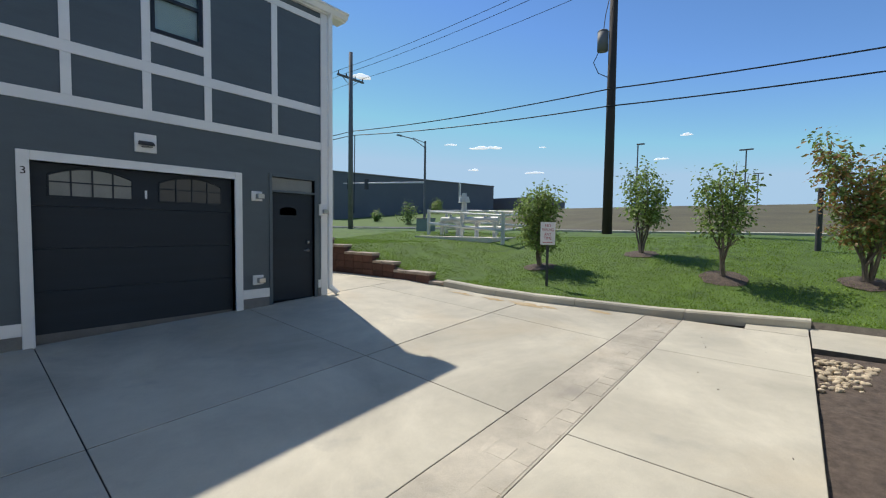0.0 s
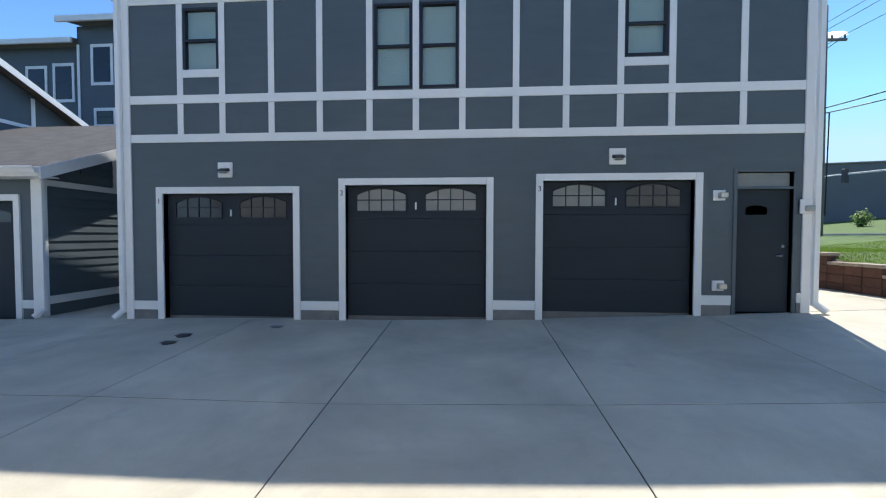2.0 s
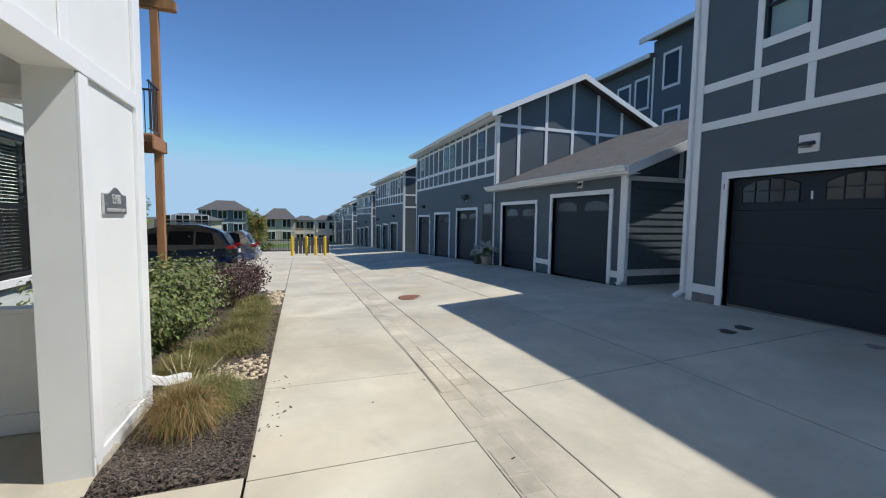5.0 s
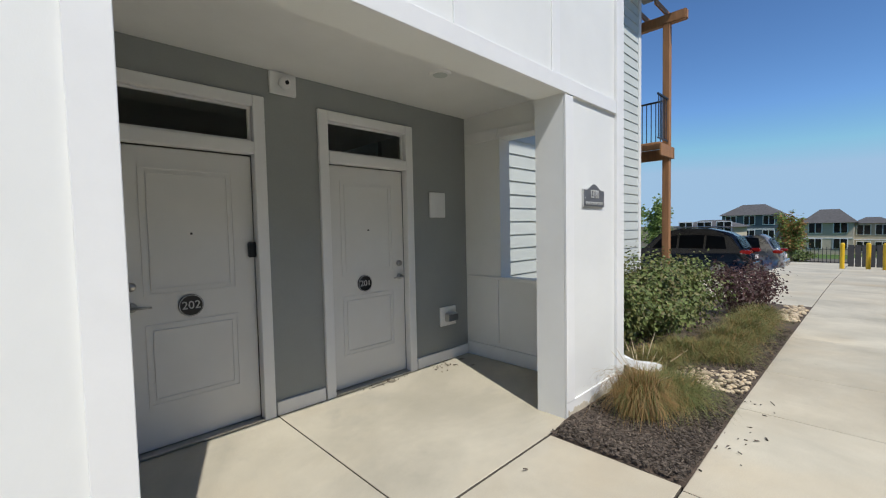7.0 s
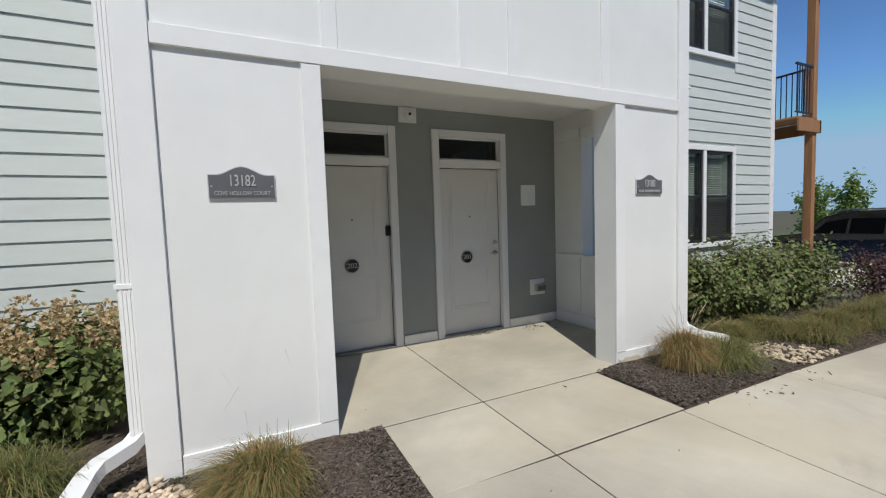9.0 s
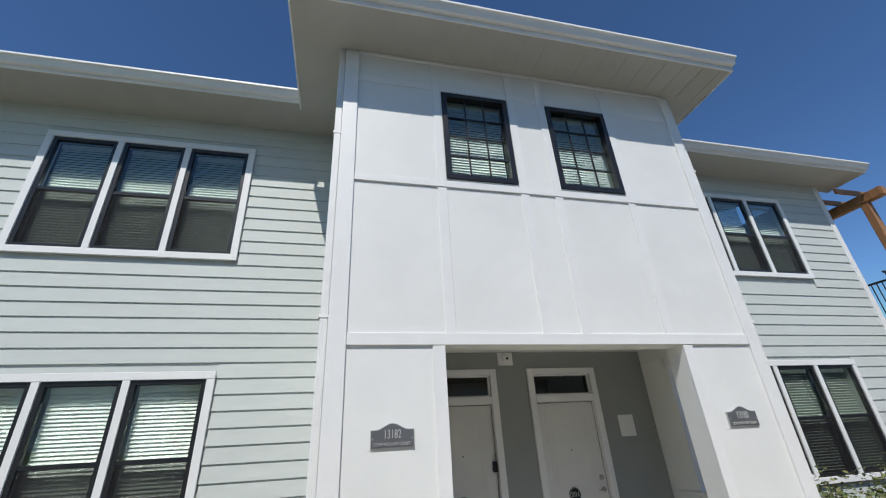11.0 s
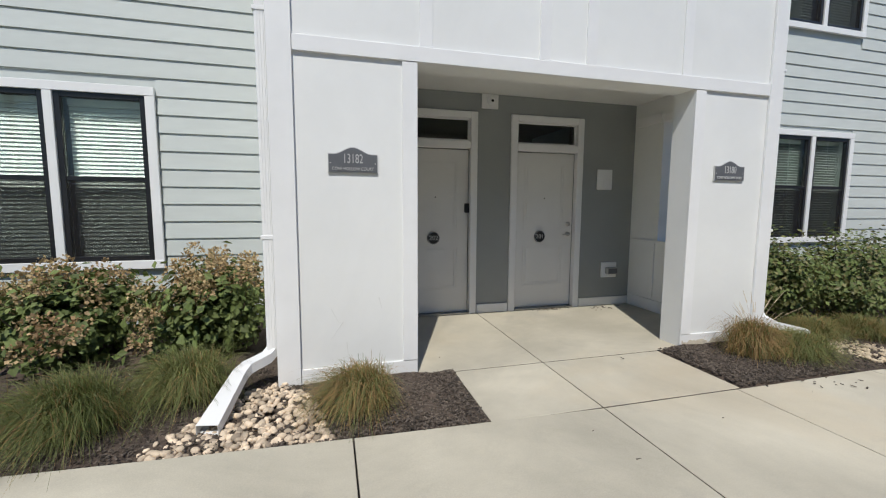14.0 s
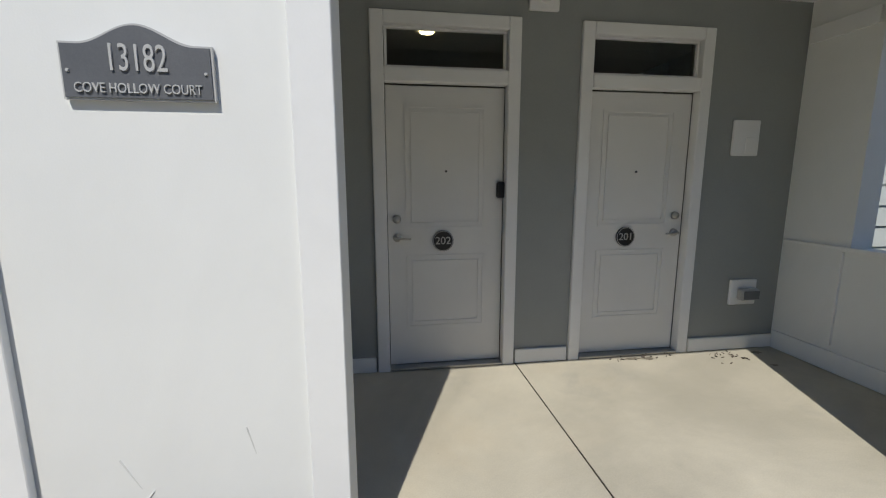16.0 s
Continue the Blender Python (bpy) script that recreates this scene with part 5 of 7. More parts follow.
# tall building behind
tb = thing("townhouse", (-19, 22, 0), "tall dark blue three-storey townhouse with white-trimmed windows", "house")
holed("wall", "x", 20.0, 20.2, -23.6, -17.8, -0.5, 10.75, [], M_SLATE2, tb)
holed("wall", "x", 19.7, 20.2, -17.79, -13.5, -0.5, 11.55, [], M_SLATE2, tb)
holed("wall", "y", -13.7, -13.5, 20.21, 27.0, -0.5, 11.5, [], M_SLATE2, tb)
holed("wall", "y", -23.6, -23.4, 20.21, 27.0, -0.5, 10.7, [], M_SLATE2, tb)
slab_poly("roof", [(-24.1, 19.5, 10.95), (-17.8, 19.5, 10.95), (-17.8, 24, 12.0), (-24.1, 24, 12.0)], 0.12, M_SHINGLE, "", "", parent=tb)
slab_poly("roof", [(-18.2, 19.2, 11.75), (-13.0, 19.2, 11.75), (-13.0, 24, 12.9), (-18.2, 24, 12.9)], 0.12, M_SHINGLE, "", "", parent=tb)
cell_box("eave_gutter", M_TRIM, -24.1, -17.82, 19.4, 19.5, 10.72, 10.95, tb)
cell_box("eave_gutter", M_TRIM, -18.25, -13.0, 19.08, 19.2, 11.5, 11.76, tb)
for xx, yf in ((-17.86, 19.99), (-17.72, 19.69)):
    cell_box("corner_board", M_TRIM, xx - 0.06, xx + 0.06, yf - 0.03, yf, 4.0, 10.7, tb, w=0)
for xa, z0, z1, yf in ((-20.75, 8.2, 9.9, 20.0), (-19.35, 8.15, 10.0, 20.0), (-17.1, 8.8, 10.7, 19.7), (-17.0, 6.85, 7.75, 19.7), (-20.75, 5.4, 7.0, 20.0), (-19.35, 5.4, 7.0, 20.0)):
    for a, b, c, d in ((xa, xa + 1.1, z0, z0 + 0.14), (xa, xa + 1.1, z1 - 0.14, z1), (xa, xa + 0.12, z0 + 0.14, z1 - 0.14), (xa + 0.98, xa + 1.1, z0 + 0.14, z1 - 0.14)):
        cell_box("window_trim", M_TRIM, a, b, yf - 0.04, yf - 0.001, c, d, tb, w=0)
    w = cell_box("window", M_BLACK, xa + 0.12, xa + 0.98, yf - 0.02, yf - 0.001, z0 + 0.14, z1 - 0.14, tb, w=0)
    for q in (0, 1):
        h = (z1 - z0 - 0.28) / 2
        cell_box("pane", M_GLASS_DARK, xa + 0.18, xa + 0.92, yf - 0.026, yf - 0.021, z0 + 0.19 + q * h, z0 + 0.12 + (q + 1) * h, w, w=0)
# entrance beside the wing
en = thing("door_b", (-15.3, BY, base_b(-15)), "dark framed glazed entrance door", "door", kind="structure")
for a, b, c, d in ((-15.75, -15.65, -0.1, 2.5), (-14.85, -14.75, -0.1, 2.5), (-15.65, -14.85, 2.4, 2.5), (-15.65, -14.85, 1.95, 2.03)):
    cell_box("casing", M_BLACK, a, b, BY - 0.04, BY - 0.001, c, d, en, w=0)
cell_box("door_slab", M_GDOOR, -15.65, -14.85, BY - 0.03, BY - 0.001, -0.05, 1.95, en, w=0)
cell_box("transom_pane", M_PALEGLASS, -15.65, -14.85, BY - 0.025, BY - 0.001, 2.03, 2.4, en, w=0)

# ---- ground ----
KERB_X = 9.5
ROAD_U = 17.0


def kerb_line(y):
    """x of the lawn's paved edge."""
    return smooth_step(y, ((-40, 10.3), (0.9, 10.08), (2.7, 9.68), (4.6, 9.12), (5.1, 8.97), (6.3, 8.78), (7.4, 8.78), (8.6, 8.66), (13, 8.62), (20, 7.4), (60, 7.0)))


def berm_line(y):
    return smooth_step(y, ((-40, 10.3), (0.9, 10.1), (2.6, 9.5), (5.3, 9.45), (8.3, 9.8), (13, 7.4), (20, 7.0), (60, 7.0)))


def lawn_z(x, y):
    """Berm beyond the kerb, rising past the road to a far bank."""
    k = x - berm_line(y)
    z = 0.53 + smooth_step(k, ((-1, 0), (0, 0), (2.5, 0.42), (5, 0.85), (9, 1.2), (16, 1.32), (22, 1.36), (45, 3.6), (60, 5.0), (90, 6.6), (400, 8.0)))
    w = max(0.0, min(1.0, (x - kerb_line(y)) / 2.5))
    edge = min(0.69, alley(kerb_line(y), y) + 0.1)
    wall = min(1.42, 0.70 + 0.19 * (y - 7.8)) if y > 7.4 else 0.0
    return max((1 - w) * edge + w * z, wall)


def ground_z(x, y):
    k = x - kerb_line(y)
    if k >= -0.01:
        return lawn_z(x, y)
    z = smooth_step(x, ALLEY_X) - 0.13
    if y > 3:
        z += 0.28 * min(1.0, (y - 3.0) / 5.5)
    return z


us = sorted({-2500.0, -1200.0, -500.0, *np.arange(-300, -100, 40.0).tolist(), *np.arange(-100, 60, 4.0).tolist(), *np.arange(-30, 0, 1.0).tolist(), -0.08, 0.0, *np.arange(0.3, 12, 0.6).tolist(), *np.arange(12, 60, 2.5).tolist(), 70.0, 90.0, 130.0, 400.0, 1200.0, 2500.0})
ys = sorted({*np.arange(-12, 24, 0.6).tolist(), *np.arange(-60, 90, 5.0).tolist(), *np.arange(-400, 401, 40.0).tolist(), -2500.0, -1200.0, 1200.0, 2500.0})
gverts, gfaces = [], []
for yy in ys:
    for uu in us:
        xx = kerb_line(yy) + uu
        bump = 0.02 * noise.noise((xx * 0.8, yy * 0.8, 0)) if 0.5 < uu < 20 else 0
        gverts.append((xx, yy, ground_z(xx, yy) + bump))
nx = len(us)
for j in range(len(ys) - 1):
    for i in range(nx - 1):
        gfaces.append((j * nx + i, j * nx + i + 1, (j + 1) * nx + i + 1, (j + 1) * nx + i))
gm = bpy.data.meshes.new("ground")
gm.from_pydata(gverts, [], gfaces)
for m in (M_GRASS, M_SUB, M_FIELD):
    gm.materials.append(m)
for p in gm.polygons:
    c = p.center
    u = c.x - kerb_line(c.y)
    p.use_smooth = True
    if u < 0 and -60 < c.x and -15 < c.y < 30:
        p.material_index = 1
    elif u > 21 and c.y < 0.55 * c.x + 4 or u > 70 or c.x < -150:
        p.material_index = 2
tagged(new("ground", gm), "green mown lawn rising from the kerb to the road", "ground", kind="structure")

# ---- concrete ----
pave = thing("pavement", (0, 0, 0), "pale broom-finished concrete alley slabs with sawn joints", "pavement", kind="structure")


def slab(x0, x1, y0, y1, zf, material=M_CONC, gap=0.0048, thick=0.1, name="slab", parent=None, nx_=1):
    bm = bmesh.new()
    g = gap
    a, b, c, d = x0 + g, x1 - g, y0 + g * 1.3, y1 - g * 1.3
    e = 0.004
    top = [(a + e, c + e), (b - e, c + e), (b - e, d - e), (a + e, d - e)]
    mid = [(a, c), (b, c), (b, d), (a, d)]
    T = [bm.verts.new((x, y, zf(x, y))) for x, y in top]
    Mv = [bm.verts.new((x, y, zf(x, y) - e)) for x, y in mid]
    B = [bm.verts.new((x, y, zf(x, y) - thick)) for x, y in mid]
    bm.faces.new(T)
    for i in range(4):
        j = (i + 1) % 4
        bm.faces.new((T[i], Mv[i], Mv[j], T[j]))
        bm.faces.new((Mv[i], B[i], B[j], Mv[j]))
    ob = part(name, bm, material, parent or pave)
    ob.data.materials.append(M_SUB)
    for f in ob.data.polygons:
        if abs(f.normal.z) < 0.3:
            f.material_index = 1
    return ob


def zero(x, y):
    return 0.0


XL = [-3.2, -0.68, 1.92, 4.65, 7.5, 9.42]
xl = -3.2
while xl > -66:
    xl -= 2.15 if xl > -6 else 2.6
    XL.insert(0, xl)
YL = [0.955, 2.62, 3.2, 5.3, 8.60]
XS = [x for x in XL if x < -5] + [-4.0, -2.45, -1.2, 0.6, 2.5, 4.65, 7.5, 9.42]
for a, b in zip(XS[:-1], XS[1:]):
    slab(a, b, YL[0], YL[1], alley)
for i in range(len(XL) - 1):
    for j in range(len(YL) - 1):
        if j < 2:
            continue
        slab(XL[i], XL[i + 1], YL[j], YL[j + 1], alley)
for y0, y1, z in ((8.6, 12, 0),):
    slab(-7.6, -5.6, 8.6, 12.0, alley)
    slab(6.3, 8.2, 8.61, 11.0, alley)
    slab(6.3, 7.6, 11.0, 14.5, alley)
    slab(8.21, 8.7, 8.61, 11.0, alley)
    slab(7.61, 8.7, 11.0, 14.5, alley)
slab(9.43, 9.98, 0.96, 1.75, alley)
slab(8.8, 10.05, -2.2, 0.95, alley)
slab(8.8, 10.05, -5.6, -2.2, alley)
slab(8.8, 10.05, -9.0, -5.6, alley)
# walk and porch floor
slab(-2.5, -1.2, 0.045, 0.95, zero)
slab(-1.2, -0.32, 0.045, 0.95, zero)
porch = thing("floor_porch", (0, 0, 0), "pale concrete porch floor with a centre joint", "floor", kind="structure")
slab(-3.64, -1.2, -1.9, 0.04, zero, parent=porch)
slab(-1.2, 0.97, -1.9, 0.04, zero, parent=porch)
rw_st = random.Random(21)
for cx, cy, ra, rb in ((-2.22, -1.74, 0.14, 0.022), (-2.36, -1.72, 0.06, 0.032), (-3.38, -1.7, 0.05, 0.035), (-3.3, -1.45, 0.035, 0.02)):
    bm = bmesh.new()
    c0 = bm.verts.new((cx, cy, 0.003))
    ring = []
    for i in range(26):
        a, k = i * 2 * math.pi / 26, rw_st.uniform(0.5, 1.15)
        ring.append(bm.verts.new((cx + ra * k * math.cos(a), cy + rb * k * math.sin(a), 0.003)))
    for i in range(26):
        bm.faces.new((c0, ring[i], ring[(i + 1) % 26]))
    part("stain", bm, M_WET, porch, "dark damp stain")
# stamped strip: a bed and staggered setts
SX0, SX1 = -30.0, 9.4
strip = thing("gutter_strip", (0, 2.9, 0), "worn stamped-stone concrete gutter strip along the alley", "pavement", kind="structure")
i = 0
while XL[i] < SX1 - 0.1:
    if XL[i] >= SX0 - 3:
        slab(XL[i], XL[i + 1], 2.62, 3.208, lambda x, y: alley(x, y) - 0.006, M_CONC_STRIP, gap=0.002, parent=strip, name="bed")
    else:
        slab(XL[i], XL[i + 1], 2.62, 3.2, alley, M_CONC, parent=strip, name="bed")
    i += 1
rs = random.Random(5)
near, rest = [], bmesh.new()
for r in range(3):
    y0 = 2.635 + r * 0.187
    x = SX0
    while x < SX1 - 0.3:
        w = rs.uniform(0.16, 0.42)
        if rs.random() < 0.92:
            z = alley(x, 2.9) - rs.uniform(-0.002, 0.003)
            z2 = alley(x + w, 2.9) - alley(x, 2.9)
            tgt = bmesh.new() if -9.0 < x < 6.5 and len(near) < 190 else rest
            a, b, c, d = x + 0.002, x + w - 0.002, y0 + 0.002 + rs.uniform(0, 0.004), y0 + 0.185
            e = 0.009
            T = [tgt.verts.new(p) for p in ((a + e, c + e, z), (b - e, c + e, z + z2), (b - e, d - e, z + z2), (a + e, d - e, z))]
            Bv = [tgt.verts.new(p) for p in ((a, c, z - 0.007), (b, c, z - 0.007 + z2), (b, d, z - 0.007 + z2), (a, d, z - 0.007))]
            tgt.faces.new(T)
            for k in range(4):
                tgt.faces.new((T[k], Bv[k], Bv[(k + 1) % 4], T[(k + 1) % 4]))
            if tgt is not rest:
                near.append(part("sett", tgt, M_CONC_STRIP, strip))
        x += w
tagged(part("setts", rest, M_CONC_STRIP, strip), kind="stuff")


# ---- kerb ----
kerb = thing("kerb", (KERB_X, 6, 0.4), "cast concrete kerb along the lawn edge", "kerb", kind="structure")
kys = [0.93, 2.62, 4.4, 6.0, 7.4]
for y0, y1 in zip(kys[:-1], kys[1:]):
    bm = bmesh.new()
    n = 6
    rows = []
    for i in range(n + 1):
        y = y0 + 0.004 + (y1 - y0 - 0.008) * i / n
        x = kerb_line(y)
        z = alley(x, y)
        rows.append([bm.verts.new(p) for p in ((x - 0.13, y, z - 0.05), (x - 0.115, y, z + 0.10), (x - 0.09, y, z + 0.128), (x + 0.04, y, z + 0.14), (x + 0.06, y, z + 0.13), (x + 0.06, y, z - 0.1))])
    for a, b in zip(rows[:-1], rows[1:]):
        for i in range(5):
            bm.faces.new((a[i], a[i + 1], b[i + 1], b[i]))
    bm.faces.new(rows[0]), bm.faces.new(rows[-1])
    part("kerb_stone", bm, M_CONC, kerb)

# rust-coloured stains by the kerb
rs_st = random.Random(9)
for cx, cy, ra, rb in ((8.5, 5.15, 0.16, 0.42), (8.62, 4.7, 0.1, 0.2), (8.42, 5.85, 0.09, 0.3), (8.98, 3.9, 0.1, 0.28), (8.35, 6.6, 0.08, 0.35)):
    bm = bmesh.new()
    ring = []
    for i in range(28):
        a = i * 2 * math.pi / 28
        k = rs_st.uniform(0.55, 1.1)
        x, y = cx + ra * k * math.cos(a), cy + rb * k * math.sin(a)
        ring.append(bm.verts.new((x, y, alley(x, y) + 0.004)))
    mid_v = bm.verts.new((cx, cy, alley(cx, cy) + 0.004))
    for i in range(28):
        bm.faces.new((mid_v, ring[i], ring[(i + 1) % 28]))
    part("stain", bm, M_CONCSTAIN, pave, "orange rust stain")

# ---- planting beds ----


def bed(nm, x0, x1, y0, y1, zf, lab):
    n, m = int((x1 - x0) / 0.12) + 1, int((y1 - y0) / 0.12) + 1
    v, f = [], []
    for j in range(m + 1):
        for i in range(n + 1):
            x, y = x0 + (x1 - x0) * i / n, y0 + (y1 - y0) * j / m
            edge = min(1, min(x - x0, x1 - x, y1 - y) / 0.25)
            v.append((x, y, zf(x, y) - 0.008 + 0.03 * max(0, edge) + 0.025 * noise.noise((x * 3, y * 3, 0))))
    for j in range(m):
        for i in range(n):
            f.append((j * (n + 1) + i, j * (n + 1) + i + 1, (j + 1) * (n + 1) + i + 1, (j + 1) * (n + 1) + i))
    me = bpy.data.meshes.new(nm)
    me.from_pydata(v, [], f)
    me.materials.append(M_MULCH)
    return tagged(new(nm, me), lab, "planting bed", kind="structure")


def bed_z(x, y):
    return smooth_step(x, ((-17, -0.38), (-8, -0.1), (-4, 0.0), (1.5, 0.0), (3, 0.08), (9, 0.32)))


bed("bed_a", -0.315, 1.14, 0.035, 0.97, bed_z, "dark bark mulch bed beside the walk")
bed("bed_b", 1.14, 8.75, -1.93, 0.97, bed_z, "dark bark mulch bed along the sided wall")
bed("bed_c", -3.9, -2.51, 0.035, 0.963, bed_z, "dark bark mulch bed beside the walk")
bed("bed_d", -11.2, -3.9, -1.93, 0.963, bed_z, "dark bark mulch bed along the sided wall")

# ---- plants ----


def leaf_mesh(name, pts, dirs, size, material, rng, aspect=0.55, fold=0.25, face=None):
    """Many small folded leaves, one island each."""
    n = len(pts)
    pts, dirs = np.asarray(pts, float), np.asarray(dirs, float)
    dirs = dirs / np.maximum(1e-6, np.linalg.norm(dirs, axis=1))[:, None]
    rnd = rng.normal(size=(n, 3))
    if face is not None:
        rnd = rnd * 0.45 + np.asarray(face, float)
    side = np.cross(dirs, rnd)
    side /= np.maximum(1e-6, np.linalg.norm(side, axis=1))[:, None]
    up = np.cross(side, dirs)
    s = (size * rng.uniform(0.6, 1.3, n))[:, None]
    a = pts
    b = pts + dirs * s * 0.5 + side * s * aspect * 0.5 + up * s * fold * 0.3
    c = pts + dirs * s
    d = pts + dirs * s * 0.5 - side * s * aspect * 0.5 + up * s * fold * 0.3
    v = np.stack([a, b, c, d], 1).reshape(-1, 3)
    me = bpy.data.meshes.new(name)
    me.from_pydata(v.tolist(), [], [f for i in range(n) for f in ((4 * i, 4 * i + 1, 4 * i + 2), (4 * i, 4 * i + 2, 4 * i + 3))])
    me.materials.append(material)
    return me


def put(name, me, parent, label=""):
    ob = new(name, me)
    ob.parent = parent
    ob.matrix_parent_inverse = Matrix.Translation(-parent.location)
    if label:
        ob["label"] = label
    return ob


def tree(at, h, spread, seed, leaf, label, stems=5, leaves=2600, low=0.3, size=0.085, second=None):
    """Small multi-stemmed tree: curved tapered stems with side limbs, and clumped leaves."""
    rng = np.random.default_rng(seed)
    t = thing("tree", at, label, "tree")
    o = Vector(at)
    tips = []
    for s in range(stems):
        ang = 2 * math.pi * s / stems + rng.uniform(-0.4, 0.4)
        lean = rng.uniform(0.25, 1.0) * spread * (0.75 if s else 0.1)
        hh = h * rng.uniform(0.72, 0.97) * (1.0 if s else 1.03)
        bm = bmesh.new()
        prev = o + Vector((0.04 * math.cos(ang), 0.04 * math.sin(ang), -0.05))
        n = 7
        line = [prev]
        for i in range(1, n + 1):
            f = i / n
            p = o + Vector((math.cos(ang) * lean * f ** 1.2 + rng.normal() * 0.03, math.sin(ang) * lean * f ** 1.2 + rng.normal() * 0.03, hh * f))
            line.append(p)
        r0 = 0.022 + 0.008 * h / 3
        for i in range(n):
            cyl(bm, line[i], line[i + 1], r0 * (1 - i / n * 0.85), r0 * (1 - (i + 1) / n * 0.85), 6, False)
        for i in range(2, n):
            for k in range(3):
                a2 = rng.uniform(0, 2 * math.pi)
                ln = spread * rng.uniform(0.2, 0.55) * (1.1 - i / n)
                q = line[i] + Vector((math.cos(a2) * ln, math.sin(a2) * ln, ln * rng.uniform(0.3, 0.9)))
                cyl(bm, line[i], q, 0.008, 0.003, 4, False)
                tips += [q, line[i].lerp(q, 0.6)]
        tips += line[4:]
        part("trunk", bm, M_BARK, t, "thin grey-brown stems")
    tips = [p for p in tips if p.z > o.z + h * low]
    pts, dirs = [], []
    for i in range(leaves):
        c = tips[int(rng.integers(len(tips)))]
        off = rng.normal(size=3) * np.array((0.095, 0.095, 0.085)) * (0.7 + h / 6)
        pts.append((c.x + off[0], c.y + off[1], c.z + off[2]))
        dirs.append((off[0] * 0.5 + rng.normal() * 0.12, off[1] * 0.5 + rng.normal() * 0.12, off[2] * 0.5 - 0.08))
    if second:
        k = int(leaves * 0.55)
        put("crown", leaf_mesh("crown", pts[:k], dirs[:k], size, leaf, rng), t)
        put("crown", leaf_mesh("crown", pts[k:], dirs[k:], size, second, rng), t)
    else:
        put("crown", leaf_mesh("crown", pts, dirs, size, leaf, rng), t)
    return t


def shrub(at, rx, ry, h, seed, leaf, label, name="shrub", leaves=2200, size=0.085, flowers=0, second=None, share=0.3, fl_mat=None):
    """Dome of leaves on hidden twigs with an uneven outline; dried flower heads on top where wanted."""
    rng = np.random.default_rng(seed)
    t = thing(name, at, label, "shrub")
    o = np.array(at, float)
    bm = bmesh.new()
    lumps = [(rng.uniform(0, 2 * math.pi), rng.uniform(0.1, 1.0), rng.uniform(0.75, 1.12)) for _ in range(26)]
    heads = []
    for a, r, k in lumps:
        p = o + np.array((math.cos(a) * r * rx, math.sin(a) * r * ry, h * k * math.sqrt(max(0.15, 1 - 0.75 * r * r))))
        heads.append(p)
        cyl(bm, tuple(o + np.array((math.cos(a) * r * 0.15, math.sin(a) * r * 0.15, -0.03))), tuple(p), 0.008, 0.004, 5, False)
    part("twig_core", bm, M_BARK, t)
    pts, dirs, outs = [], [], []
    for i in range(leaves):
        c = heads[int(rng.integers(len(heads)))]
        f = rng.uniform(0.05, 1.0) ** 0.55
        q = o + (c - o) * f + rng.normal(size=3) * np.array((rx, ry, h * 0.6)) * 0.17
        q[2] = max(q[2], o[2] + 0.03)
        pts.append(q)
        out = (q - o - np.array((0, 0, h * 0.25)))
        out = out / (np.linalg.norm(out) + 1e-6)
        outs.append(out)
        dirs.append(np.cross(out, rng.normal(size=3)) + out * 0.35 - np.array((0, 0, 0.25)))
    k = int(leaves * (1 - share)) if second else leaves
    put("foliage", leaf_mesh("foliage", pts[:k], dirs[:k], size, leaf, rng, 0.68, face=outs[:k]), t)
    if second:
        order = sorted(range(k, leaves), key=lambda i: -pts[i][2])
        put("foliage", leaf_mesh("foliage", [pts[i] for i in order], [dirs[i] for i in order], size, second, rng, 0.68, face=[outs[i] for i in order]), t)
    if flowers:
        fp, fd = [], []
        for i in range(flowers):
            c = o + (heads[int(rng.integers(len(heads)))] - o) * 1.1 + rng.normal(size=3) * np.array((rx * 0.2, ry * 0.2, 0.05))
            for j in range(60):
                d = rng.normal(size=3)
                d /= np.linalg.norm(d)
                fp.append(c + d * np.array((0.085, 0.085, 0.085)) * rng.uniform(0.5, 1))
                fd.append(d + rng.normal(size=3) * 0.5)
        put("blossom", leaf_mesh("blossom", fp, fd, 0.032, fl_mat or M_FLOWER, rng, 0.9), t, "dried tan-pink flower heads")
    return t


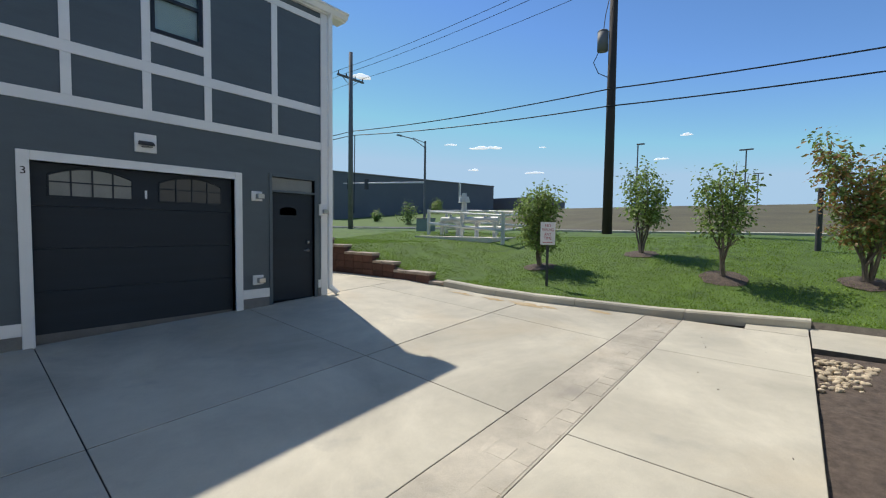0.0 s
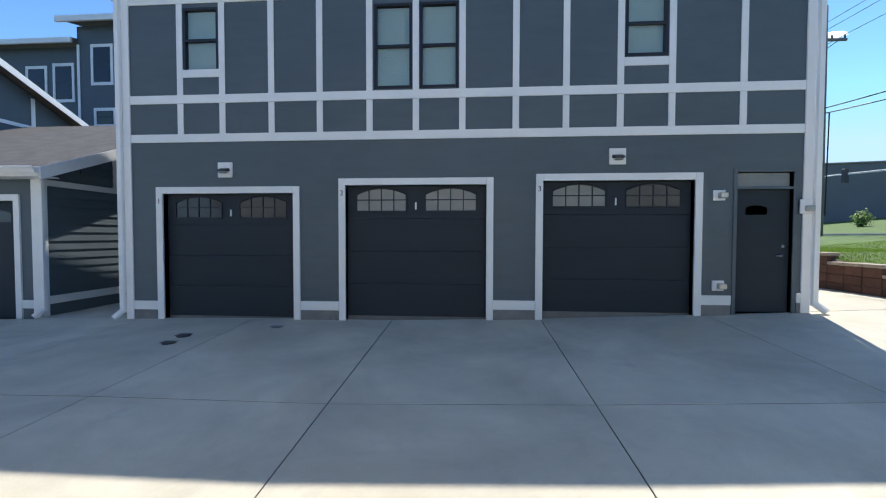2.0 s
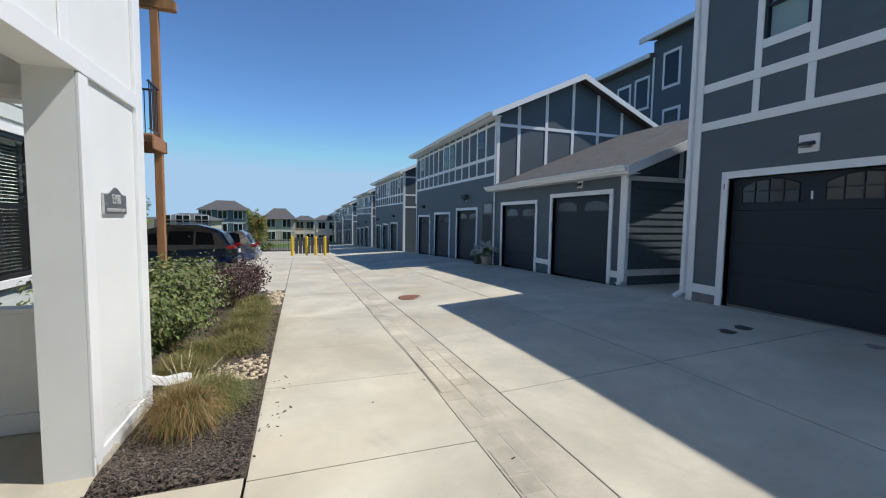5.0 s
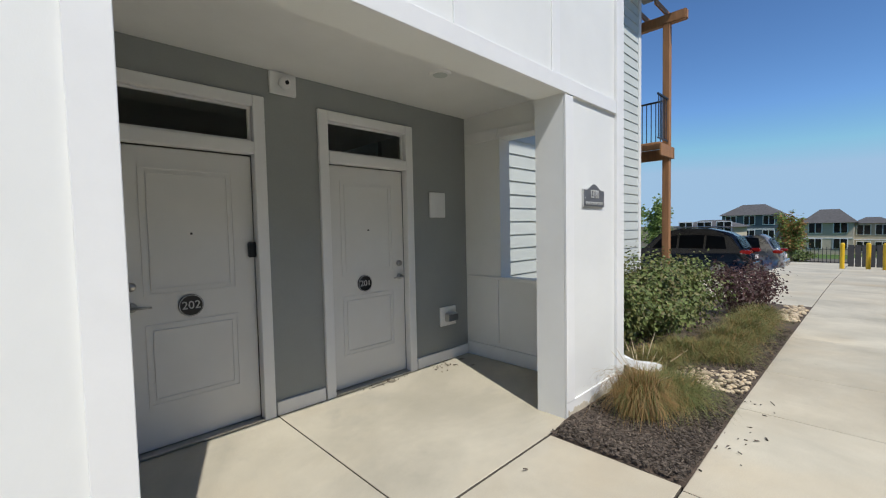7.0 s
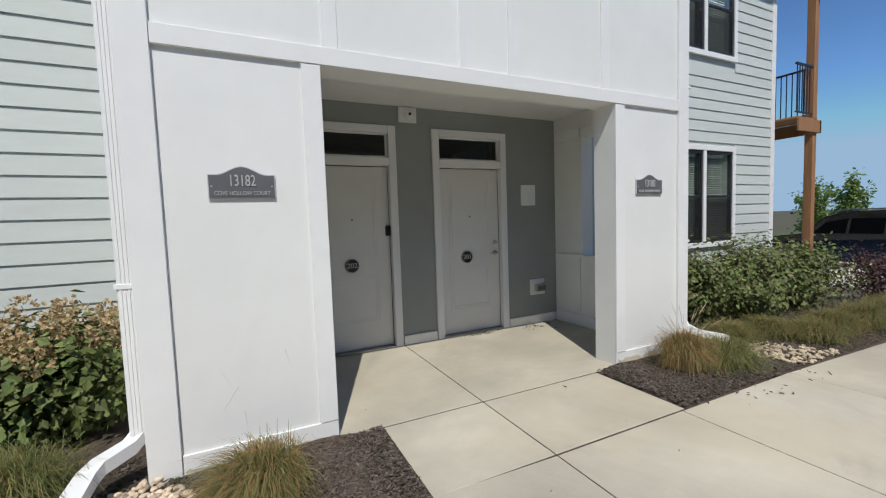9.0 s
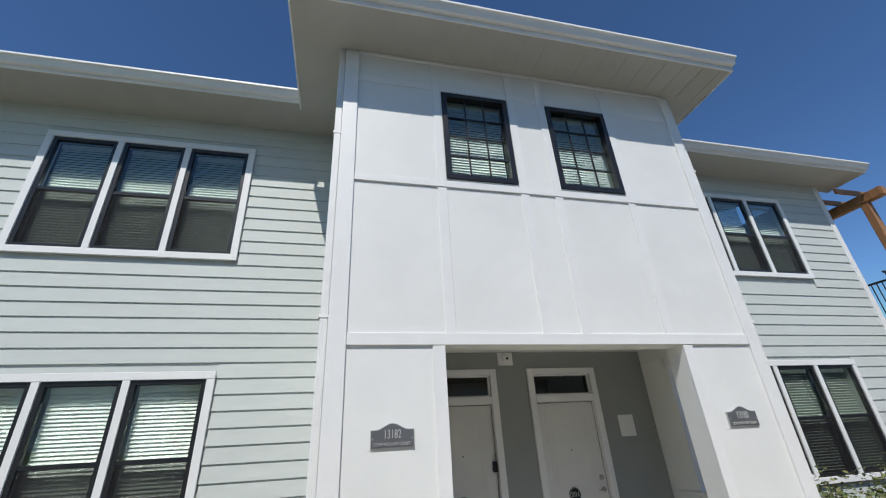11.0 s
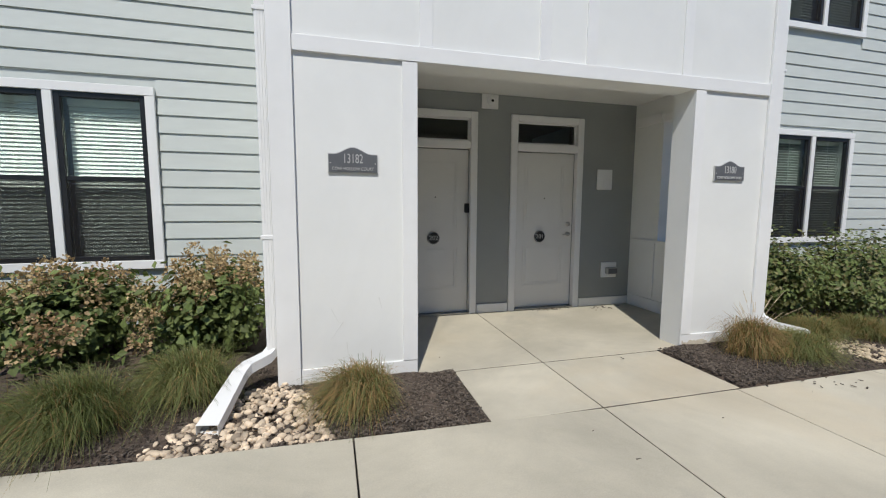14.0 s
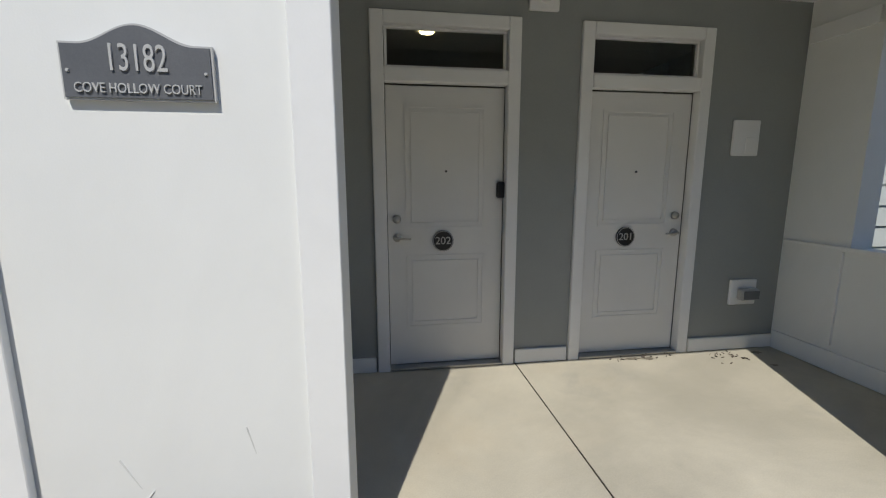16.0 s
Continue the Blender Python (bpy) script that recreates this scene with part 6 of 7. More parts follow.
def tuft(at, r, h, seed, mats, label, n=420, lay=(0, 0), dense=5.0, stalks=0):
    """A fountain of arching grass blades."""
    rng = np.random.default_rng(seed)
    t = thing("grass_tuft", at, label, "grass", "ornamental grasses")
    for m, share in mats:
        V, F = [], []
        for i in range(int(n * share * dense)):
            a = rng.uniform(0, 2 * math.pi)
            ln = h * rng.uniform(0.6, 1.2)
            out = r * rng.uniform(0.1, 1.12)
            b0 = np.array((at[0] + rng.normal() * r * 0.2, at[1] + rng.normal() * r * 0.2, at[2] - 0.02))
            d = np.array((math.cos(a) + lay[0], math.sin(a) + lay[1], 0.0))
            side = np.array((-math.sin(a), math.cos(a), 0)) * rng.uniform(0.002, 0.0038)
            base = len(V)
            arch = (2.2, rng.uniform(1.45, 2.1)) if out > r * 0.4 else (1.6, 0.75)
            for k in range(7):
                f = k / 6
                rise = ln * (arch[0] * f - arch[1] * f * f)
                p = b0 + d * out * f ** 1.25 + np.array((0, 0, rise))
                w = side * (1 - f * 0.85)
                V += [p - w, p + w]
            for k in range(6):
                F.append((base + 2 * k, base + 2 * k + 1, base + 2 * k + 3, base + 2 * k + 2))
        me = bpy.data.meshes.new("blade_clump")
        me.from_pydata([tuple(v) for v in V], [], F)
        me.materials.append(m)
        put("blade_clump", me, t)
    if stalks:
        for i in range(stalks):
            bm = bmesh.new()
            a, ln, out = rng.uniform(0, 2 * math.pi), h * rng.uniform(1.2, 1.8), r * rng.uniform(0.3, 1.3)
            o = Vector(at)
            line = [o + Vector((math.cos(a) * out * f * f, math.sin(a) * out * f * f, ln * f * (1 - 0.12 * f))) for f in (0, 0.3, 0.6, 0.8, 1.0)]
            tube(bm, line[:4], 0.0009, 3)
            cyl(bm, line[3], line[4], 0.0035, 0.001, 5)
            part("seed_stalk", bm, M_PLUME, t, "pale dry seed stalk")
    return t


GREEN_STRAW = ((M_TUFT, 0.62), (M_STRAW, 0.38))
GREEN = ((M_TUFT, 0.88), (M_STRAW, 0.12))
STRAW = ((M_STRAW, 0.75), (M_TUFT, 0.25))
FLOWERY = "leafy green shrub with dried tan-pink flower heads"
shrub((1.78, -1.0, 0.0), 0.74, 0.62, 0.8, 11, M_HYD, FLOWERY, flowers=80, leaves=5600)
shrub((2.95, -0.95, 0.02), 0.72, 0.66, 0.74, 12, M_HYD, FLOWERY, flowers=66, leaves=5200)
shrub((4.2, -1.0, 0.1), 0.75, 0.65, 0.74, 13, M_HYD, FLOWERY, flowers=44, leaves=4600)
shrub((5.5, -1.0, 0.15), 0.65, 0.6, 0.85, 14, M_HYD, FLOWERY, flowers=36, leaves=1800)
shrub((-4.95, -0.72, 0.0), 0.85, 0.8, 1.0, 15, M_HYD, "broad leafy green shrub with bronze tips", second=M_HYD2, share=0.3, leaves=9500, size=0.06)
shrub((-6.2, -0.55, 0.0), 0.9, 0.82, 1.02, 16, M_HYD, "broad leafy green shrub with bronze tips", second=M_HYD2, share=0.32, leaves=9500, size=0.06)
shrub((-7.5, -0.55, -0.04), 0.8, 0.75, 0.98, 17, M_HYD, "broad leafy green shrub with bronze tips", second=M_HYD2, share=0.32, leaves=8000, size=0.06)
shrub((-8.8, 0.1, -0.06), 0.8, 0.65, 0.95, 18, M_PURPLE, "dark purple-leaved barberry shrub", leaves=2200, size=0.055)
shrub((-9.9, 0.25, -0.1), 0.7, 0.6, 0.85, 19, M_PURPLE, "dark purple-leaved barberry shrub", leaves=1800, size=0.055)
tuft((0.5, 0.48, 0.0), 0.33, 0.36, 21, ((M_TUFT, 0.5), (M_STRAW, 0.5)), "green and straw-coloured ornamental grass tuft", 760, lay=(0.3, 0.3))
tuft((1.75, 0.02, 0.0), 0.42, 0.42, 22, GREEN, "arching green ornamental grass tuft", 720, lay=(0.2, 0.3))
tuft((2.3, 0.42, 0.0), 0.44, 0.44, 23, GREEN, "arching green ornamental grass tuft", 900, lay=(0.25, 0.3))
tuft((3.15, 0.4, 0.05), 0.45, 0.42, 24, GREEN, "arching green ornamental grass tuft", 720, lay=(0.2, 0.3))
tuft((-3.28, 0.42, 0.0), 0.32, 0.42, 25, STRAW, "straw-coloured ornamental grass tuft with tall seed stalks", 620, stalks=18)
tuft((-3.72, 0.52, 0.0), 0.42, 0.3, 26, GREEN, "low green ornamental grass tuft", 560)
for i, (x, y, r, h) in enumerate(((-4.6, 0.1, 0.4, 0.28), (-5.45, 0.55, 0.42, 0.28), (-6.0, 0.5, 0.42, 0.32), (-6.65, 0.55, 0.42, 0.34), (-7.3, 0.55, 0.42, 0.34), (-8.0, 0.55, 0.4, 0.32), (-5.2, 0.2, 0.4, 0.28))):
    tuft((x, y, -0.02), r, h, 30 + i, ((M_TUFT, 0.7), (M_STRAW, 0.3)), "low green ornamental grass tuft", 420)


def stones(name, poly, n, s0, s1, material, label, seed, zf=bed_z):
    """Heaped rounded stones: the nearest as pieces of their own, on a few shared meshes."""
    rng = np.random.default_rng(seed)
    t = thing(name, (sum(p[0] for p in poly) / len(poly), sum(p[1] for p in poly) / len(poly), 0), label, "stones", kind="structure")
    kinds = []
    for k in range(7):
        bm = bmesh.new()
        bmesh.ops.create_icosphere(bm, subdivisions=2, radius=1.0)
        q = Vector(rng.normal(size=3) * 5)
        for v in bm.verts:
            v.co *= 1 + 0.3 * noise.noise(v.co * 1.1 + q)
            v.co = Vector((v.co.x * rng.uniform(0.99, 1.01), v.co.y * 0.78, v.co.z * 0.6))
        kinds.append(mesh_of("stone", bm, material, True))

    def inside(x, y):
        c = False
        j = len(poly) - 1
        for i in range(len(poly)):
            if (poly[i][1] > y) != (poly[j][1] > y) and x < (poly[j][0] - poly[i][0]) * (y - poly[i][1]) / (poly[j][1] - poly[i][1]) + poly[i][0]:
                c = not c
            j = i
        return c
    x0, x1 = min(p[0] for p in poly), max(p[0] for p in poly)
    y0, y1 = min(p[1] for p in poly), max(p[1] for p in poly)
    made = 0
    while made < n:
        x, y = rng.uniform(x0, x1), rng.uniform(y0, y1)
        if not inside(x, y):
            continue
        s = rng.uniform(s0, s1)
        ob = shared("stone", kinds[made % 7], t, Matrix.LocRotScale((x, y, zf(x, y) + 0.01 + s * 0.25 + (0.014 if made > n * 0.6 else 0)), Euler((rng.normal() * 0.3, rng.normal() * 0.3, rng.uniform(0, 6.28))), (s, s, s)))
        made += 1


M_ROCKS = mat("river_stone_mix", (0.56, 0.45, 0.33), 0.8, 0.2, 14, 90, 0.2, obj=0.5)
M_LIMES = mat("limestone_mix", (0.52, 0.42, 0.29), 0.85, 0.15, 14, 90, 0.25, obj=0.25)
stones("river_stones", [(0.72, 0.93), (0.86, 0.3), (1.08, 0.02), (1.3, 0.05), (1.6, 0.5), (1.85, 0.92)], 640, 0.014, 0.034, M_ROCKS, "multicoloured river stones under the downspout", 41)
stones("limestone_chips", [(-4.0, 0.02), (-4.0, 0.2), (-4.35, 0.93), (-5.15, 0.93), (-4.85, 0.35), (-4.45, 0.0)], 420, 0.013, 0.032, M_LIMES, "pale limestone chips across the bed", 42)
stones("limestone_chips_far", [(-8.9, 0.6), (-8.6, 0.93), (-10.9, 0.93), (-10.8, 0.55)], 110, 0.03, 0.06, M_LIMES, "pale limestone chips at the bed edge", 43)
stones("river_stones_far", [(7.3, 0.6), (7.1, 0.93), (8.4, 0.93), (8.4, 0.35)], 150, 0.02, 0.05, M_LIMES, "pale river stones at the corner of the bed", 44)


def chips(name, spots, n, material, label, seed, size=0.03, zf=bed_z, lift=0.02):
    """Loose flat bark chips."""
    rng = np.random.default_rng(seed)
    V, F = [], []
    for i in range(n):
        x0, x1, y0, y1 = spots[int(rng.integers(len(spots)))]
        x, y = rng.uniform(x0, x1), rng.uniform(y0, y1)
        a, s = rng.uniform(0, 6.28), size * rng.uniform(0.4, 1.4)
        w = s * rng.uniform(0.15, 0.45)
        d, e = np.array((math.cos(a), math.sin(a), rng.normal() * 0.25)), np.array((-math.sin(a), math.cos(a), rng.normal() * 0.25))
        c = np.array((x, y, zf(x, y) + lift + 0.012 * rng.uniform() + 0.02 * noise.noise((x * 3, y * 3, 0))))
        b = len(V)
        for k in ((-1, -1), (1, -0.7), (0.9, 1), (-1, 0.8)):
            V.append(tuple(c + d * s * k[0] + e * w * k[1]))
        for k in range(4):
            V.append((V[b + k][0], V[b + k][1], V[b + k][2] - 0.006))
        F += [(b, b + 1, b + 2, b + 3), (b, b + 4, b + 5, b + 1), (b + 1, b + 5, b + 6, b + 2), (b + 2, b + 6, b + 7, b + 3), (b + 3, b + 7, b + 4, b)]
    me = bpy.data.meshes.new(name)
    me.from_pydata(V, [], F)
    me.materials.append(material)
    return tagged(new(name, me), label, "mulch", kind="stuff")


chips("mulch_chips", ((-0.3, 1.1, 0.05, 0.965), (-3.87, -2.515, 0.05, 0.955), (1.2, 4.0, -0.4, 0.96), (-8.0, -3.95, -0.3, 0.955)), 26000, M_CHIP, "loose dark bark chips over the beds", 51, 0.012)
chips("fallen_chips", ((-4.5, -2.7, 0.97, 1.25), (-3.2, -2.9, -1.75, -1.5), (-2.6, -2.0, -1.8, -1.72), (-3.0, 0.0, -1.4, 2.0), (-6, 3, 1, 6), (4, 9, 0.9, 3)), 90, M_CHIP, "stray bark chips and dry leaves on the concrete", 52, 0.013, lambda x, y: alley(x, y) if y > 0.95 else 0.0, 0.002)


# ---- lawn trees ----
tree((11.75, 6.53, lawn_z(11.75, 6.53)), 2.45, 1.15, 61, M_LEAF, "young multi-stemmed green tree in a mulch ring", 8, 4300, 0.2, 0.1)
tree((13.8, 4.45, lawn_z(13.8, 4.45)), 2.65, 1.05, 62, M_LEAF, "young multi-stemmed green tree in a mulch ring", 6, 2500, 0.34, 0.098)
tree((12.1, 2.33, lawn_z(12.1, 2.33)), 2.75, 0.85, 63, M_LEAF, "young multi-stemmed green tree in a mulch ring", 6, 2100, 0.36, 0.095)
tree((12.7, 0.07, lawn_z(12.7, 0.07)), 3.0, 1.25, 64, M_LEAF, "young multi-stemmed tree turning copper in a mulch ring", 8, 6200, 0.22, 0.095, second=M_LEAFY)
for i, (x, y) in enumerate(((11.75, 6.53), (13.8, 4.45), (12.1, 2.33), (12.7, 0.07))):
    bm = bmesh.new()
    n = 28
    c = bm.verts.new((x, y, lawn_z(x, y) + 0.06))
    rim = []
    for k in range(n):
        a = 2 * math.pi * k / n
        r = 0.44 + 0.09 * noise.noise((math.cos(a) * 2 + i, math.sin(a) * 2, 0))
        rim.append(bm.verts.new((x + r * math.cos(a), y + r * math.sin(a), lawn_z(x + r * math.cos(a), y + r * math.sin(a)) + 0.015)))
    for k in range(n):
        bm.faces.new((c, rim[k], rim[(k + 1) % n]))
    tagged(part("mulch_ring", bm, M_MULCH), "brown bark mulch ring round a young tree", "mulch", "mulch rings")

# grass blades of the lawn, as one stuff
rng = np.random.default_rng(77)
V, F = [], []
for i in range(110000):
    y = rng.uniform(-4, 17)
    u = 0.05 + rng.uniform() ** 1.4 * 9
    x = kerb_line(y) + u
    z = lawn_z(x, y)
    a, h, w = rng.uniform(0, 6.28), rng.uniform(0.018, 0.042), rng.uniform(0.005, 0.01)
    dx, dy = math.cos(a) * w, math.sin(a) * w
    lx, ly = rng.normal() * 0.02, rng.normal() * 0.02
    b = len(V)
    V += [(x - dx, y - dy, z), (x + dx, y + dy, z), (x + lx, y + ly, z + h)]
    F.append((b, b + 1, b + 2))
me = bpy.data.meshes.new("grass")
me.from_pydata(V, [], F)
me.materials.append(M_BLADE)
tagged(new("grass", me), "mown green lawn grass on the berm", "grass", kind="stuff")

# ---- retaining wall ----
rw = thing("retaining_wall", (8.6, 10.2, 0.6), "stepped red-brown block retaining wall with tan caps", "wall", kind="structure")
RW0, RW1 = Vector((8.62, 7.42, 0)), Vector((8.46, 13.5, 0))
rd = (RW1 - RW0).normalized()
bm = bmesh.new()
bx(bm, 0.004, 0.396, 0, 0.26, 0.003, 0.187)
block_mesh = mesh_of("block", bevelled(bm, 0.012), M_BRICK)
bm = bmesh.new()
bx(bm, 0.002, 0.398, -0.03, 0.27, 0.0, 0.07)
cap_mesh = mesh_of("cap_stone", bevelled(bm, 0.01), M_CAP)
rot = math.degrees(math.atan2(rd.y, rd.x))
L_total = (RW1 - RW0).length
ncol = int(L_total / 0.4)
for c in range(ncol):
    courses = 0 if c < 1 else min(5, 1 + int((c - 1) * 0.4))
    p = RW0 + rd * (c * 0.4)
    zb = 0.6
    for r in range(courses):
        shared("block", block_mesh, rw, pose(p.x, p.y, zb + r * 0.19, 0, 0, rot) @ Matrix.Translation((0, -0.26, 0)))
    shared("cap_stone", cap_mesh, rw, pose(p.x, p.y, zb + courses * 0.19, 0, 0, rot) @ Matrix.Translation((0, -0.26, 0)))

# ---- no parking sign ----
sg = thing("parking_sign", (10.1, 5.5, lawn_z(10.1, 5.5)), "white no-parking sign with red letters on a dark steel post", "sign")
bm = bmesh.new()
zg = lawn_z(10.1, 5.5)
for a, b, c, d in ((-0.03, 0.03, -0.004, 0.0), (-0.03, -0.026, 0.0, 0.02), (0.026, 0.03, 0.0, 0.02)):
    bx(bm, a, b, c, d, zg - 0.1 - zg, 2.1 - zg)
post = part("post", bm, M_IRON)
post.matrix_basis = pose(10.1, 5.5, zg, 0, 0, -64)
post.parent = sg
post.matrix_parent_inverse = Matrix.Translation(-sg.location)
bm = bmesh.new()
bx(bm, -0.165, 0.165, -0.012, -0.006, 1.58, 2.1)
pnl = part("panel", bevelled(bm, 0.004), M_SIGNWHITE)
pnl.matrix_basis = pose(10.1, 5.5, 0, 0, 0, -64)
pnl.parent = sg
pnl.matrix_parent_inverse = Matrix.Translation(-sg.location)
for txt, z, w in (("NO", 2.02, 0.12), ("PARKING", 1.92, 0.26), ("ANY", 1.82, 0.15), ("TIME", 1.73, 0.17)):
    lettering("lettering", txt, 0.1, M_SIGNRED, pose(10.1, 5.5, 0, 0, 0, -64) @ pose(0, -0.0125, z, 90), sg, 0.001, w)
bm = bmesh.new()
bx(bm, -0.11, 0.11, -0.0145, -0.0125, 1.63, 1.645)
ar = part("arrow", bm, M_SIGNRED)
ar.matrix_basis = pose(10.1, 5.5, 0, 0, 0, -64)
ar.parent = sg
ar.matrix_parent_inverse = Matrix.Translation(-sg.location)

# ---- utility poles and cables ----


def wire(pts_a, pts_b, sag, r, label, n=14):
    bm = bmesh.new()
    a, b = Vector(pts_a), Vector(pts_b)
    tube(bm, [a.lerp(b, i / n) - Vector((0, 0, sag * 4 * (i / n) * (1 - i / n))) for i in range(n + 1)], r, 5)
    tagged(part("overhead_cable", bm, M_WIRE), label, "cable", "overhead cables")


P1, P2, P3 = (21.0, 7.85), (20.7, 26.8), (21.3, -14.0)
for (px, py), r, h, m, lab in ((P1, 0.23, 14.5, M_POLE, "dark creosoted utility pole carrying a transformer"), (P2, 0.2, 14.9, M_GREYPOLE, "weathered grey utility pole with a crossarm"), (P3, 0.22, 14.5, M_POLE, "dark creosoted utility pole")):
    zg = lawn_z(px, py)
    p = thing("utility_pole", (px, py, zg), lab, "pole")
    bm = bmesh.new()
    cyl(bm, (px, py, zg - 0.3), (px, py, h), r, r * 0.7, 14)
    part("mast", bm, m, p, smooth=True)
    za = 13.0 if m is M_GREYPOLE else 13.6
    bm = bmesh.new()
    bx(bm, px - 1.2, px + 1.2, py - 0.06, py + 0.06, za - 0.07, za + 0.07)
    part("crossarm", bevelled(bm, 0.01), m, p)
    for k in (-1.1, -0.4, 0.4, 1.1):
        bm = bmesh.new()
        cyl(bm, (px + k, py, za + 0.07), (px + k, py, za + 0.28), 0.05, 0.035, 8)
        part("insulator", bm, M_IRON, p)
    for s in (-1, 1):
        bm = bmesh.new()
        cyl(bm, (px + s * 0.75, py, za - 0.05), (px, py, za - 0.6), 0.025, 0.025, 6)
        part("brace", bm, m, p)
    if m is M_POLE:
        bm = bmesh.new()
        cyl(bm, (px - 0.1, py + 0.42, 10.2), (px - 0.1, py + 0.42, 11.05), 0.24, 0.24, 18)
        cyl(bm, (px - 0.1, py + 0.42, 11.05), (px - 0.1, py + 0.42, 11.12), 0.25, 0.2, 18)
        part("transformer", bm, M_GREYPOLE, p, "grey can transformer", True)
        bm = bmesh.new()
        tube(bm, [(px - 0.1, py + 0.6, 10.2), (px - 0.3, py + 0.75, 9.7), (px - 0.2, py + 0.55, 9.2), (px, py + 0.2, 9.0)], 0.02, 5)
        tube(bm, [(px - 0.1, py + 0.4, 11.1), (px - 0.05, py + 0.35, 11.8), (px, py + 0.2, 12.6)], 0.02, 5)
        part("drop_cable", bm, M_WIRE, p)
for k in (-1.1, -0.4, 1.1):
    wire((P2[0] + k, P2[1], 13.28), (P1[0] + k, P1[1], 13.88), 0.25, 0.014, "thin bare power line between the poles")
    wire((P1[0] + k, P1[1], 13.88), (P3[0] + k, P3[1], 13.88), 0.25, 0.014, "thin bare power line between the poles")
    wire((P2[0] + k, P2[1], 13.28), (P2[0] + k - 1.0, P2[1] + 40, 13.4), 0.3, 0.014, "thin bare power line running on")
for z1, z2 in ((8.38, 9.1), (7.61, 8.8)):
    wire((P2[0], P2[1] - 0.2, z2), (P1[0] - 0.2, P1[1], z1), 0.2, 0.03, "thick black communication cable between the poles")
    wire((P1[0] - 0.2, P1[1], z1), (P3[0] - 0.2, P3[1], z1 - 0.35), 0.3, 0.03, "thick black communication cable between the poles")
    wire((P2[0], P2[1], z2), (P2[0] - 0.5, P2[1] + 40, z2 + 0.2), 0.2, 0.03, "thick black communication cable running on")
wire((P2[0] + 0.15, P2[1] - 0.3, 8.8), (P2[0] + 0.15, P2[1] - 0.2, 3.0), 0.0, 0.035, "riser cable down the grey pole")

# ---- traffic signal ----
SP = (34.3, 31.8)
zg = lawn_z(*SP)
ts = thing("traffic_signal", (*SP, zg), "grey traffic signal mast with a long arm and luminaire", "traffic signal")
bm = bmesh.new()
cyl(bm, (*SP, zg - 0.3), (*SP, 11.3), 0.16, 0.1, 12)
part("mast", bm, M_GREYPOLE, ts)
bm = bmesh.new()
cyl(bm, (*SP, 6.9), (SP[0] - 6.2, SP[1] + 6.0, 6.6), 0.1, 0.05, 10)
part("mast_arm", bm, M_SIGNWHITE, ts)
bm = bmesh.new()
tube(bm, [(*SP, 10.6), (SP[0] - 1.0, SP[1] + 0.9, 11.5), (SP[0] - 2.0, SP[1] + 1.7, 11.75)], 0.05, 6)
tube(bm, [(*SP, 11.1), (SP[0] - 1.0, SP[1] + 0.9, 11.6)], 0.04, 6)
bx(bm, SP[0] - 2.5, SP[0] - 1.9, SP[1] + 1.6, SP[1] + 1.8, 11.68, 11.82)
part("luminaire", bm, M_GREYPOLE, ts)
for f in (0.72, 0.93):
    x, y = SP[0] - 6.2 * f, SP[1] + 6.0 * f
    cell_box("signal_head", M_IRON, x - 0.18, x + 0.18, y - 0.15, y + 0.15, 6.0, 7.1, ts, w=0.02)

# ---- gas regulator station ----
gs = thing("gas_regulator", (15.2, 11.8, lawn_z(15.2, 11.8)), "white gas regulator pipework on a gravel pad", "pipework")
gzz = lawn_z(15.2, 11.8)
bm = bmesh.new()
for dy in (-1.4, -0.5, 0.5, 1.4):
    cyl(bm, (15.4, 11.8 + dy, gzz - 0.1), (15.4, 11.8 + dy, gzz + 0.75), 0.09, 0.09, 10)
    cyl(bm, (15.4, 11.8 + dy, gzz + 0.55), (15.4, 11.8 + dy, gzz + 0.66), 0.17, 0.17, 12)
tube(bm, [(15.4, 10.2, gzz + 0.75), (15.4, 13.2, gzz + 0.75)], 0.12, 10)
tube(bm, [(15.9, 10.3, gzz + 0.4), (15.9, 13.3, gzz + 0.4)], 0.09, 10)
part("manifold", bm, M_PIPE, gs)
for dy in (-0.9, 0.1, 0.9):
    bm = bmesh.new()
    cyl(bm, (15.4, 11.8 + dy, gzz + 0.75), (15.4, 11.8 + dy, gzz + 1.05), 0.06, 0.06, 8)
    cyl(bm, (15.4, 11.8 + dy, gzz + 1.05), (15.4, 11.8 + dy, gzz + 1.12), 0.16, 0.16, 12)
    part("valve", bm, M_PIPE, gs)
bm = bmesh.new()
cyl(bm, (15.7, 12.2, gzz + 0.7), (15.7, 12.2, gzz + 1.9), 0.13, 0.1, 10)
cyl(bm, (15.7, 12.2, gzz + 1.5), (15.7, 12.2, gzz + 1.75), 0.26, 0.2, 12)
cyl(bm, (15.7, 12.45, gzz + 1.5), (15.7, 12.45, gzz + 2.35), 0.05, 0.05, 8)
part("relief_valve", bm, M_PIPE, gs)
bm = bmesh.new()
bx(bm, 14.2, 16.6, 9.9, 13.7, gzz - 0.15, gzz + 0.03)
part("gravel_pad", bm, M_ROCK2, gs, "pale gravel pad")
fe = thing("pipe_guard_rail", (14.4, 11.5, lawn_z(14.4, 11.5)), "white welded pipe guard rails round the pipework", "rail")
corners = [(14.25, 9.3), (15.35, 13.95), (17.2, 13.4), (16.4, 9.0)]
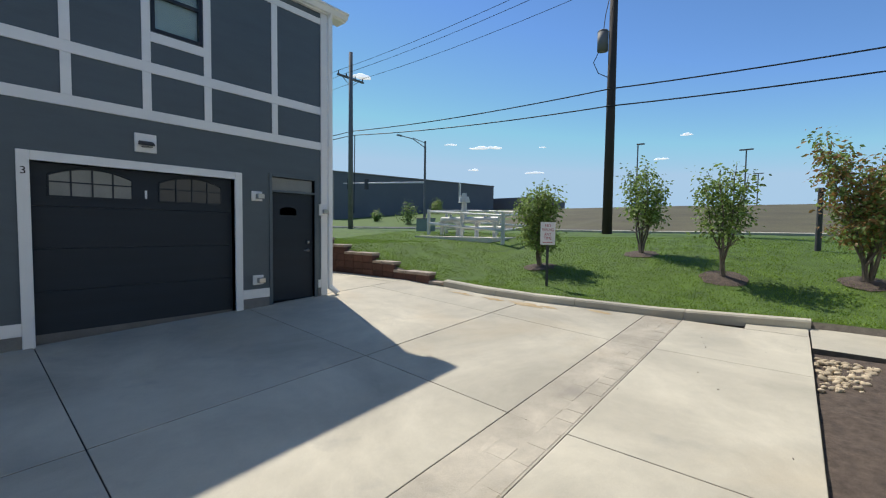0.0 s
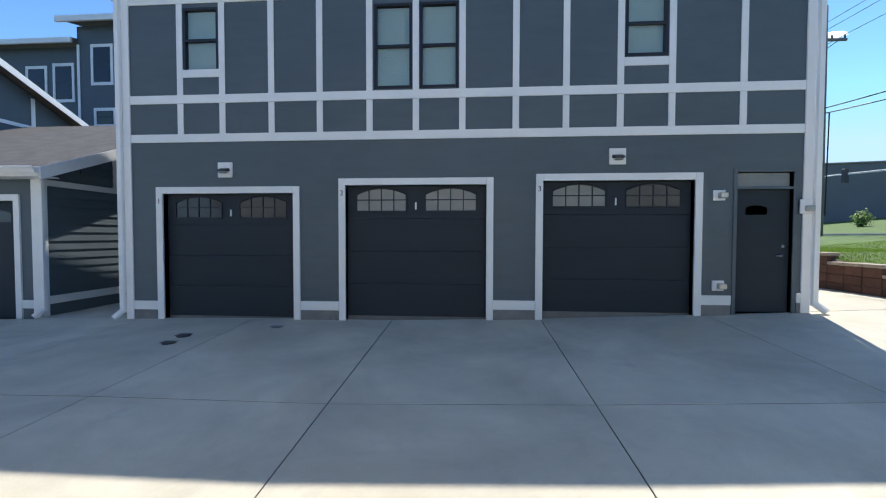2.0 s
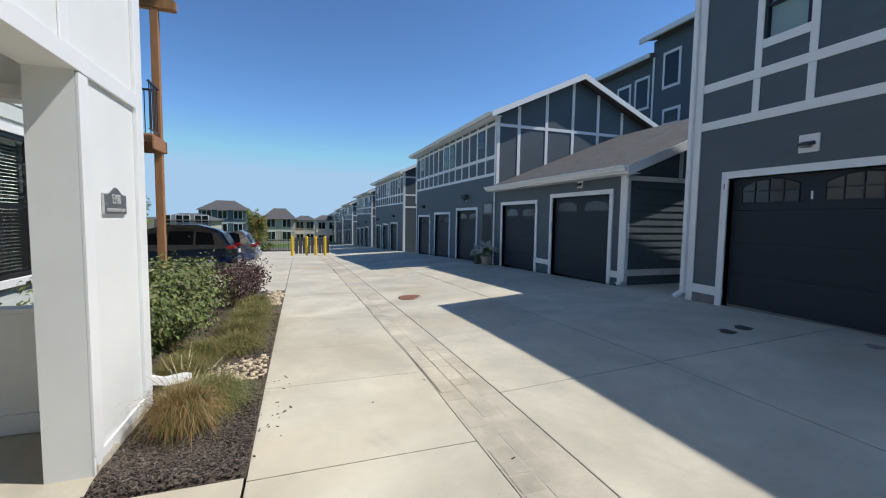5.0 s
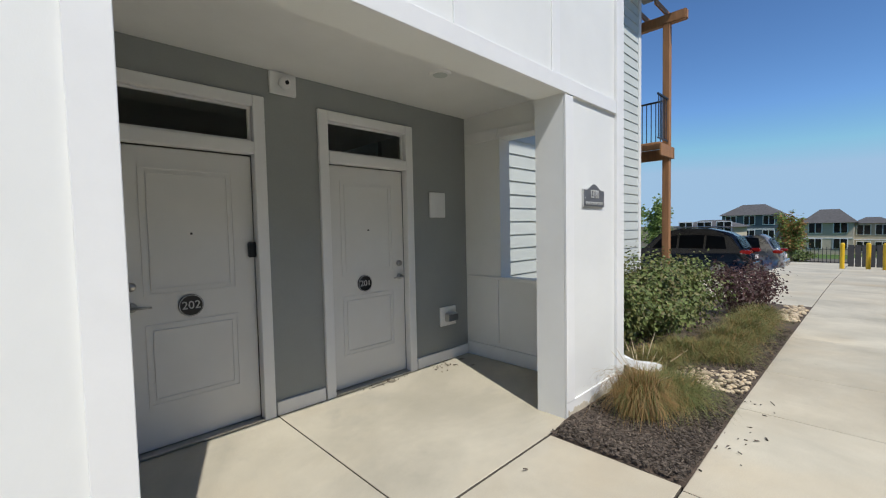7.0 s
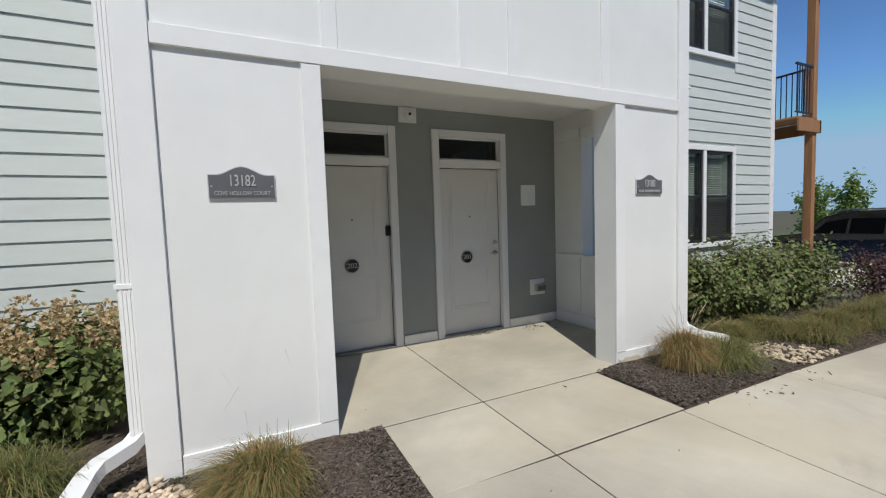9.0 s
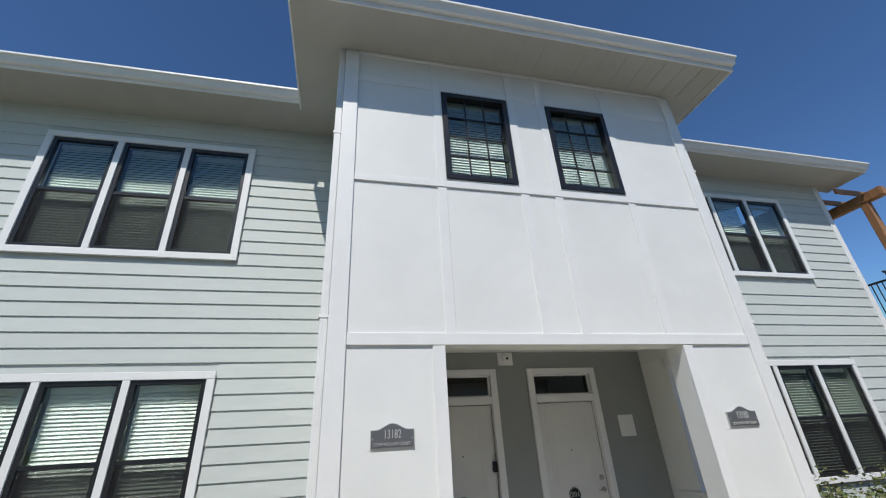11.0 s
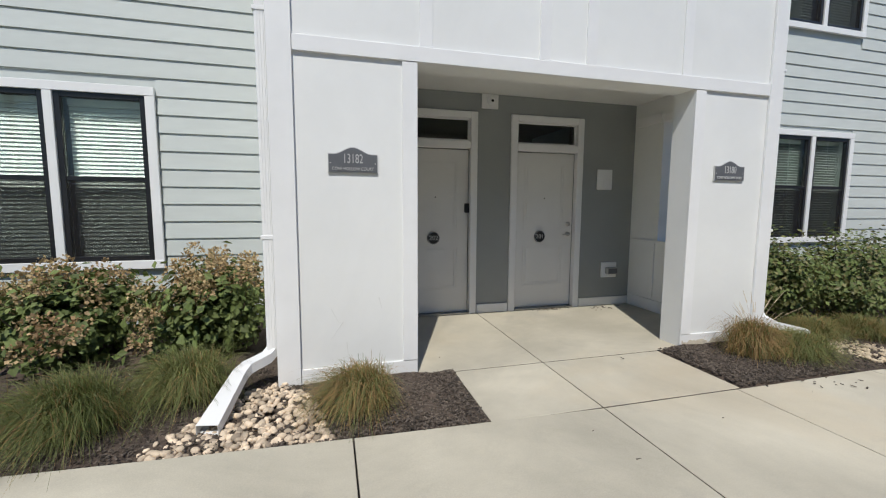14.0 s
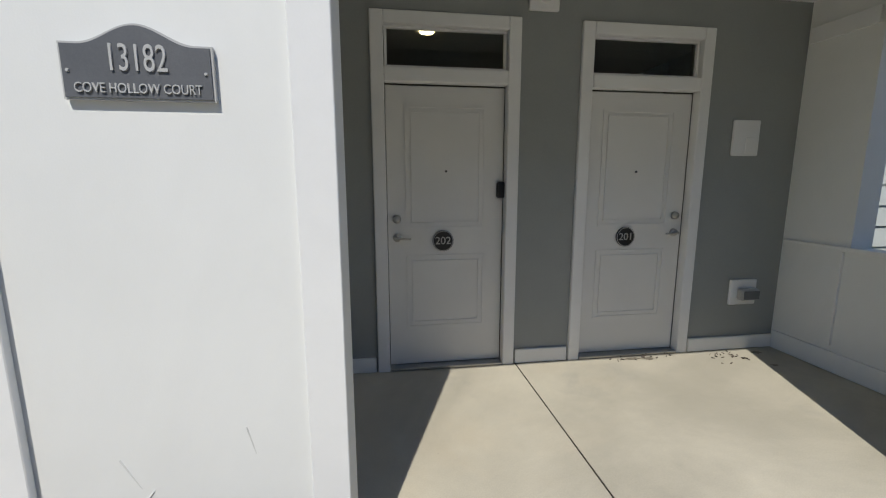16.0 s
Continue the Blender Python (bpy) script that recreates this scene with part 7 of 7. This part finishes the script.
for i in range(4):
    (xa, ya), (xb, yb) = corners[i], corners[(i + 1) % 4]
    za, zb2 = lawn_z(xa, ya), lawn_z(xb, yb)
    bm = bmesh.new()
    cyl(bm, (xa, ya, za - 0.2), (xa, ya, za + 1.15), 0.075, 0.075, 12)
    part("post", bm, M_PIPE, fe)
    if i < 3:
        mx_, my_ = (xa + xb) / 2, (ya + yb) / 2
        bm = bmesh.new()
        cyl(bm, (mx_, my_, lawn_z(mx_, my_) - 0.2), (mx_, my_, (za + zb2) / 2 + 1.1), 0.07, 0.07, 12)
        part("post", bm, M_PIPE, fe)
    for h in (0.5, 1.05):
        bm = bmesh.new()
        cyl(bm, (xa, ya, za + h), (xb, yb, zb2 + h), 0.05, 0.05, 10)
        part("rail", bm, M_PIPE, fe)
ub = thing("utility_cabinet", (19.0, 17.5, lawn_z(19, 17.5)), "small grey-green utility cabinet on the grass", "cabinet")
z = lawn_z(19, 17.5)
cell_box("body", mat("cabinet_green", (0.22, 0.26, 0.22), 0.5), 18.6, 19.4, 17.1, 17.9, z - 0.05, z + 0.7, ub, w=0.03)
cell_box("lid", M_GREYPOLE, 18.57, 19.43, 17.07, 17.93, z + 0.7, z + 0.75, ub, w=0.02)
mp = thing("marker_post", (15.9, 0.7, lawn_z(15.9, 0.7)), "short dark post with a small lamp head", "post")
z = lawn_z(15.9, 0.7)
bm = bmesh.new()
cyl(bm, (15.9, 0.7, z - 0.1), (15.9, 0.7, z + 1.55), 0.07, 0.06, 10)
part("shaft", bm, M_IRON, mp)
bm = bmesh.new()
cyl(bm, (15.9, 0.7, z + 1.55), (15.9, 0.7, z + 1.65), 0.1, 0.08, 10)
part("cap", bm, M_IRON, mp)

# ---- road, far bank and warehouse ----


def ribbon(name, u0, u1, lift, material, label, category):
    bm = bmesh.new()
    prev = None
    for y in np.arange(-80, 120, 3.0):
        row = []
        for u in (u0, u1):
            x = 9.5 + u
            row += [bm.verts.new((x, y, lawn_z(kerb_line(y) + (x - kerb_line(y)), y) + lift)), bm.verts.new((x, y, lawn_z(x, y) - 0.3))]
        if prev:
            bm.faces.new((prev[0], row[0], row[2], prev[2]))
            bm.faces.new((prev[1], prev[0], row[0], row[1]))
            bm.faces.new((prev[2], row[2], row[3], prev[3]))
        prev = row
    tagged(part(name, bm, material), label, category, kind="structure")


ribbon("pavement_road", 14.0, 15.6, 0.1, M_CONC, "pale concrete footpath beside the road", "pavement")
ribbon("road", 16.0, 21.0, 0.03, M_ROAD, "grey asphalt road behind the lawn", "road")
wh = thing("warehouse", (70, 55, 5), "long low grey warehouse with a flat roofline", "building")
ax_, ay_ = 1.3 + 0.572 * 72, 1.2 + 0.82 * 72
bx_, by_ = 1.3 + 0.8346 * 92, 1.2 + 0.55 * 92
bm = bmesh.new()
quad = [(ax_, ay_), (bx_, by_), (bx_ + 12, by_ + 18), (ax_ + 12, ay_ + 18)]
top = [bm.verts.new((x, y, 11.3)) for x, y in quad]
bot = [bm.verts.new((x, y, 2.0)) for x, y in quad]
bm.faces.new(top)
for i in range(4):
    bm.faces.new((top[i], top[(i + 1) % 4], bot[(i + 1) % 4], bot[i]))
part("wall", bm, M_WAREHOUSE, wh)
bm = bmesh.new()
for i in range(4):
    cyl(bm, (*quad[i], 11.3), (*quad[(i + 1) % 4], 11.3), 0.15, 0.15, 6)
part("parapet", bm, M_GREYPOLE, wh)
ext = thing("warehouse", (bx_ + 9, by_ - 3, 5), "lower grey warehouse wing", "building")
cell_box("wall", M_WAREHOUSE, bx_ + 6, bx_ + 26, by_ - 5, by_ + 8, 3.0, 9.2, ext, w=0)
for i, (x, y, s) in enumerate(((38.0, 44.0, 1.0), (33.5, 33.5, 1.5), (55, 48, 1.6), (59, 52, 1.4), (63, 55, 1.6))):
    shrub((x, y, lawn_z(x, y)), 0.8 * s, 0.8 * s, 1.5 * s, 80 + i, M_LEAF, "rounded dark green roadside bush", leaves=700, size=0.22)
for i, (d, e, dist) in enumerate((((0.9643, 0.2649), 0.1867, 70), ((0.9971, 0.0757), 0.1595, 80), ((0.9985, 0.0555), 0.1124, 110))):
    x, y = 1.3 + d[0] * dist, 1.2 + d[1] * dist
    zt = 1.92 + e * dist
    l = thing("street_lamp", (x, y, lawn_z(x, y)), "tall thin parking-lot lamp post on the far bank", "lamp", "far lamp posts")
    bm = bmesh.new()
    cyl(bm, (x, y, lawn_z(x, y) - 0.5), (x, y, zt), 0.12, 0.09, 8)
    part("pole", bm, M_GREYPOLE, l)
    cell_box("lamp_head", M_GREYPOLE, x - 0.3, x + 0.3, y - 0.9, y + 0.9 if i else y + 0.1, zt, zt + 0.15, l, w=0.02)

# ---- alley covers, bollards, vehicles ----


def cover(name, x, y, r, material, label):
    bm = bmesh.new()
    z = alley(x, y)
    cyl(bm, (x, y, z - 0.02), (x, y, z + 0.006), r, r, 36)
    c = tagged(new(name), label, "cover")
    c.location = (x, y, z)
    part("lid", bm, material, c)
    bm = bmesh.new()
    for i in range(5):
        k = (i - 2) * r * 0.32
        w = math.sqrt(max(0.01, (r * 0.85) ** 2 - k * k))
        bx(bm, x - w, x + w, y + k - 0.012, y + k + 0.012, z + 0.006, z + 0.011)
    part("tread", bm, material, c)


cover("manhole_cover", -8.8, 3.78, 0.31, M_RUST, "rust-red cast iron manhole cover in the alley")
cover("valve_cover", -3.7, 7.07, 0.09, M_IRON, "small dark iron valve cover in the concrete")
cover("valve_cover", -3.74, 7.44, 0.1, M_IRON, "small dark iron valve cover in the concrete")
cover("valve_cover", -2.52, 8.0, 0.08, M_CONC_DARK, "small grey valve cover in the concrete")
for x, y in ((-31.0, 0.85), (-31.6, 1.85), (-31.3, 2.47), (-30.8, 3.1)):
    z = alley(x, 2.0)
    b = thing("bollard", (x, y, z), "yellow painted steel bollard with a domed top", "bollard", "yellow bollards")
    bm = bmesh.new()
    cyl(bm, (x, y, z - 0.3), (x, y, z + 1.35), 0.1, 0.1, 16)
    cyl(bm, (x, y, z + 1.35), (x, y, z + 1.41), 0.1, 0.05, 16)
    part("post", bm, M_YELLOW, b, smooth=False)


def car(x, yrear, z, paint, label, h=1.68, length=4.7, wdt=1.85):
    """Estate-shaped car whose tail is at yrear, nose towards -y."""
    c = thing("car", (x, yrear - length / 2, z), label, "car")
    y = lambda f: yrear - f * length
    prof = [(0.0, 0.45), (0.01, 0.85), (0.035, 1.02), (0.055, 1.08), (0.11, 1.5), (0.16, 1.64), (0.3, h), (0.48, h - 0.02), (0.6, h - 0.18), (0.70, 1.08), (0.86, 1.0), (0.97, 0.82), (1.0, 0.6), (1.0, 0.32), (0.9, 0.25), (0.1, 0.25)]
    bm = bmesh.new()
    secs = []
    for s, inset in ((-1, 0.12), (-1, 0.0), (1, 0.0), (1, 0.12)):
        ring = []
        for f, zz in prof:
            k = wdt / 2 - (0.26 * max(0, (zz - 1.05)) / 0.6) - inset * (1 if zz < 1.05 else 0.6)
            ff = f + (0.012 if inset and f < 0.5 else -0.012 if inset else 0)
            ring.append(bm.verts.new((x + s * k, y(ff), z + zz)))
        secs.append(ring)
    for a, b in zip(secs[:-1], secs[1:]):
        for i in range(len(prof)):
            bm.faces.new((a[i], a[(i + 1) % len(prof)], b[(i + 1) % len(prof)], b[i]))
    bm.faces.new(secs[0]), bm.faces.new(secs[-1])
    bevelled(bm, 0.025, 2)
    part("body", bm, paint, c, smooth=True)
    for s in (-1, 1):
        for f0, f1 in ((0.14, 0.27), (0.285, 0.45), (0.465, 0.64)):
            bm = bmesh.new()
            kk = lambda zz: wdt / 2 - 0.26 * (zz - 1.05) / 0.6 + 0.006
            zt = 1.56 if f1 < 0.6 else 1.45
            zt0 = 1.5 if f0 < 0.2 else 1.57
            q = [(x + s * kk(1.1), y(f0), z + 1.1), (x + s * kk(1.1), y(f1), z + 1.1), (x + s * kk(zt), y(f1 - (0.06 if f1 > 0.6 else 0)), z + zt), (x + s * kk(zt0), y(f0 + (0.02 if f0 < 0.2 else 0)), z + zt0)]
            va = [bm.verts.new(p) for p in q]
            bm.faces.new(va)
            bmesh.ops.solidify(bm, geom=bm.faces[:], thickness=0.01)
            part("side_window", bm, M_CARGLASS, c)
        for f in (0.19, 0.8):
            bm = bmesh.new()
            cyl(bm, (x + s * (wdt / 2 - 0.2), y(f), z + 0.34), (x + s * (wdt / 2 + 0.015), y(f), z + 0.34), 0.34, 0.34, 24)
            wheel = part("wheel", bm, M_TYRE, c)
            bm = bmesh.new()
            cyl(bm, (x + s * (wdt / 2 + 0.016), y(f), z + 0.34), (x + s * (wdt / 2 + 0.025), y(f), z + 0.34), 0.23, 0.21, 20)
            part("rim", bm, M_METAL, wheel)
        bm = bmesh.new()
        bx(bm, x + s * (wdt / 2 - 0.34), x + s * (wdt / 2 + 0.005), y(0.06), y(-0.004), z + 0.94, z + 1.06)
        part("tail_light", bevelled(bm, 0.03, 2), M_REDLENS, c, "red tail light")
        bm = bmesh.new()
        tube(bm, [(x + s * 0.62, y(0.18), z + h - 0.02), (x + s * 0.62, y(0.25), z + h + 0.05), (x + s * 0.62, y(0.5), z + h + 0.04), (x + s * 0.62, y(0.55), z + h - 0.04)], 0.018, 6)
        part("roof_rail", bm, M_METAL, c)
    bm = bmesh.new()
    va = [bm.verts.new(p) for p in ((x - 0.68, y(0.048), z + 1.12), (x + 0.68, y(0.048), z + 1.12), (x + 0.58, y(0.092), z + 1.5), (x - 0.58, y(0.092), z + 1.5))]
    bm.faces.new(va)
    bmesh.ops.solidify(bm, geom=bm.faces[:], thickness=0.012)
    part("rear_window", bm, M_CARGLASS, c)
    cell_box("bumper", paint, x - wdt / 2 + 0.05, x + wdt / 2 - 0.05, y(0.03), y(-0.018), z + 0.4, z + 0.66, c, w=0.03)
    cell_box("number_plate", M_SIGNWHITE, x - 0.16, x + 0.16, y(-0.002), y(-0.012), z + 0.74, z + 0.88, c, w=0.004)


car(-17.2, -0.9, -0.39, M_CAR, "glossy black estate car parked beyond the shrubs", 1.8, 4.7, 1.9)
car(-20.3, -0.45, -0.53, M_CAR2, "silver car parked beside a black one", 1.5, 4.5, 1.8)
slab_z = lambda x, y: smooth_step(x, ALLEY_X)
for i in range(10):
    slab(-12.1 - (i + 1) * 2.9, -12.1 - i * 2.9, -7.0, 0.955, slab_z)
slab(-12.1, -11.2, -7.0, 0.955, slab_z)

# planter with white flowers beside the wing's door
pt = thing("planter", (-14.35, 8.3, base_b(-14.35)), "pale pot of white flowers beside the garage", "planter")
z = alley(-14.35, 8.3)
bm = bmesh.new()
cyl(bm, (-14.35, 8.3, z), (-14.35, 8.3, z + 0.3), 0.17, 0.23, 18)
cyl(bm, (-14.35, 8.3, z + 0.3), (-14.35, 8.3, z + 0.34), 0.25, 0.25, 18)
part("pot", bm, M_CAP, pt)
fl = shrub((-14.35, 8.3, z + 0.3), 0.38, 0.3, 0.42, 90, M_HYD, "clump of white flowers in the pot", "flowers", 500, 0.07, 24, fl_mat=M_BLIND)
shrub((-15.0, 8.2, z - 0.03), 0.36, 0.3, 0.62, 91, M_HYD, "low flowering plant with white blooms", "flowers", 400, 0.06, 26, fl_mat=M_BLIND)

# ---- far end of the alley ----
en2 = thing("enclosure", (-36, 1, -1.2), "dark slatted refuse enclosure behind the bollards", "enclosure")
for i in range(9):
    y = 1.0 + i * 0.3
    cell_box("slat", M_IRON, -35.06, -35.0, y, y + 0.26, -1.4, 0.1, en2, w=0)
cell_box("rail", M_IRON, -35.12, -35.06, 1.0, 3.7, -0.1, 0.0, en2, w=0)


def far_house(x, y, z, w, d, h, material, label, roof=1.9, wins=3):
    """Hipped-roof house whose long face looks to +x."""
    b = thing("house", (x, y, z), label, "house", "far houses")
    cell_box("wall", material, x - d, x, y - w / 2, y + w / 2, z - 1, z + h, b, w=0)
    cell_box("band", M_TRIM, x, x + 0.05, y - w / 2, y + w / 2, z + h * 0.5, z + h * 0.53, b, w=0)
    bm = bmesh.new()
    o = 0.5
    e = [bm.verts.new(p) for p in ((x + o, y - w / 2 - o, z + h), (x + o, y + w / 2 + o, z + h), (x - d - o, y + w / 2 + o, z + h), (x - d - o, y - w / 2 - o, z + h))]
    r = [bm.verts.new(p) for p in ((x - d / 2, y - w / 5, z + h + roof), (x - d / 2, y + w / 5, z + h + roof))]
    for f in ((e[0], e[1], r[1], r[0]), (e[1], e[2], r[1]), (e[2], e[3], r[0], r[1]), (e[3], e[0], r[0]), (e[3], e[2], e[1], e[0])):
        bm.faces.new(f)
    part("roof", bm, M_SHINGLE, b)
    for s in range(2):
        for i in range(wins):
            yy = y - w / 2 + w * (i + 0.5) / wins
            zz = z + 0.9 + s * h * 0.5
            wd = cell_box("window", M_TRIM, x, x + 0.06, yy - 0.85, yy + 0.85, zz - 0.1, zz + 1.6, b, w=0)
            for k in (-1, 1):
                cell_box("pane", M_GLASS_DARK, x + 0.061, x + 0.09, yy + k * 0.4 - 0.34, yy + k * 0.4 + 0.34, zz, zz + 1.5, wd, w=0)


far_house(-90, -12.7, -2.2, 8.2, 8, 5.1, M_SLATE2, "dark and cream two-storey house with a hipped roof", 2.0)
far_house(-88, -2.4, -3.6, 5.8, 8, 4.9, M_TAN, "cream two-storey house with a dark hipped roof", 2.2, 2)
far_house(-62, -13, -2.4, 6.5, 8, 3.5, M_TAN, "low cream house with a grey hipped roof", 0.95)
far_house(-95, 2.6, -4.3, 4.2, 8, 5.4, M_TAN, "tan two-storey house with a grey roof", 1.0, 2)
far_house(-100, 7.6, -4.8, 4.9, 8, 6.0, M_WHITE, "white two-storey house with a low roof", 1.1, 2)
far_house(-120, 13.5, -6.0, 5, 8, 6.0, M_WHITE, "white two-storey house far off", 1.1, 2)
tree((-45, -2.65, -1.75), 4.3, 1.7, 95, M_LEAF, "rounded yellow-green street tree", 7, 3600, 0.22, 0.26, M_LEAFY)
tree((-45, -13.2, -1.8), 6.6, 2.2, 96, M_LEAF, "dark green tree behind the parked cars", 6, 2600, 0.2, 0.3)
tree((-47, -16.5, -1.9), 6.4, 2.4, 97, M_LEAF, "dark green tree behind the parked cars", 6, 2600, 0.2, 0.3)
# iron fence in front of the houses
nf = thing("fence", (-46, -3, -1.8), "black iron picket fence along the grass", "fence")
for i in range(60):
    y = -14 + i * 0.25
    cell_box("picket", M_IRON, -46.02, -45.98, y, y + 0.04, -2.1, -0.55, nf, w=0)
for z in (-1.8, -0.75):
    cell_box("rail", M_IRON, -46.05, -45.95, -14, 1.0, z, z + 0.05, nf, w=0)
for i, y in enumerate((-12, -9.5, -7, -4.5, -2)):
    shrub((-44.5, y, -1.75), 1.1, 1.1, 1.0, 100 + i, M_HYD, "clipped green hedge shrub by the iron fence", leaves=420, size=0.2)

# ---- small fair-weather clouds ----
M_CLOUD = mat("cloud_white", (0.9, 0.9, 0.9), 1.0, 0.02, 0.05, 1.0, 0.0)
# Added glow lightens the clouds' shaded sides beyond what the sun gives.
cb = M_CLOUD.node_tree.nodes["Principled BSDF"]
cb.inputs["Emission Color"].default_value, cb.inputs["Emission Strength"].default_value = (0.85, 0.93, 1.0, 1), 0.55
CLOUDS = (((0.8095, 0.5568, 0.1864), 62, 15), ((0.7579, 0.6225, 0.1952), 24, 7), ((0.7996, 0.5846, 0.1376), 18, 9), ((0.9654, 0.1731, 0.1951), 15, 7), ((0.9643, 0.2181, 0.1505), 22, 7), ((0.8752, 0.4659, 0.1302), 36, 9), ((0.589, 0.7389, 0.3273), 24, 20), ((0.8752, 0.4459, 0.1877), 11, 5))
crng = random.Random(14)
for way, wide, tall in CLOUDS:
    c = Vector((1.3, 1.2, 1.9)) + Vector(way) * 1400
    side = Vector((-way[1], way[0], 0)).normalized()
    bm = bmesh.new()
    for k in range(16):
        u = crng.uniform(-1, 1)
        r = tall * (0.85 - 0.6 * abs(u)) * crng.uniform(0.5, 1.0)
        p = side * u * wide * 0.85 + Vector((0, 0, r * 0.3 + crng.uniform(0, tall * 0.3)))
        res = bmesh.ops.create_icosphere(bm, subdivisions=3, radius=r)
        for v in res["verts"]:
            q = v.co * (1 + 0.35 * noise.noise(v.co * (2.2 / r) + Vector((k, u, 0))))
            v.co = side * q.x * 1.7 + Vector((way[0] * q.y, way[1] * q.y, max(q.z, -0.3 * r) * 0.75)) + p
    ob = part("cloud", bm, M_CLOUD, smooth=True)
    ob.location = c
    tagged(ob, "small white fair-weather cloud in the blue sky", "cloud", "clouds", "structure")

# ---- lap siding boards ----
lap_boards(wall_left, TL + 0.1, WL_END - 0.12, -0.1075, 6.76, WINS_L)
lap_boards(wall_right, WR_END + 0.12, TR + 0.05, -0.305, 6.76, WINS_R)
